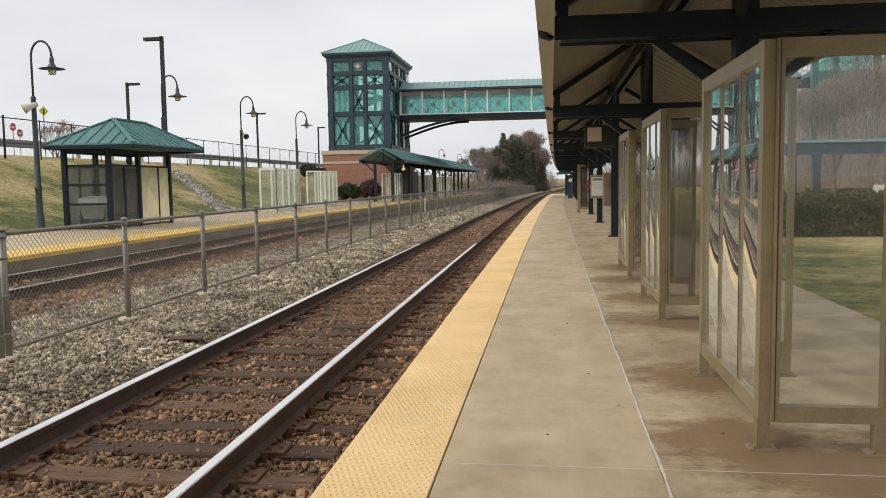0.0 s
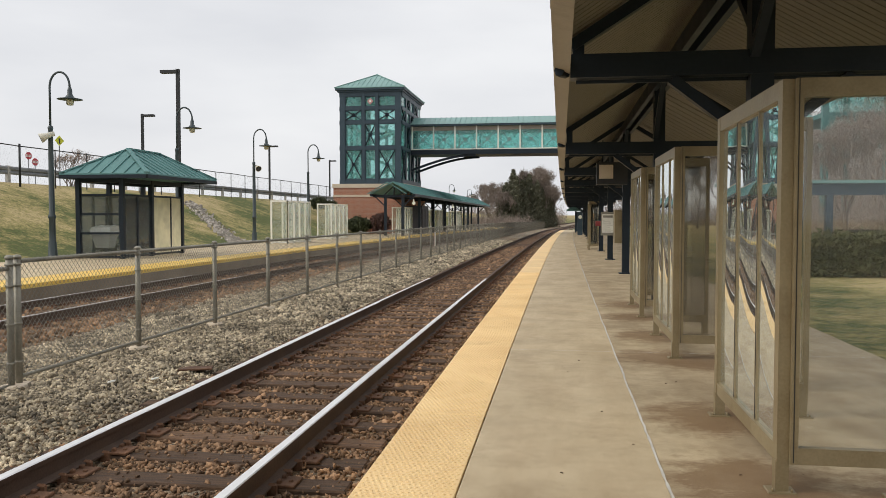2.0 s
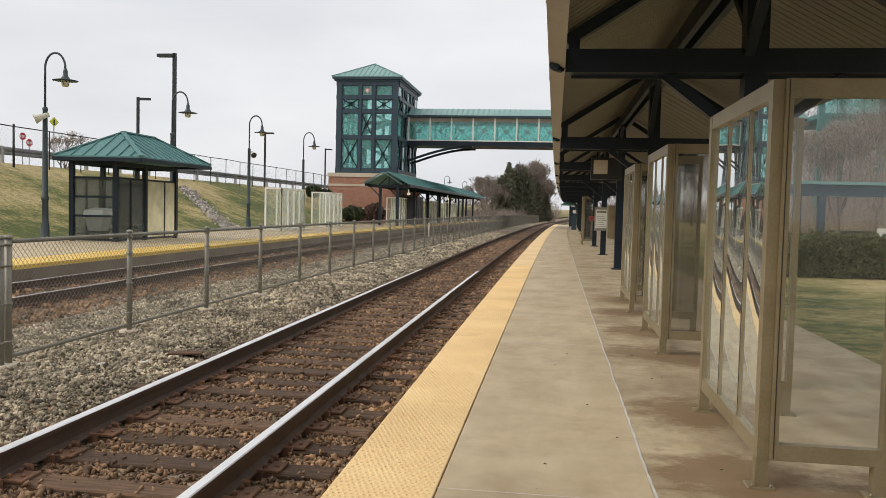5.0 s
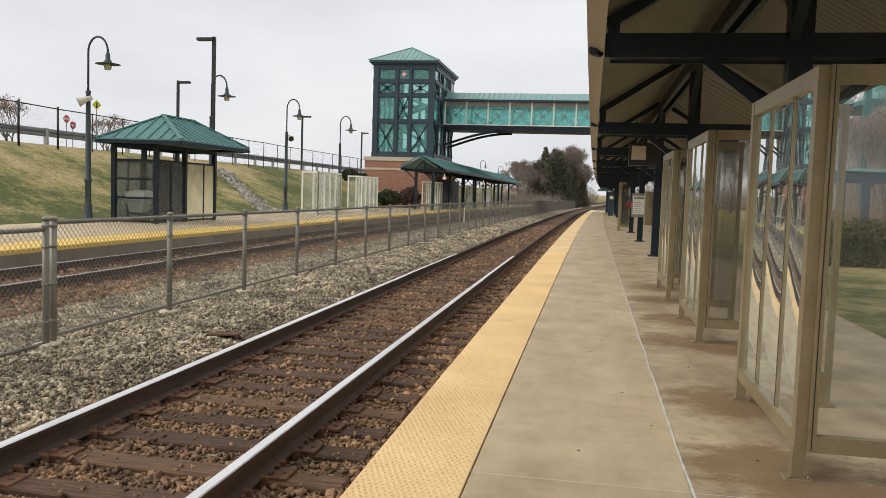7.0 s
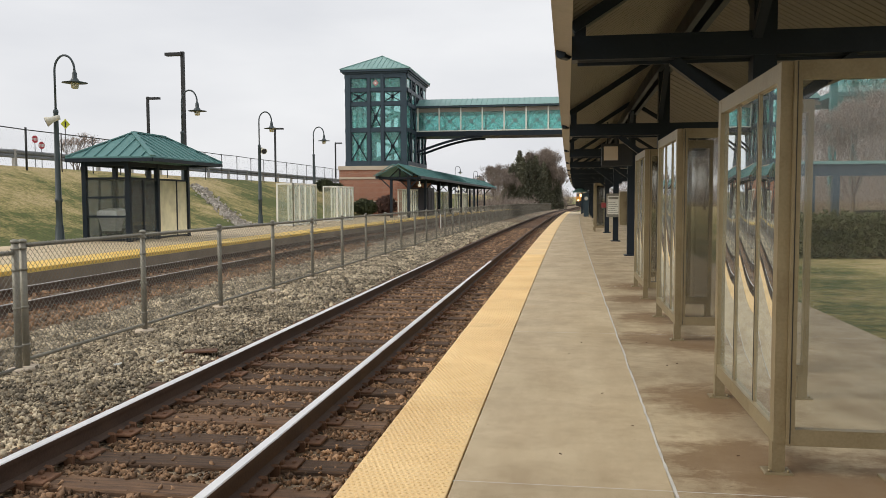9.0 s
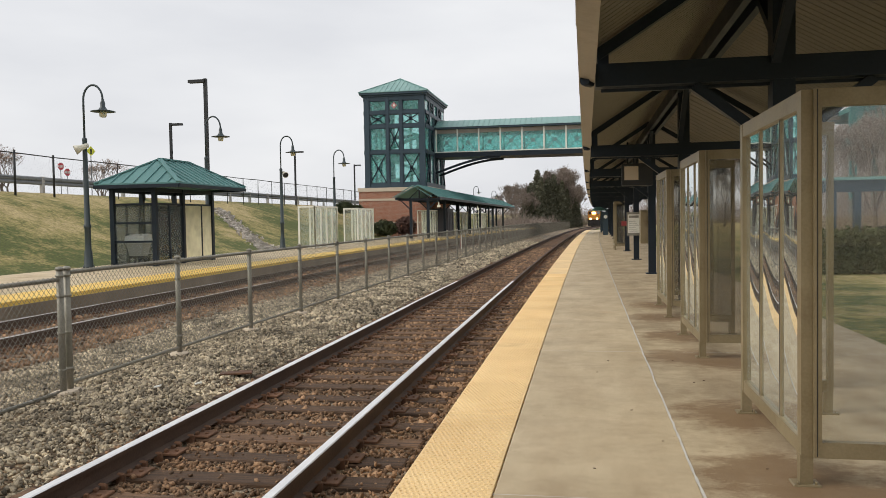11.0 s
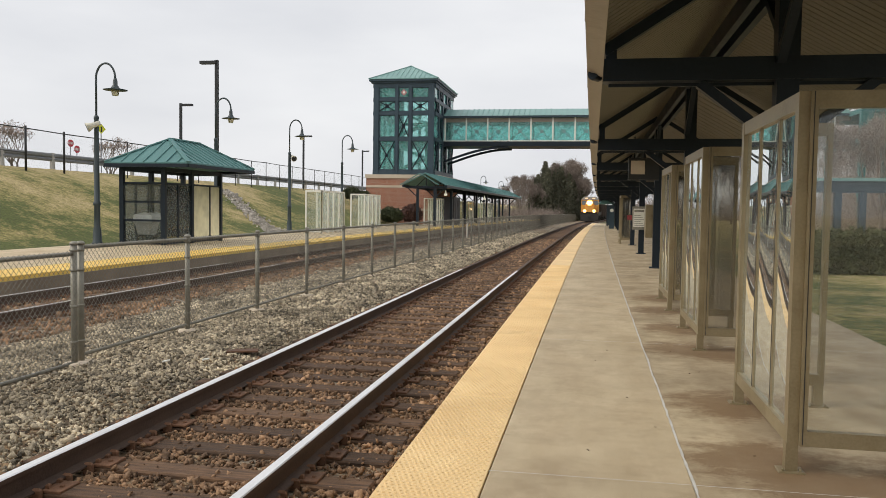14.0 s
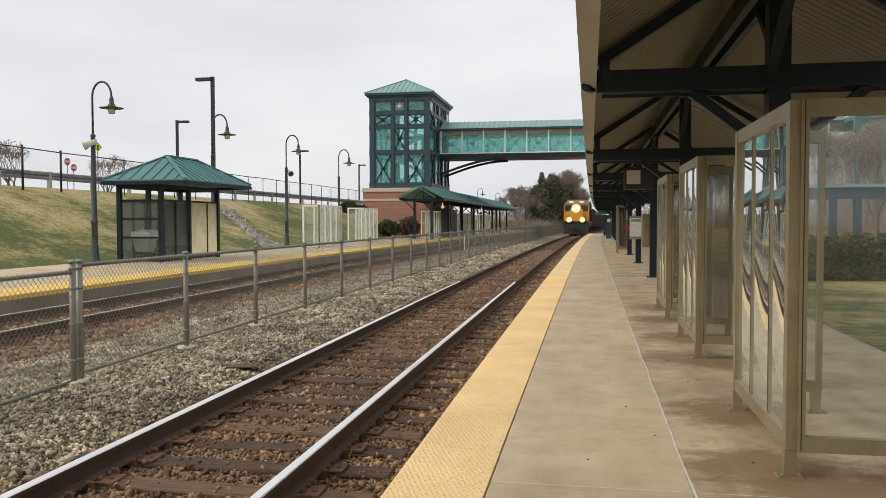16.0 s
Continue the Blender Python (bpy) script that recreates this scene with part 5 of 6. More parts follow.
def footbridge():
    Y0, Y1, XA, XB = 76.4, 79.8, TX1, 22.3
    fb = thing("footbridge", (0, 0, 0), "enclosed teal glass footbridge with lattice bracing across the tracks", "footbridge")
    bm = bmesh.new()
    box(bm, XA, XB, Y0 - 0.15, Y1 + 0.15, 7.45, 7.6)
    box(bm, XA, XB, Y0 - 0.08, Y0 + 0.14, 7.6, 7.92)
    box(bm, XA, XB, Y1 - 0.14, Y1 + 0.08, 7.6, 7.92)
    part("girder", bm, NAVY, fb, "dark steel floor girder")
    bm = bmesh.new()
    box(bm, XA, XB, Y0, Y1, 7.75, 7.9)
    part("floor", bm, INTERIOR, fb)
    BRACE = surface("grey_green_bracing", (0.15, 0.24, 0.235), (0.21, 0.31, 0.30), 0.5)
    step = 2.06
    n = int((XB - XA) / step)
    for i in range(n + 1):
        x = XA + 0.25 + i * step
        for y in (Y0, Y1):
            bm = bmesh.new()
            box(bm, x - 0.07, x + 0.07, y - 0.06, y + 0.06, 7.92, 10.2)
            part("mullion", bm, WHITEFRAME, fb, "pale grey mullion")
        if i < n:
            for y, s in ((Y0 + 0.0, 0), (Y1, 1)):
                bm = bmesh.new()
                box(bm, x + 0.07, x + step - 0.07, y - 0.01, y + 0.01, 7.98, 9.72)
                part("pane", bm, TEALGLASS, fb, "teal tinted pane")
            bm = bmesh.new()
            for p, q in (((x + 0.1, 7.98), (x + step - 0.1, 9.7)), ((x + 0.1, 9.7), (x + step - 0.1, 7.98))):
                bar(bm, (p[0], Y0 - 0.04, p[1]), (q[0], Y0 - 0.04, q[1]), 0.05, 0.075, up=(0, 1, 0))
            cx = x + step / 2
            box(bm, cx - 0.16, cx + 0.16, Y0 - 0.07, Y0 - 0.02, 8.68, 9.0)
            part("lattice_brace", bm, BRACE, fb, "grey steel cross bracing")
    for y in (Y0, Y1):
        bm = bmesh.new()
        box(bm, XA, XB, y - 0.05, y + 0.05, 9.72, 10.1)
        part("upper_panel", bm, surface("tan_panel", (0.25, 0.22, 0.18), (0.32, 0.28, 0.23), 0.6), fb, "brownish upper panel")
        bm = bmesh.new()
        box(bm, XA, XB, y - 0.09, y + 0.09, 7.9, 8.0)
        part("sill", bm, WHITEFRAME, fb)
    bm = bmesh.new()
    box(bm, XA, XB, Y0 - 0.35, Y1 + 0.35, 10.13, 10.3)
    part("eave", bm, BLUE, fb)
    bm = bmesh.new()
    prof = [(Y0 - 0.4, 10.3), (Y1 + 0.4, 10.3), ((Y0 + Y1) / 2, 11.15)]
    a = [bm.verts.new((XA, *p)) for p in prof]
    b = [bm.verts.new((XB, *p)) for p in prof]
    for k in range(3):
        bm.faces.new((a[k], a[(k + 1) % 3], b[(k + 1) % 3], b[k]))
    bm.faces.new(a[::-1]), bm.faces.new(b)
    part("roof", bm, TEALROOF, fb, "pale green metal roof")
    bm = bmesh.new()
    x = XA + 0.3
    while x < XB:
        for ye in (Y0 - 0.4, Y1 + 0.4):
            bar(bm, (x, ye, 10.33), (x, (Y0 + Y1) / 2, 11.18), 0.04, 0.05)
        x += 0.5
    part("roof_seam", bm, TEALROOF, fb)
    # curved haunches under the tower end
    for y in (Y0 + 0.1, Y1 - 0.1):
        bm = bmesh.new()
        pts = [(XA + 6.4 * f, y, 5.9 + 1.5 * math.sin(f * math.pi / 2)) for f in np.linspace(0, 1, 12)]
        rings = [[bm.verts.new((x + dx, y + dy, z + dz)) for dx, dy, dz in ((0, -0.11, -0.11), (0, 0.11, -0.11), (0, 0.11, 0.11), (0, -0.11, 0.11))] for x, y, z in pts]
        for a, b in zip(rings, rings[1:]):
            for k in range(4):
                bm.faces.new((a[k], b[k], b[(k + 1) % 4], a[(k + 1) % 4]))
        bm.faces.new(rings[0]), bm.faces.new(rings[-1][::-1])
        part("haunch", bm, NAVY, fb, "curved dark steel haunch")
    # landing tower on the near side
    nt = thing("landing_tower", (0, 0, 0), "teal glass and steel landing tower of the footbridge", "tower")
    steel = surface("teal_steel", (0.03, 0.13, 0.13), (0.05, 0.18, 0.17), 0.5)
    for x in (22.3, 27.3):
        for y in (73.0, 83.0):
            bm = bmesh.new()
            box(bm, x - 0.25, x + 0.25, y - 0.25, y + 0.25, -0.8, 13.3)
            part("column", bm, steel, nt)
    for z in (3.8, 7.7, 10.2, 13.1):
        bm = bmesh.new()
        box(bm, 22.1, 27.5, 72.8, 83.2, z - 0.2, z + 0.2)
        part("floor_beam", bm, steel, nt)
    bm = bmesh.new()
    box(bm, 22.55, 27.05, 72.95, 73.0, 7.9, 12.9)
    part("glazing", bm, TEALGLASS, nt)
    bm = bmesh.new()
    hip_roof(bm, 21.7, 27.9, 72.4, 83.6, 13.4, 15.0, 2.9)
    part("roof", bm, TEALROOF, nt)


footbridge()

# ---- along the top of the bank: fence, guardrail, signs, poles, trees ----
def bank_fence():
    fc = thing("bank_fence", (0, 0, 0), "black chain-link fence along the top of the grass bank", "fence")
    X = -27.0
    def gz(y):
        return ground_z(X + bend(y), y) - drop(y) - 0.05
    pb = bmesh.new()
    tube(pb, [(0, 0, 0), (0, 0, 2.12)], 0.03, 8)
    thick = bmesh.new()
    tube(thick, [(0, 0, 0), (0, 0, 2.2)], 0.055, 8)
    post, corner = link_mesh("fence_post", pb, BLACK), link_mesh("end_post", thick, BLACK)
    ys = [22.85 + 2.85 * i for i in range(28)]
    for i, y in enumerate(ys):
        p = along(X, y)
        part("end_post" if i in (4, 5) else "fence_post", corner if i in (4, 5) else post, None, fc).matrix_basis = Matrix.Translation((p.x, y, gz(y)))
    for h in (2.08,):
        bm = bmesh.new()
        tube(bm, [(along(X, y).x, y, gz(y) + h) for y in ys], 0.028, 6)
        part("fence_rail", bm, BLACK, fc)
    bm = bmesh.new()
    for a, b in zip(ys, ys[1:]):
        tube(bm, [(along(X, a).x, a, gz(a) + 0.03), (along(X, b).x, b, gz(b) + 0.03)], 0.012, 4)
        if b < 36.5:
            tube(bm, [(along(X, a).x, a, gz(a) + 0.95), (along(X, b).x, b, gz(b) + 0.9)], 0.02, 4)
        y = a
        while y < b:
            for s in (0, 1):
                y0, y1 = (y, y + 0.9) if s else (y + 0.9, y)
                bar(bm, (along(X, y).x + 0.03, y0, gz(y) + 0.03), (along(X, y).x + 0.03, y1, gz(y) + 2.06), 0.0011, 0.0011, up=(1, 0, 0))
            y += 0.19
    part("wire_mesh", bm, BLACK, fc)


bank_fence()


def guardrail():
    gr = thing("guardrail", (0, 0, 0), "galvanised steel road guardrail on stubby posts", "guardrail")
    X = -29.0
    ys = [16.0 + 3.8 * i for i in range(24)]
    prof = [(0.0, 0.42), (0.04, 0.46), (0.04, 0.52), (-0.03, 0.57), (0.04, 0.62), (0.04, 0.70), (0.0, 0.74), (-0.01, 0.74), (0.03, 0.69), (0.03, 0.63),
            (-0.045, 0.57), (0.03, 0.51), (0.03, 0.47), (-0.01, 0.42)]
    bm = bmesh.new()
    rings = [[bm.verts.new((along(X, y).x + a + 0.1, y, ROAD_Z - drop(y) + 0.47 + (b - 0.42) * 1.35)) for a, b in prof] for y in ys]
    for r0, r1 in zip(rings, rings[1:]):
        for k in range(len(prof)):
            j = (k + 1) % len(prof)
            bm.faces.new((r0[k], r0[j], r1[j], r1[k]))
    part("beam", bm, GUARD, gr, "corrugated steel beam")
    pb = bmesh.new()
    box(pb, -0.02, 0.14, -0.11, 0.11, -0.2, 0.93)
    post = link_mesh("guardrail_post", pb, surface("weathered_grey_timber", (0.34, 0.33, 0.31), (0.45, 0.44, 0.42), 0.8))
    for y in ys:
        for dy in (0.0,):
            part("guardrail_post", post, None, gr).matrix_basis = Matrix.Translation((along(X, y + dy).x, y + dy, ROAD_Z - drop(y)))
    bm = bmesh.new()
    sweep(bm, [(-40, ROAD_Z - 0.3), (-29.6, ROAD_Z - 0.3), (-29.6, ROAD_Z + 0.015), (-40, ROAD_Z + 0.02)], stations(-40, 250, 5))
    mesh_thing("road", bm, ASPHALT, "dark asphalt access road above the bank", "road", kind="structure")


guardrail()


def area_light(at, top, arm, label="tall dark car park light on a square steel pole"):
    lt = thing("area_light", at, label, "street light", "car park lights")
    bm = bmesh.new()
    box(bm, -0.085, 0.085, -0.085, 0.085, -0.3, top - at[2])
    part("pole", bm, BLACK, lt)
    bm = bmesh.new()
    h = top - at[2] - 0.12
    box(bm, min(0, arm), max(0, arm), -0.16, 0.16, h - 0.09, h + 0.07)
    part("head", bm, BLACK, lt, "flat shoebox lamp head")


area_light((-20.42, 41.2, 0.9), 9.45, -0.95)
area_light((-31, 56.8, ROAD_Z), 9.2, 0.95)
area_light((-31, 83.5, ROAD_Z), 9.2, 0.95)
area_light((-31, 106.5, ROAD_Z), 9.2, 0.9)


def road_sign(at, h, colour, label, shape, turn):
    sg = thing("road_sign", at, label, "road sign", turn=turn)
    bm = bmesh.new()
    bar(bm, (0, 0.02, -0.2), (0, 0.02, h), 0.05, 0.03, up=(0, 1, 0))
    part("post", bm, GUARD, sg)
    n, r, a0 = (8, 0.3, math.pi / 8) if shape == "octagon" else (4, 0.32, 0)
    bm = bmesh.new()
    ring = [(r * math.cos(a0 + k * 2 * math.pi / n), r * math.sin(a0 + k * 2 * math.pi / n)) for k in range(n)]
    a = [bm.verts.new((x, -0.01, h + z)) for x, z in ring]
    b = [bm.verts.new((x, 0.008, h + z)) for x, z in ring]
    bm.faces.new(a), bm.faces.new(b[::-1])
    for k in range(n):
        bm.faces.new((a[k], b[k], b[(k + 1) % n], a[(k + 1) % n]))
    face = part("face", bm, colour, sg)
    bm = bmesh.new()
    if shape == "octagon":
        for x in (-0.2, -0.07, 0.06, 0.19):
            box(bm, x - 0.04, x + 0.04, -0.016, -0.010, h - 0.1, h + 0.1)
    else:
        box(bm, -0.05, 0.05, -0.016, -0.010, h - 0.2, h + 0.15)
    part("marking", bm, WHITEFRAME if shape == "octagon" else BLACK, face)


RED = surface("stop_sign_red", (0.5, 0.05, 0.07), (0.6, 0.09, 0.1), 0.45)
FLUO = surface("fluorescent_yellow_green", (0.6, 0.62, 0.03), (0.68, 0.7, 0.06), 0.45)
road_sign((-40.5, 57.0, ROAD_Z), 2.9, RED, "red octagonal stop sign on a steel post", "octagon", 76)
road_sign((-39.95, 57.0, ROAD_Z), 2.42, RED, "red octagonal stop sign on a steel post", "octagon", 76)
road_sign((-30.93, 46.5, ROAD_Z), 2.95, FLUO, "fluorescent yellow-green pedestrian crossing sign", "diamond", 68)

BARK = surface("grey_brown_bark", (0.10, 0.08, 0.065), (0.19, 0.155, 0.13), 0.9, fine=30, coarse=3, bump=0.4)
TWIG = surface("fine_twigs", (0.17, 0.135, 0.112), (0.30, 0.245, 0.205), 0.9, bump=0, island=0.3)
BLOSSOM = surface("opening_buds", (0.34, 0.24, 0.20), (0.46, 0.36, 0.30), 0.8, bump=0, island=0.3)
CEDAR = surface("dark_cedar_foliage", (0.075, 0.08, 0.05), (0.16, 0.155, 0.10), 0.85, bump=0, island=0.45)
SHRUB = surface("dark_shrub_foliage", (0.03, 0.04, 0.018), (0.075, 0.085, 0.035), 0.8, bump=0, island=0.4)
RUSSET = surface("russet_shrub_foliage", (0.07, 0.035, 0.03), (0.13, 0.07, 0.055), 0.8, bump=0, island=0.4)


def bare_tree(height, seed, label, spread=0.55, stems=1, depth=5, thin=0.012, buds=False):
    rng = random.Random(seed)
    tr = thing("bare_tree", (0, 0, 0), label, "tree")
    trunk, crown = bmesh.new(), bmesh.new()
    budverts, budfaces, twigs, twigfaces = [], [], [], []
    def grow(p, d, length, r, level):
        steps = 2
        q = p
        for _ in range(steps):
            d = (d + Vector((rng.gauss(0, 0.12), rng.gauss(0, 0.12), 0.13))).normalized()
            n = q + d * length / steps
            tube(trunk if level < 2 else crown, [q, n], [max(r, thin), max(r * 0.82, thin)], 6 if level < 2 else 3, caps=False)
            q, r = n, r * 0.82
        if level >= depth - 1:
            for _ in range(4 if level >= depth else 2):
                c = q + Vector([rng.gauss(0, 0.1) for _ in range(3)])
                tip = c + (d + Vector([rng.gauss(0, 0.7) for _ in range(3)])).normalized() * rng.uniform(0.25, 0.6) * height / 10
                wide = Vector([rng.gauss(0, 1) for _ in range(3)]).normalized() * thin * 1.2
                i = len(twigs)
                twigs.extend([c - wide, c + wide, tip])
                twigfaces.append((i, i + 1, i + 2))
        if level >= depth:
            if buds:
                for _ in range(3):
                    c = q + Vector([rng.gauss(0, 0.12) for _ in range(3)])
                    i = len(budverts)
                    budverts.extend([c + Vector([rng.gauss(0, 0.05) for _ in range(3)]) for _ in range(3)])
                    budfaces.append((i, i + 1, i + 2))
            return
        for _ in range(rng.choice((2, 3, 3)) if level < 4 else 3):
            side = Vector((rng.gauss(0, 1), rng.gauss(0, 1), rng.gauss(0.1, 0.4))).normalized()
            grow(q, (d + side * spread * rng.uniform(0.6, 1.35)).normalized(), length * rng.uniform(0.62, 0.85), r * 0.7, level + 1)
    for s in range(stems):
        lean = Vector((rng.gauss(0, 0.25), rng.gauss(0, 0.25), 1)).normalized() if stems > 1 else Vector((0, 0, 1))
        grow(Vector((0, 0, -0.2)), lean, height * 0.27, height * 0.02, 0)
    part("trunk", trunk, BARK, tr)
    tagged(part("branch", crown, TWIG, tr), kind="stuff")
    tagged(faces_thing("fine_twig", twigs, twigfaces, TWIG, parent=tr), kind="stuff")
    if buds:
        tagged(faces_thing("bud", budverts, budfaces, BLOSSOM, "pale opening buds", parent=tr), kind="stuff")
    return tr


def clump_mesh(name, n, shape, size, material, seed):
    """Foliage: many small crossed leaves gathered in tufts within a shape."""
    rng = np.random.default_rng(seed)
    verts, faces = [], []
    for _ in range(n):
        c = shape(rng)
        for _ in range(5):
            d = rng.normal(0, size, (3, 3)) + c + rng.normal(0, size * 0.8, 3)
            i = len(verts)
            verts.extend(map(tuple, d))
            faces.append((i, i + 1, i + 2))
    me = bpy.data.meshes.new(name)
    me.from_pydata(verts, [], faces)
    me.materials.append(material)
    return me


def sliver_mesh(name, n, shape, length, width, material, seed):
    """Leafless growth: thin upright-leaning twigs scattered within a shape."""
    rng = np.random.default_rng(seed)
    c = np.array([shape(rng) for _ in range(n)])
    d = rng.normal(0, 0.55, (n, 3)) + (0, 0, 0.75)
    d /= np.linalg.norm(d, axis=1)[:, None]
    tip = c + d * length * rng.uniform(0.5, 1.5, (n, 1))
    side = rng.normal(size=(n, 3))
    side *= width / np.linalg.norm(side, axis=1)[:, None]
    v = np.stack([c - side, c + side, tip], 1).reshape(-1, 3)
    me = bpy.data.meshes.new(name)
    me.from_pydata(v.tolist(), [], np.arange(3 * n).reshape(-1, 3).tolist())
    me.materials.append(material)
    return me


def cedar(height, seed):
    tr = thing("cedar_tree", (0, 0, 0), "dark green irregular cedar tree beside the line", "tree")
    bm = bmesh.new()
    tube(bm, [(0, 0, -0.2), (0.05, 0, height * 0.5), (0, 0.05, height * 0.95)], [0.22, 0.13, 0.03], 8)
    part("trunk", bm, BARK, tr)
    lump = np.random.default_rng(seed).uniform(0.55, 1.35, (14, 14))
    spires = [(0.0, 0.0, 1.0, 1.0), (0.16, 0.05, 0.82, 0.75), (-0.15, -0.04, 0.72, 0.7), (0.06, -0.16, 0.88, 0.6)]
    def shape(r):
        sx, sy, sh, sw = spires[int(r.choice(4, p=(0.4, 0.22, 0.2, 0.18)))]
        f = r.random() ** 1.15
        a = r.uniform(0, 2 * math.pi)
        rad = height * 0.23 * sw * (1.02 - f) ** 0.7 * lump[int(f * 13.99), int(a / (2 * math.pi) * 13.99)] * r.uniform(0.35, 1.0)
        return np.array((sx * height + rad * math.cos(a), sy * height + rad * math.sin(a), height * sh * (0.03 + 0.97 * f)))
    part("foliage", clump_mesh("foliage", 3600, shape, height * 0.0105, CEDAR, seed), None, tr)
    return tr


def shrub(at, rx, ry, h, label, material, seed, n=900, name="shrub"):
    def shape(r):
        v = r.normal(size=3)
        v /= np.linalg.norm(v)
        k = r.uniform(0.6, 1.0) * (1 + 0.18 * math.sin(5 * v[0] + seed) * math.cos(4 * v[1]))
        return np.array((v[0] * rx * k, v[1] * ry * k, max(h * 0.5 + v[2] * h * 0.5 * k, 0.02)))
    ob = new(name, clump_mesh(name, n, shape, min(rx, h) * 0.07, material, seed))
    ob.matrix_basis = Matrix.Translation(at)
    return tagged(ob, label, "shrub")


def scaled(at, s, turn=0.0):
    return Matrix.Translation(at) @ pose(0, 0, 0, 0, 0, turn) @ Matrix.Diagonal((s, s, s, 1))


def plant():
    # street trees above the bank
    a = bare_tree(4.6, 3, "small bare street tree with opening buds above the bank", 0.6, 4, 4, 0.012, True)
    a.matrix_basis = scaled((-41.3, 63.5, ROAD_Z - 0.1), 1.1)
    copy_thing(a, scaled((-41.5, 52.2, ROAD_Z - 0.1), 1.05, 70))
    # the wood beside the curve
    t1 = bare_tree(10.5, 11, "bare deciduous tree in the wood beside the line", 0.40, 1, 6, 0.019)
    t2 = bare_tree(9.5, 23, "bare deciduous tree in the wood beside the line", 0.44, 2, 6, 0.019)
    base = -drop(175) - 0.3
    t1.matrix_basis = scaled((-12.8, 182, base), 1.1)
    t2.matrix_basis = scaled((-15.0, 176, base), 0.95)
    rng = random.Random(8)
    for i, (x, y, s) in enumerate(((-7.5, 184, 1.05), (-4.6, 178, 0.98), (-4.6, 187, 0.85), (-17.5, 196, 0.8), (-10.4, 190, 0.95), (-5.5, 205, 0.85), (-4.5, 215, 0.8),
                                   (-6.0, 196, 1.1), (-13.5, 204, 0.9), (-19.5, 190, 0.62), (-3.5, 235, 0.9), (-6.5, 200, 0.95), (-13.8, 171, 0.7), (-4.8, 182, 0.9), (-16.2, 168, 0.55), (-3.6, 178, 0.7), (-8.4, 184, 1.1))):
        copy_thing(t1 if i % 2 else t2, scaled((x, y, base), s * 1.28, rng.uniform(0, 360)))
    for i, (x, y, s) in enumerate(((16, 120, 1.0), (22, 135, 1.1), (14, 160, 1.0), (19, 180, 1.1), (25, 60, 0.9), (19, 52, 0.8), (30, 75, 1.1), (14, 42, 0.62), (11, 48, 0.7), (17, 46, 0.75),
                                   (21, 62, 0.9), (13, 58, 0.8), (24, 44, 0.8), (12, 210, 1.1), (20, 240, 1.2), (9, 36, 0.55))):
        copy_thing(t1 if i % 2 else t2, scaled((x, y, -0.2 - drop(y)), s, rng.uniform(0, 360)))
    c = cedar(11.0, 4)
    c.matrix_basis = scaled((-9.9, 174, base), 1.14)
    for x, y, s in ((-8.2, 177, 0.98), (-6.6, 175, 0.92), (-5.0, 178, 0.8), (-11.6, 178, 0.8), (-3.0, 184, 0.72), (-12.8, 181, 0.55), (-4.4, 189, 0.62), (-4.5, 200, 0.6), (-3.0, 226, 0.7)):
        copy_thing(c, scaled((x, y, base), s, rng.uniform(0, 360)))
    # low brush and far wood closing the distance
    def far(r):
        y = r.uniform(215, 330)
        x = r.uniform(7, 60) if r.random() < 0.62 else r.uniform(-34, -7)
        return np.array((x + bend(y) - 2.7, y, -1.2 + abs(r.normal(0, 2.6))))
    ob = new("far_wood", sliver_mesh("far_wood", 40000, far, 1.8, 0.07, TWIG, 77))
    tagged(ob, "far leafless wood and brush closing the distance", "wood", kind="stuff")
    def brush(r):
        y = r.uniform(150, 215)
        return np.array((r.uniform(-20, -9) + (y - 150) * 0.13 + r.normal(0, 1), y, -0.9 + abs(r.normal(0, 0.9))))
    tagged(new("brush", sliver_mesh("brush", 14000, brush, 1.3, 0.05, TWIG, 78)), "brown undergrowth along the wood's edge", "brush", kind="stuff")
    def right_brush(r):
        y = r.uniform(30, 130)
        return np.array((r.uniform(9, 15) + 0.13 * y, y, -0.3 + abs(r.normal(0, 1.5))))
    tagged(new("brush", sliver_mesh("brush", 16000, right_brush, 1.1, 0.02, TWIG, 79)), "leafless brush beyond the lawn", "brush", kind="stuff")
    def right_wood(r):
        y = r.uniform(44, 150)
        f = r.random()
        return np.array((12.5 + 0.14 * y + 30 * f, y, -0.4 + r.random() ** 1.2 * (13.0 + 6.0 * f)))
    tagged(new("wood", sliver_mesh("wood", 90000, right_wood, 1.6, 0.028, TWIG, 80)), "dense leafless wood beyond the lawn", "wood", kind="stuff")
    # shrubs round the tower
    shrub((-15.7, 69.6, 0.0), 0.95, 0.9, 1.8, "russet rounded shrub beside the tower's brick base", RUSSET, 1)
    shrub((-17.6, 69.3, 0.2), 1.3, 1.0, 1.2, "dark green spreading shrub on the bank", SHRUB, 2)
    shrub((-21.3, 69.5, 2.2), 0.75, 0.75, 1.05, "dark green clipped shrub at the bank's top", SHRUB, 3)
    shrub((-20.3, 69.9, 2.1), 0.6, 0.6, 0.85, "dark green clipped shrub at the bank's top", SHRUB, 4)


plant()


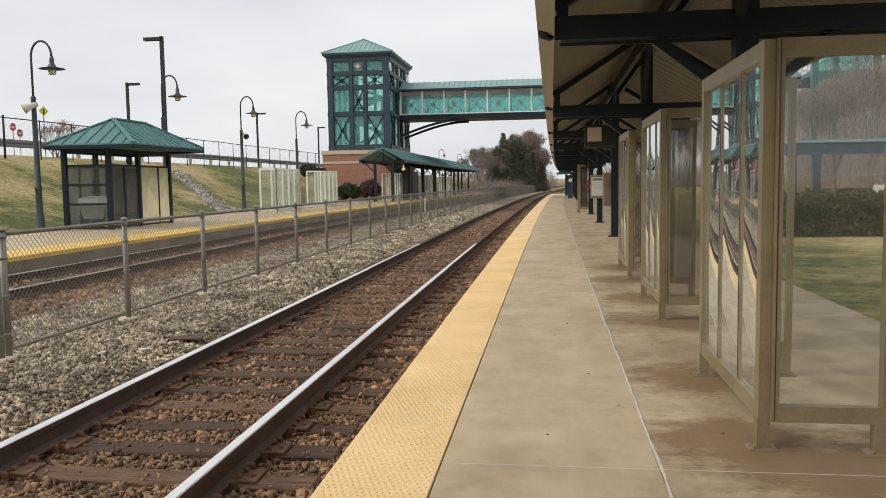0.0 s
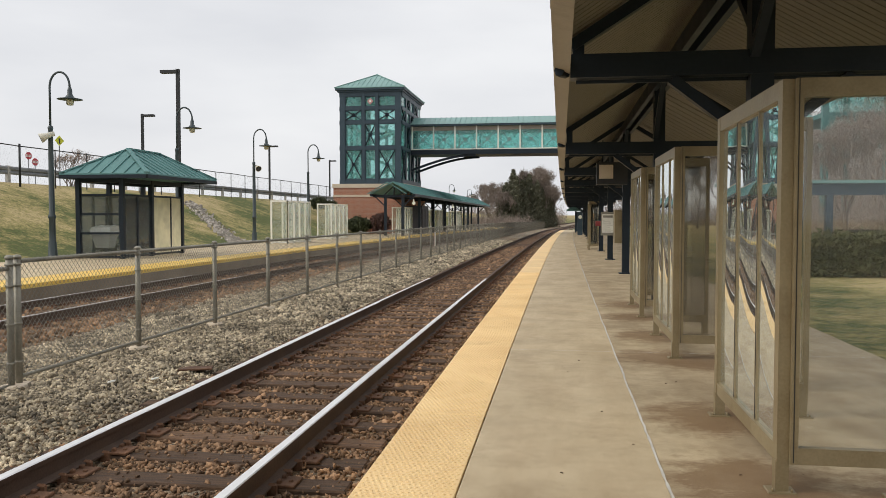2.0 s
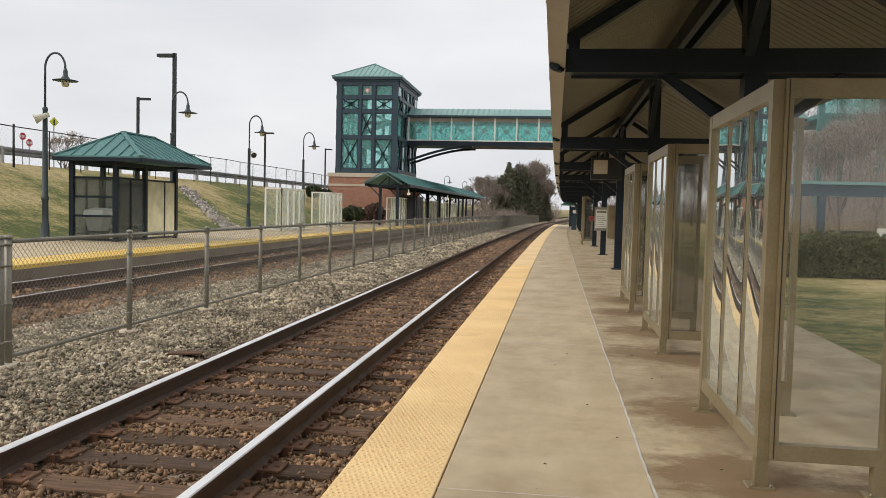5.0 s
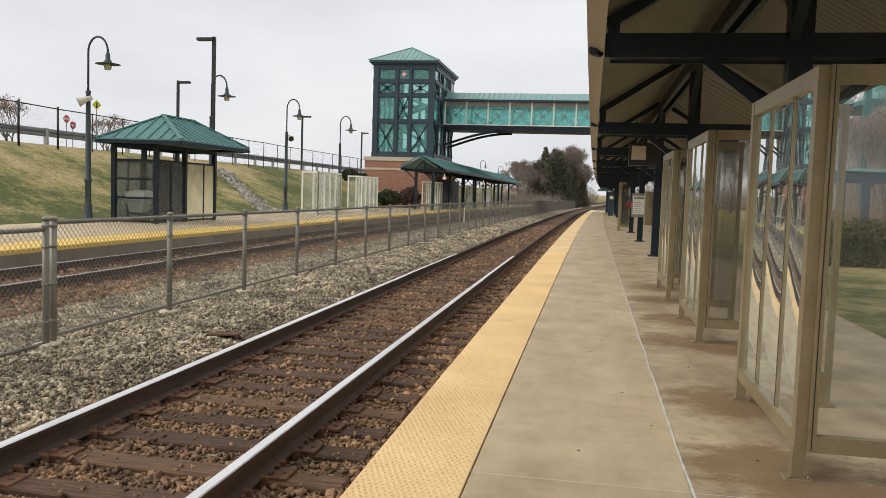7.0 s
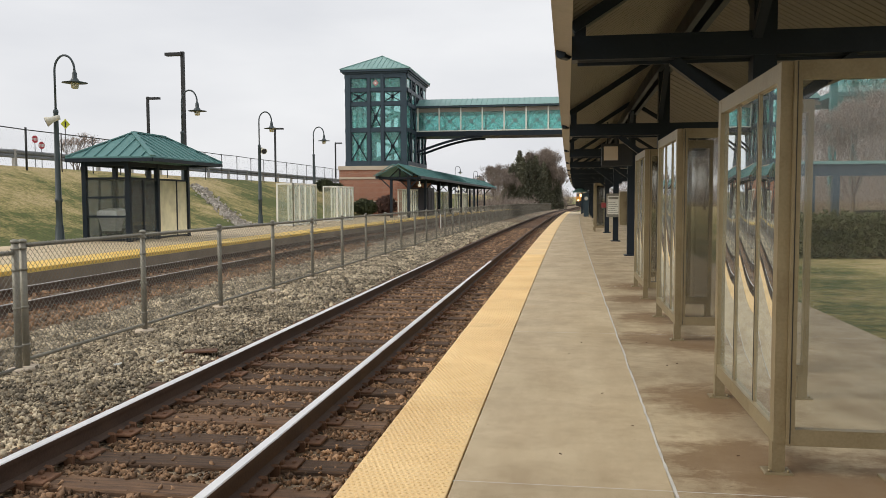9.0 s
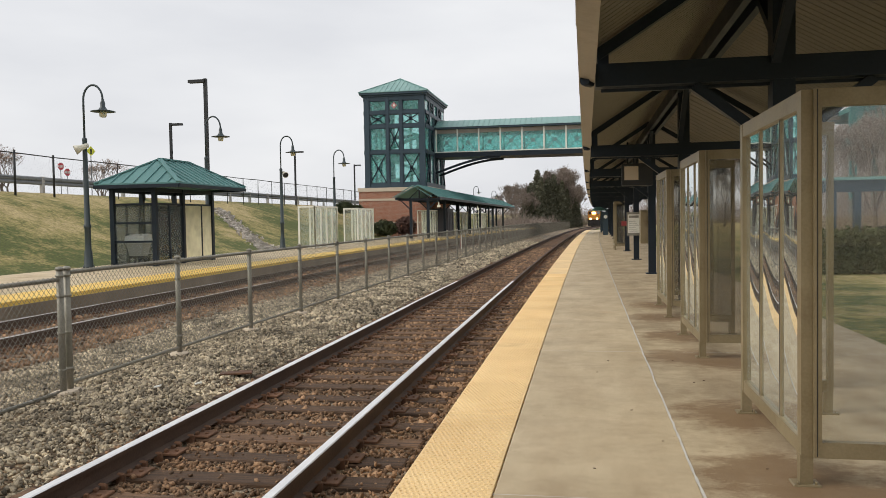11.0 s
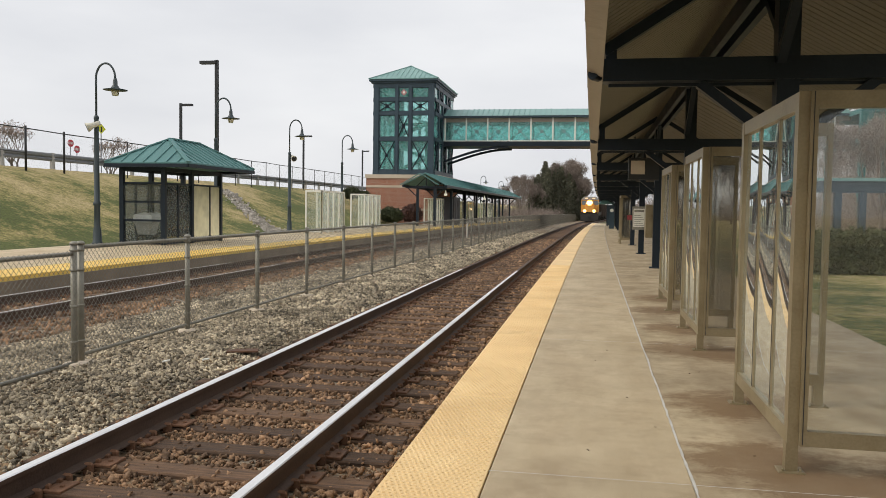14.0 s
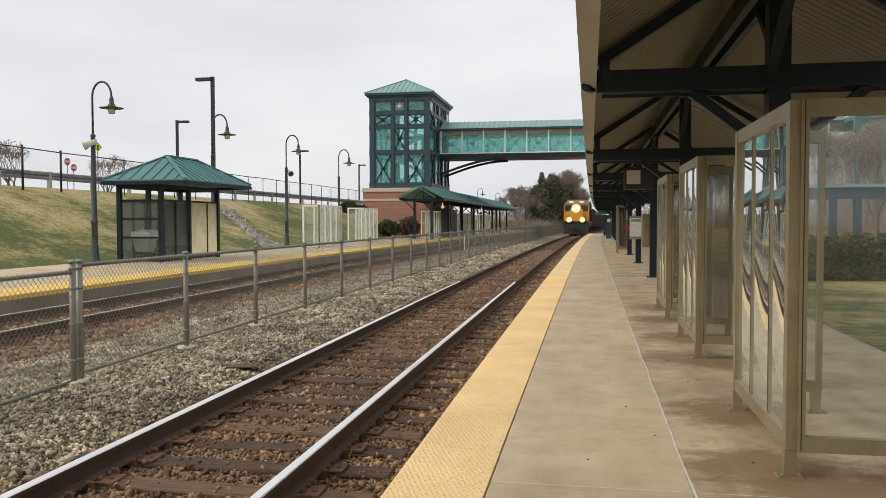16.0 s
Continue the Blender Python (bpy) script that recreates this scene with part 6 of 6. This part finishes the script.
def riprap():
    """A gully of pale stones running down the bank."""
    rng = np.random.default_rng(3)
    bm = bmesh.new()
    for _ in range(520):
        f = rng.random()
        x, y = -25.0 + 7.6 * f + rng.normal(0, 0.22), 51.5 - 9.0 * f + rng.normal(0, 0.36 + 0.2 * f)
        s = rng.uniform(0.07, 0.21)
        z = ground_z(x + bend(y), y) - drop(y)
        m = Matrix.Translation((x + bend(y), y, z + 0.03)) @ Euler(rng.uniform(0, 6, 3)).to_matrix().to_4x4() @ Matrix.Diagonal((s, s * rng.uniform(0.6, 1), s * 0.6, 1))
        hexa(bm, [m @ (Vector(p) * 0.6) for p in ((-1, -0.8, -1), (0.9, -1, -1), (1, 0.9, -0.9), (-0.9, 1, -1), (-0.7, -0.7, 0.8), (0.8, -0.6, 1), (0.6, 0.8, 0.7), (-0.8, 0.6, 1))])
    mesh_thing("riprap", bm, surface("pale_rubble", (0.30, 0.27, 0.23), (0.48, 0.44, 0.39), 0.85, bump=0.3, island=0.35), "pale rubble stones in a gully on the bank", "stones", kind="stuff")


riprap()

# ---- beside the near platform ----
def beyond_platform():
    # clipped hedge across the lawn
    def hedge(r):
        return np.array((r.uniform(5.2, 13.0), r.uniform(22.0, 23.4), r.uniform(0.0, 1.0) + 0.08 * math.sin(r.uniform(0, 9))))
    ob = new("hedge", clump_mesh("hedge", 5200, hedge, 0.05, SHRUB, 21))
    tagged(ob, "dark clipped hedge across the lawn", "hedge")
    # blue steel frame of a bus shelter behind the hedge
    pg = thing("bus_shelter", (0, 0, 0), "blue-grey steel bus shelter frame behind the hedge", "shelter")
    bm = bmesh.new()
    box(bm, 5.0, 13.0, 24.0, 24.2, 2.12, 2.45)
    part("front_beam", bm, BLUE, pg)
    bm = bmesh.new()
    box(bm, 4.8, 13.2, 23.9, 26.4, 2.45, 2.53)
    part("roof", bm, TEALROOF, pg, "pale green metal roof")
    for x in (5.3, 6.85, 7.5, 9.6, 11.7):
        bm = bmesh.new()
        box(bm, x - 0.09, x + 0.09, 24.0, 24.18, -0.1, 2.12)
        part("post", bm, BLUE, pg)
    # dark sign with pale letters
    sg = thing("sign", (8.35, 23.75, 0.0), "dark sign board with pale capital letters behind the hedge", "sign")
    bm = bmesh.new()
    box(bm, -0.42, 0.42, 0.0, 0.05, 0.55, 1.16)
    for x in (-0.3, 0.3):
        box(bm, x - 0.03, x + 0.03, 0.0, 0.05, -0.1, 0.55)
    part("board", bm, BLACK, sg)
    cu = bpy.data.curves.new("letters", "FONT")
    cu.body, cu.size, cu.extrude, cu.align_x = "FAL", 0.42, 0.004, "CENTER"
    tmp = bpy.data.objects.new("letters", cu)
    scene.collection.objects.link(tmp)
    me = bpy.data.meshes.new_from_object(tmp.evaluated_get(bpy.context.evaluated_depsgraph_get()))
    bpy.data.objects.remove(tmp)
    me.materials.clear()
    me.materials.append(WHITEFRAME)
    lt = part("letters", me, None, sg, "pale capital letters")
    lt.matrix_basis = pose(0.0, -0.008, 0.72, 90, 0, 0)
    pn = bmesh.new()
    box(pn, -0.42, 0.42, 0.0, 0.04, 0.35, 1.25)
    for x in (-0.38, 0.38):
        box(pn, x - 0.03, x + 0.03, 0.0, 0.04, -0.1, 0.35)
    mesh_thing("panel", pn, WHITEFRAME, "plain white board standing behind the hedge", "board", at=(9.35, 23.8, 0.0))


beyond_platform()


def platform_fittings():
    # hanging monitor
    mn = thing("hanging_display", (1.1, 18.0, 2.2), "dark hanging passenger display with a pale notice", "display")
    bm = bmesh.new()
    box(bm, -0.33, 0.33, -0.12, 0.12, 0.02, 0.5)
    part("case", bm, BLACK, mn)
    bm = bmesh.new()
    box(bm, -0.28, 0.02, -0.128, -0.12, 0.14, 0.44)
    part("notice", bm, STONEBAND, mn, "pale square notice")
    bm = bmesh.new()
    for x in (-0.2, 0.2):
        tube(bm, [(x, 0, 0.5), (x, 0, 0.98)], 0.015, 6)
    part("hanger", bm, NAVY, mn)
    # notice cabinet on a post, a tan case and a small red box
    nc = thing("notice_cabinet", (1.66, 29.05, 0.0), "grey framed timetable cabinet fixed to a canopy post", "notice board")
    bm = bmesh.new()
    box(bm, -0.24, 0.24, -0.06, 0.06, 0.85, 1.68)
    part("case", bm, GALV, nc)
    bm = bmesh.new()
    box(bm, -0.2, 0.2, -0.066, -0.06, 0.95, 1.6)
    part("timetable", bm, WHITEFRAME, nc, "white printed timetable")
    bm = bmesh.new()
    for i in range(6):
        box(bm, -0.17, 0.17 - 0.05 * (i % 3), -0.069, -0.066, 1.0 + i * 0.07, 1.015 + i * 0.07)
    box(bm, -0.17, 0.17, -0.069, -0.066, 1.48, 1.56)
    part("print", bm, GALV, nc, "rows of grey print bars")
    tc = thing("telephone_case", (1.55, 22.35, 0.0), "tan metal equipment case fixed to a canopy post", "case")
    bm = bmesh.new()
    box(bm, -0.11, 0.11, -0.3, 0.25, 0.8, 1.7, ch=0.02)
    part("case", bm, BRONZE, tc)
    rb = thing("alarm_box", (1.66, 36.3, 0.0), "small red alarm box on a canopy post", "alarm box")
    bm = bmesh.new()
    box(bm, -0.11, 0.11, -0.07, 0.07, 1.1, 1.32, ch=0.015)
    part("case", bm, surface("dull_red_paint", (0.22, 0.03, 0.035), (0.30, 0.05, 0.05), 0.5), rb)
    pl = thing("post_plate", (1.75, 21.82, 1.38), "small pale number plate on a navy post", "sign")
    bm = bmesh.new()
    box(bm, -0.05, 0.05, -0.004, 0.012, 0.0, 0.12)
    part("plate", bm, WHITEFRAME, pl)
    # emblem post at the far end of the platform
    ep = thing("emblem_post", along(1.2, 72.0), "blue station post with a round white emblem plate", "post")
    bm = bmesh.new()
    box(bm, -0.22, 0.22, -0.12, 0.12, 0.0, 2.0)
    part("body", bm, BLUE, ep)
    bm = bmesh.new()
    tube(bm, [(0, -0.125, 1.6), (0, -0.135, 1.6)], 0.16, 14)
    part("emblem", bm, WHITEFRAME, ep)
    # debris on the slabs
    rng = random.Random(2)
    for i in range(9):
        bm = bmesh.new()
        a = rng.uniform(0, 6.28)
        bar(bm, (0, 0, 0.004), (0.016 * math.cos(a), 0.016 * math.sin(a), 0.006), 0.007, 0.004)
        ob = mesh_thing("leaf_scrap", bm, TIE, "small dark scrap of leaf litter on the platform", "leaf", "leaf scraps", at=(rng.uniform(-0.4, 1.1), rng.uniform(4.5, 10), 0.002))


platform_fittings()


def far_end_kiosk():
    ks = thing("platform_kiosk", (0.72, 86.0, -drop(86)), "small kiosk with a green hipped roof at the platform end", "kiosk")
    R = (0.0, 1.65, 0.0, 3.0, 2.36, 2.85, 0.8)
    bm = bmesh.new()
    hip_roof(bm, *R)
    part("roof", bm, TEALROOF, ks, "pale green metal roof")
    bm = bmesh.new()
    hip_seams(bm, *R, 0.4)
    part("roof_seam", bm, TEALROOF, ks)
    for x in (0.95, 1.55):
        for y in (0.3, 2.7):
            bm = bmesh.new()
            box(bm, x - 0.06, x + 0.06, y - 0.06, y + 0.06, 0.0, 2.32)
            part("post", bm, BLUE, ks)
    bm = bmesh.new()
    box(bm, 1.0, 1.5, 0.28, 2.72, 0.1, 2.2)
    part("wall", bm, BLUE, ks)


far_end_kiosk()


def litter():
    for x, y, lab in ((-4.7, 7.75, "white"), (-4.35, 8.0, "white")):
        bm = bmesh.new()
        bar(bm, (0, 0, 0.02), (0.07, 0.03, 0.035), 0.05, 0.012)
        mesh_thing("paper_scrap", bm, WHITEFRAME, "crumpled white paper scrap on the ballast", "litter", at=(x, y, bed_z(x) + 0.01))
    bm = bmesh.new()
    box(bm, -0.19, 0.19, -0.09, 0.09, 0.0, 0.02, ch=0.006)
    mesh_thing("loose_tie_plate", bm, PLATE, "rusty tie plate lying loose on the ballast", "tie plate", at=(-4.2, 8.75, bed_z(-4.2) + 0.035), turn=20)


litter()

# ---- the approaching freight train ----
# yellow paint, shifted to bright orange to imitate headlight glow on the face
YELLOW = surface("locomotive_yellow_with_glow", (0.58, 0.26, 0.035), (0.70, 0.34, 0.055), 0.5, fine=25, coarse=1.2, bump=0.03, stain=(0.25, 0.15, 0.05), stain_at=0.68)
LOCO_BLUE = surface("locomotive_dark_blue", (0.02, 0.03, 0.06), (0.035, 0.05, 0.09), 0.45, bump=0.03)
LOCO_GREY = surface("locomotive_grey", (0.20, 0.19, 0.17), (0.28, 0.27, 0.24), 0.6, bump=0.03)
UNDER = surface("running_gear_grime", (0.014, 0.012, 0.011), (0.035, 0.03, 0.026), 0.85, bump=0.2)
HOPPER = surface("hopper_car_brown", (0.05, 0.035, 0.03), (0.10, 0.07, 0.055), 0.8, bump=0.1)
HEADLIGHT = glow("headlight", (1.0, 0.80, 0.45), 9)
# emissive amber for added discs that imitate the bloom around the lamps
HALO = glow("lamp_halo", (1.0, 0.46, 0.12), 1.5)
DITCH = glow("ditch_light", (1.0, 0.76, 0.42), 6)
NUMBER = glow("number_board", (1.0, 0.72, 0.45), 0.35)
SMOKED = glass("smoked_pane", (0.08, 0.09, 0.1), 0.05, haze=0.12, milk=(0.5, 0.4, 0.28), coat=5.0)


def wheelset(parent, y, r=0.5):
    bm = bmesh.new()
    for s in (-0.7525, 0.7525):
        tube(bm, [(s - 0.07, 0, 0), (s + 0.07, 0, 0)], r, 18)
        tube(bm, [(s + (0.07 if s < 0 else -0.09), 0, 0), (s + (0.09 if s < 0 else -0.07), 0, 0)], r + 0.02, 18)
    tube(bm, [(-0.8, 0, 0), (0.8, 0, 0)], 0.09, 8)
    w = part("wheelset", bm, UNDER, parent)
    w.matrix_basis = Matrix.Translation((0, y, r))
    return w


def locomotive():
    """Front faces -y; the origin is at rail level in the middle."""
    lo = thing("locomotive", (0, 0, 0), "yellow-nosed dark blue freight locomotive with lit headlights", "locomotive")
    L = 11.0
    bm = bmesh.new()
    box(bm, -1.55, 1.55, -L + 0.9, L - 0.5, 1.15, 1.75)
    part("frame", bm, UNDER, lo)
    bm = bmesh.new()
    hexa(bm, [(-1.45, -L, 0.18), (1.45, -L, 0.18), (1.45, -L + 0.9, 0.18), (-1.45, -L + 0.9, 0.18), (-1.5, -L + 0.35, 1.45), (1.5, -L + 0.35, 1.45), (1.5, -L + 0.9, 1.45), (-1.5, -L + 0.9, 1.45)])
    part("snow_plough", bm, UNDER, lo, "black snow plough")
    bm = bmesh.new()
    hexa(bm, [(-0.85, -L + 1.2, 1.75), (0.85, -L + 1.2, 1.75), (0.85, -L + 3.0, 1.75), (-0.85, -L + 3.0, 1.75), (-0.75, -L + 1.45, 3.15), (0.75, -L + 1.45, 3.15), (0.8, -L + 3.0, 3.3), (-0.8, -L + 3.0, 3.3)])
    part("nose", bm, YELLOW, lo, "yellow short hood")
    bm = bmesh.new()
    hexa(bm, [(-1.55, -L + 2.7, 1.75), (1.55, -L + 2.7, 1.75), (1.55, -L + 5.6, 1.75), (-1.55, -L + 5.6, 1.75), (-1.55, -L + 2.95, 3.95), (1.55, -L + 2.95, 3.95), (1.55, -L + 5.6, 3.95), (-1.55, -L + 5.6, 3.95)])
    cab = part("cab", bm, YELLOW, lo, "yellow cab")
    bm = bmesh.new()
    hexa(bm, [(-1.6, -L + 2.8, 3.95), (1.6, -L + 2.8, 3.95), (1.6, -L + 5.7, 3.95), (-1.6, -L + 5.7, 3.95), (-1.05, -L + 2.95, 4.5), (1.05, -L + 2.95, 4.5), (1.05, -L + 5.7, 4.55), (-1.05, -L + 5.7, 4.55)])
    part("cab_roof", bm, LOCO_GREY, cab)
    for s in (-1, 1):
        bm = bmesh.new()
        x = s * 1.02
        hexa(bm, [(x - 0.42, -L + 2.82, 3.05), (x + 0.42, -L + 2.82, 3.05), (x + 0.42, -L + 2.86, 3.05), (x - 0.42, -L + 2.86, 3.05),
                  (x - 0.42, -L + 2.90, 3.78), (x + 0.42, -L + 2.90, 3.78), (x + 0.42, -L + 2.94, 3.78), (x - 0.42, -L + 2.94, 3.78)])
        part("windscreen_pane", bm, SMOKED, cab, "dark cab windscreen")
        bm = bmesh.new()
        box(bm, s * 0.65 - 0.26, s * 0.65 + 0.26, -L + 2.80, -L + 2.9, 4.12, 4.32)
        part("number_board", bm, NUMBER, cab, "lit number board")
        bm = bmesh.new()
        tube(bm, [(s * 0.82, -L + 0.62, 1.95), (s * 0.82, -L + 0.9, 1.95)], 0.24, 14)
        bar(bm, (s * 0.82, -L + 0.85, 1.4), (s * 0.82, -L + 0.85, 1.95), 0.12, 0.12, up=(0, 1, 0))
        housing = part("ditch_light_housing", bm, UNDER, lo)
        bm = bmesh.new()
        tube(bm, [(s * 0.82, -L + 0.60, 1.95), (s * 0.82, -L + 0.63, 1.95)], 0.2, 14)
        part("ditch_light", bm, DITCH, housing, "lit amber-white ditch light")
        # added glowing disc: the ditch light's bloom, not a part of it
        bm = bmesh.new()
        tube(bm, [(s * 0.82, -L + 0.62, 1.95), (s * 0.82, -L + 0.64, 1.95)], 0.34, 14)
        part("halo_disc", bm, HALO, housing, "glowing amber disc imitating the ditch light's halo")
        bm = bmesh.new()
        tube(bm, [(s * 1.45, -L + 0.6, 1.5), (s * 1.45, -L + 0.6, 2.7), (s * 0.5, -L + 0.6, 2.7)], 0.025, 6)
        tube(bm, [(s * 1.5, -L + 2.6, 2.75), (s * 1.5, -L + 0.6, 2.75)], 0.02, 6)
        part("handrail", bm, YELLOW, lo)
        bm = bmesh.new()
        for k in range(4):
            box(bm, s * 1.2 - 0.3, s * 1.2 + 0.3, -L + 0.75, -L + 0.98, 0.35 + k * 0.32, 0.39 + k * 0.32)
        part("step", bm, UNDER, lo)
    bm = bmesh.new()
    box(bm, -0.36, 0.36, -L + 1.28, -L + 1.5, 3.18, 3.58, ch=0.04)
    hh = part("headlight_housing", bm, LOCO_BLUE, lo)
    # lamp discs drawn oversize to imitate their glare
    for s in (-0.17, 0.17):
        bm = bmesh.new()
        tube(bm, [(s, -L + 1.25, 3.38), (s, -L + 1.27, 3.38)], 0.27, 16)
        part("headlight", bm, HEADLIGHT, hh, "lit warm headlight")
    # added glowing disc for the headlight's bloom
    bm = bmesh.new()
    tube(bm, [(0, -L + 1.26, 3.38), (0, -L + 1.3, 3.38)], 0.55, 20)
    part("halo_disc", bm, HALO, hh, "glowing amber disc imitating the headlight's halo")
    bm = bmesh.new()
    box(bm, -0.14, 0.14, -L - 0.35, -L + 0.4, 0.75, 1.05, ch=0.03)
    part("coupler", bm, UNDER, lo)
    bm = bmesh.new()
    box(bm, -1.0, 1.0, -L + 5.6, L - 0.9, 1.75, 4.2, ch=0.2)
    for k in range(9):
        for s in (-1, 1):
            box(bm, s * 1.01 - 0.012, s * 1.01 + 0.012, -4.9 + k * 1.5, -3.6 + k * 1.5, 2.0, 3.7)
    part("hood", bm, LOCO_BLUE, lo, "dark blue engine hood")
    bm = bmesh.new()
    box(bm, -1.55, 1.55, L - 4.4, L - 1.6, 3.4, 4.45, ch=0.15)
    part("radiator", bm, LOCO_BLUE, lo)
    bm = bmesh.new()
    hexa(bm, [(-1.2, -3, 0.35), (1.2, -3, 0.35), (1.2, 3, 0.35), (-1.2, 3, 0.35), (-1.5, -3.2, 1.15), (1.5, -3.2, 1.15), (1.5, 3.2, 1.15), (-1.5, 3.2, 1.15)])
    part("fuel_tank", bm, UNDER, lo)
    for c in (-6.6, 6.6):
        bm = bmesh.new()
        for s in (-1.05, 1.05):
            box(bm, s - 0.12, s + 0.12, c - 2.4, c + 2.4, 0.45, 0.85)
        box(bm, -1.0, 1.0, c - 0.4, c + 0.4, 0.5, 1.15)
        truck = part("truck", bm, UNDER, lo)
        for k in (-1.9, 0, 1.9):
            wheelset(truck, c + k)
    return lo


def hopper_car():
    hc = thing("hopper_car", (0, 0, 0), "dark brown coal hopper car in the freight train", "freight car", "freight cars")
    bm = bmesh.new()
    hexa(bm, [(-1.5, -5.2, 1.0), (1.5, -5.2, 1.0), (1.5, 5.2, 1.0), (-1.5, 5.2, 1.0), (-1.55, -7.2, 3.75), (1.55, -7.2, 3.75), (1.55, 7.2, 3.75), (-1.55, 7.2, 3.75)])
    part("body", bm, HOPPER, hc)
    for s in (-1, 1):
        for k in range(9):
            y = -6 + 1.5 * k
            bm = bmesh.new()
            lowz = 1.0 + max(0, abs(y) - 5.2) * 1.37
            box(bm, s * 1.56 - 0.05, s * 1.56 + 0.05, y - 0.06, y + 0.06, lowz, 3.75)
            part("side_rib", bm, HOPPER, hc)
    bm = bmesh.new()
    box(bm, -1.4, 1.4, -7.3, 7.3, 0.9, 1.15)
    part("underframe", bm, UNDER, hc)
    for c in (-5.6, 5.6):
        bm = bmesh.new()
        for s in (-1.0, 1.0):
            box(bm, s - 0.1, s + 0.1, c - 1.25, c + 1.25, 0.4, 0.7)
        box(bm, -1.0, 1.0, c - 0.25, c + 0.25, 0.45, 0.9)
        truck = part("truck", bm, UNDER, hc)
        for k in (-0.9, 0.9):
            wheelset(truck, c + k, 0.42)
    return hc


def arriving(offset):
    """Rows of the vehicle whose middle runs offset metres behind the train's front."""
    rows = []
    for i in range(0, 17):
        y = 101.5 + 21.2 * (16 - i) + offset
        rows.append((float(i), Matrix.Translation(along(TRACKS[0], y, RAIL_Z)) @ pose(0, 0, 0, 0, 0, heading(y))))
    return rows


def motions():
    lead = locomotive()
    first = hopper_car()
    cars = [first] + [copy_thing(first, Matrix()) for _ in range(7)]
    walk(lead, arriving(11.0))
    for k, car in enumerate(cars):
        walk(car, arriving(22.8 + 7.5 + 15.4 * k))


motions()
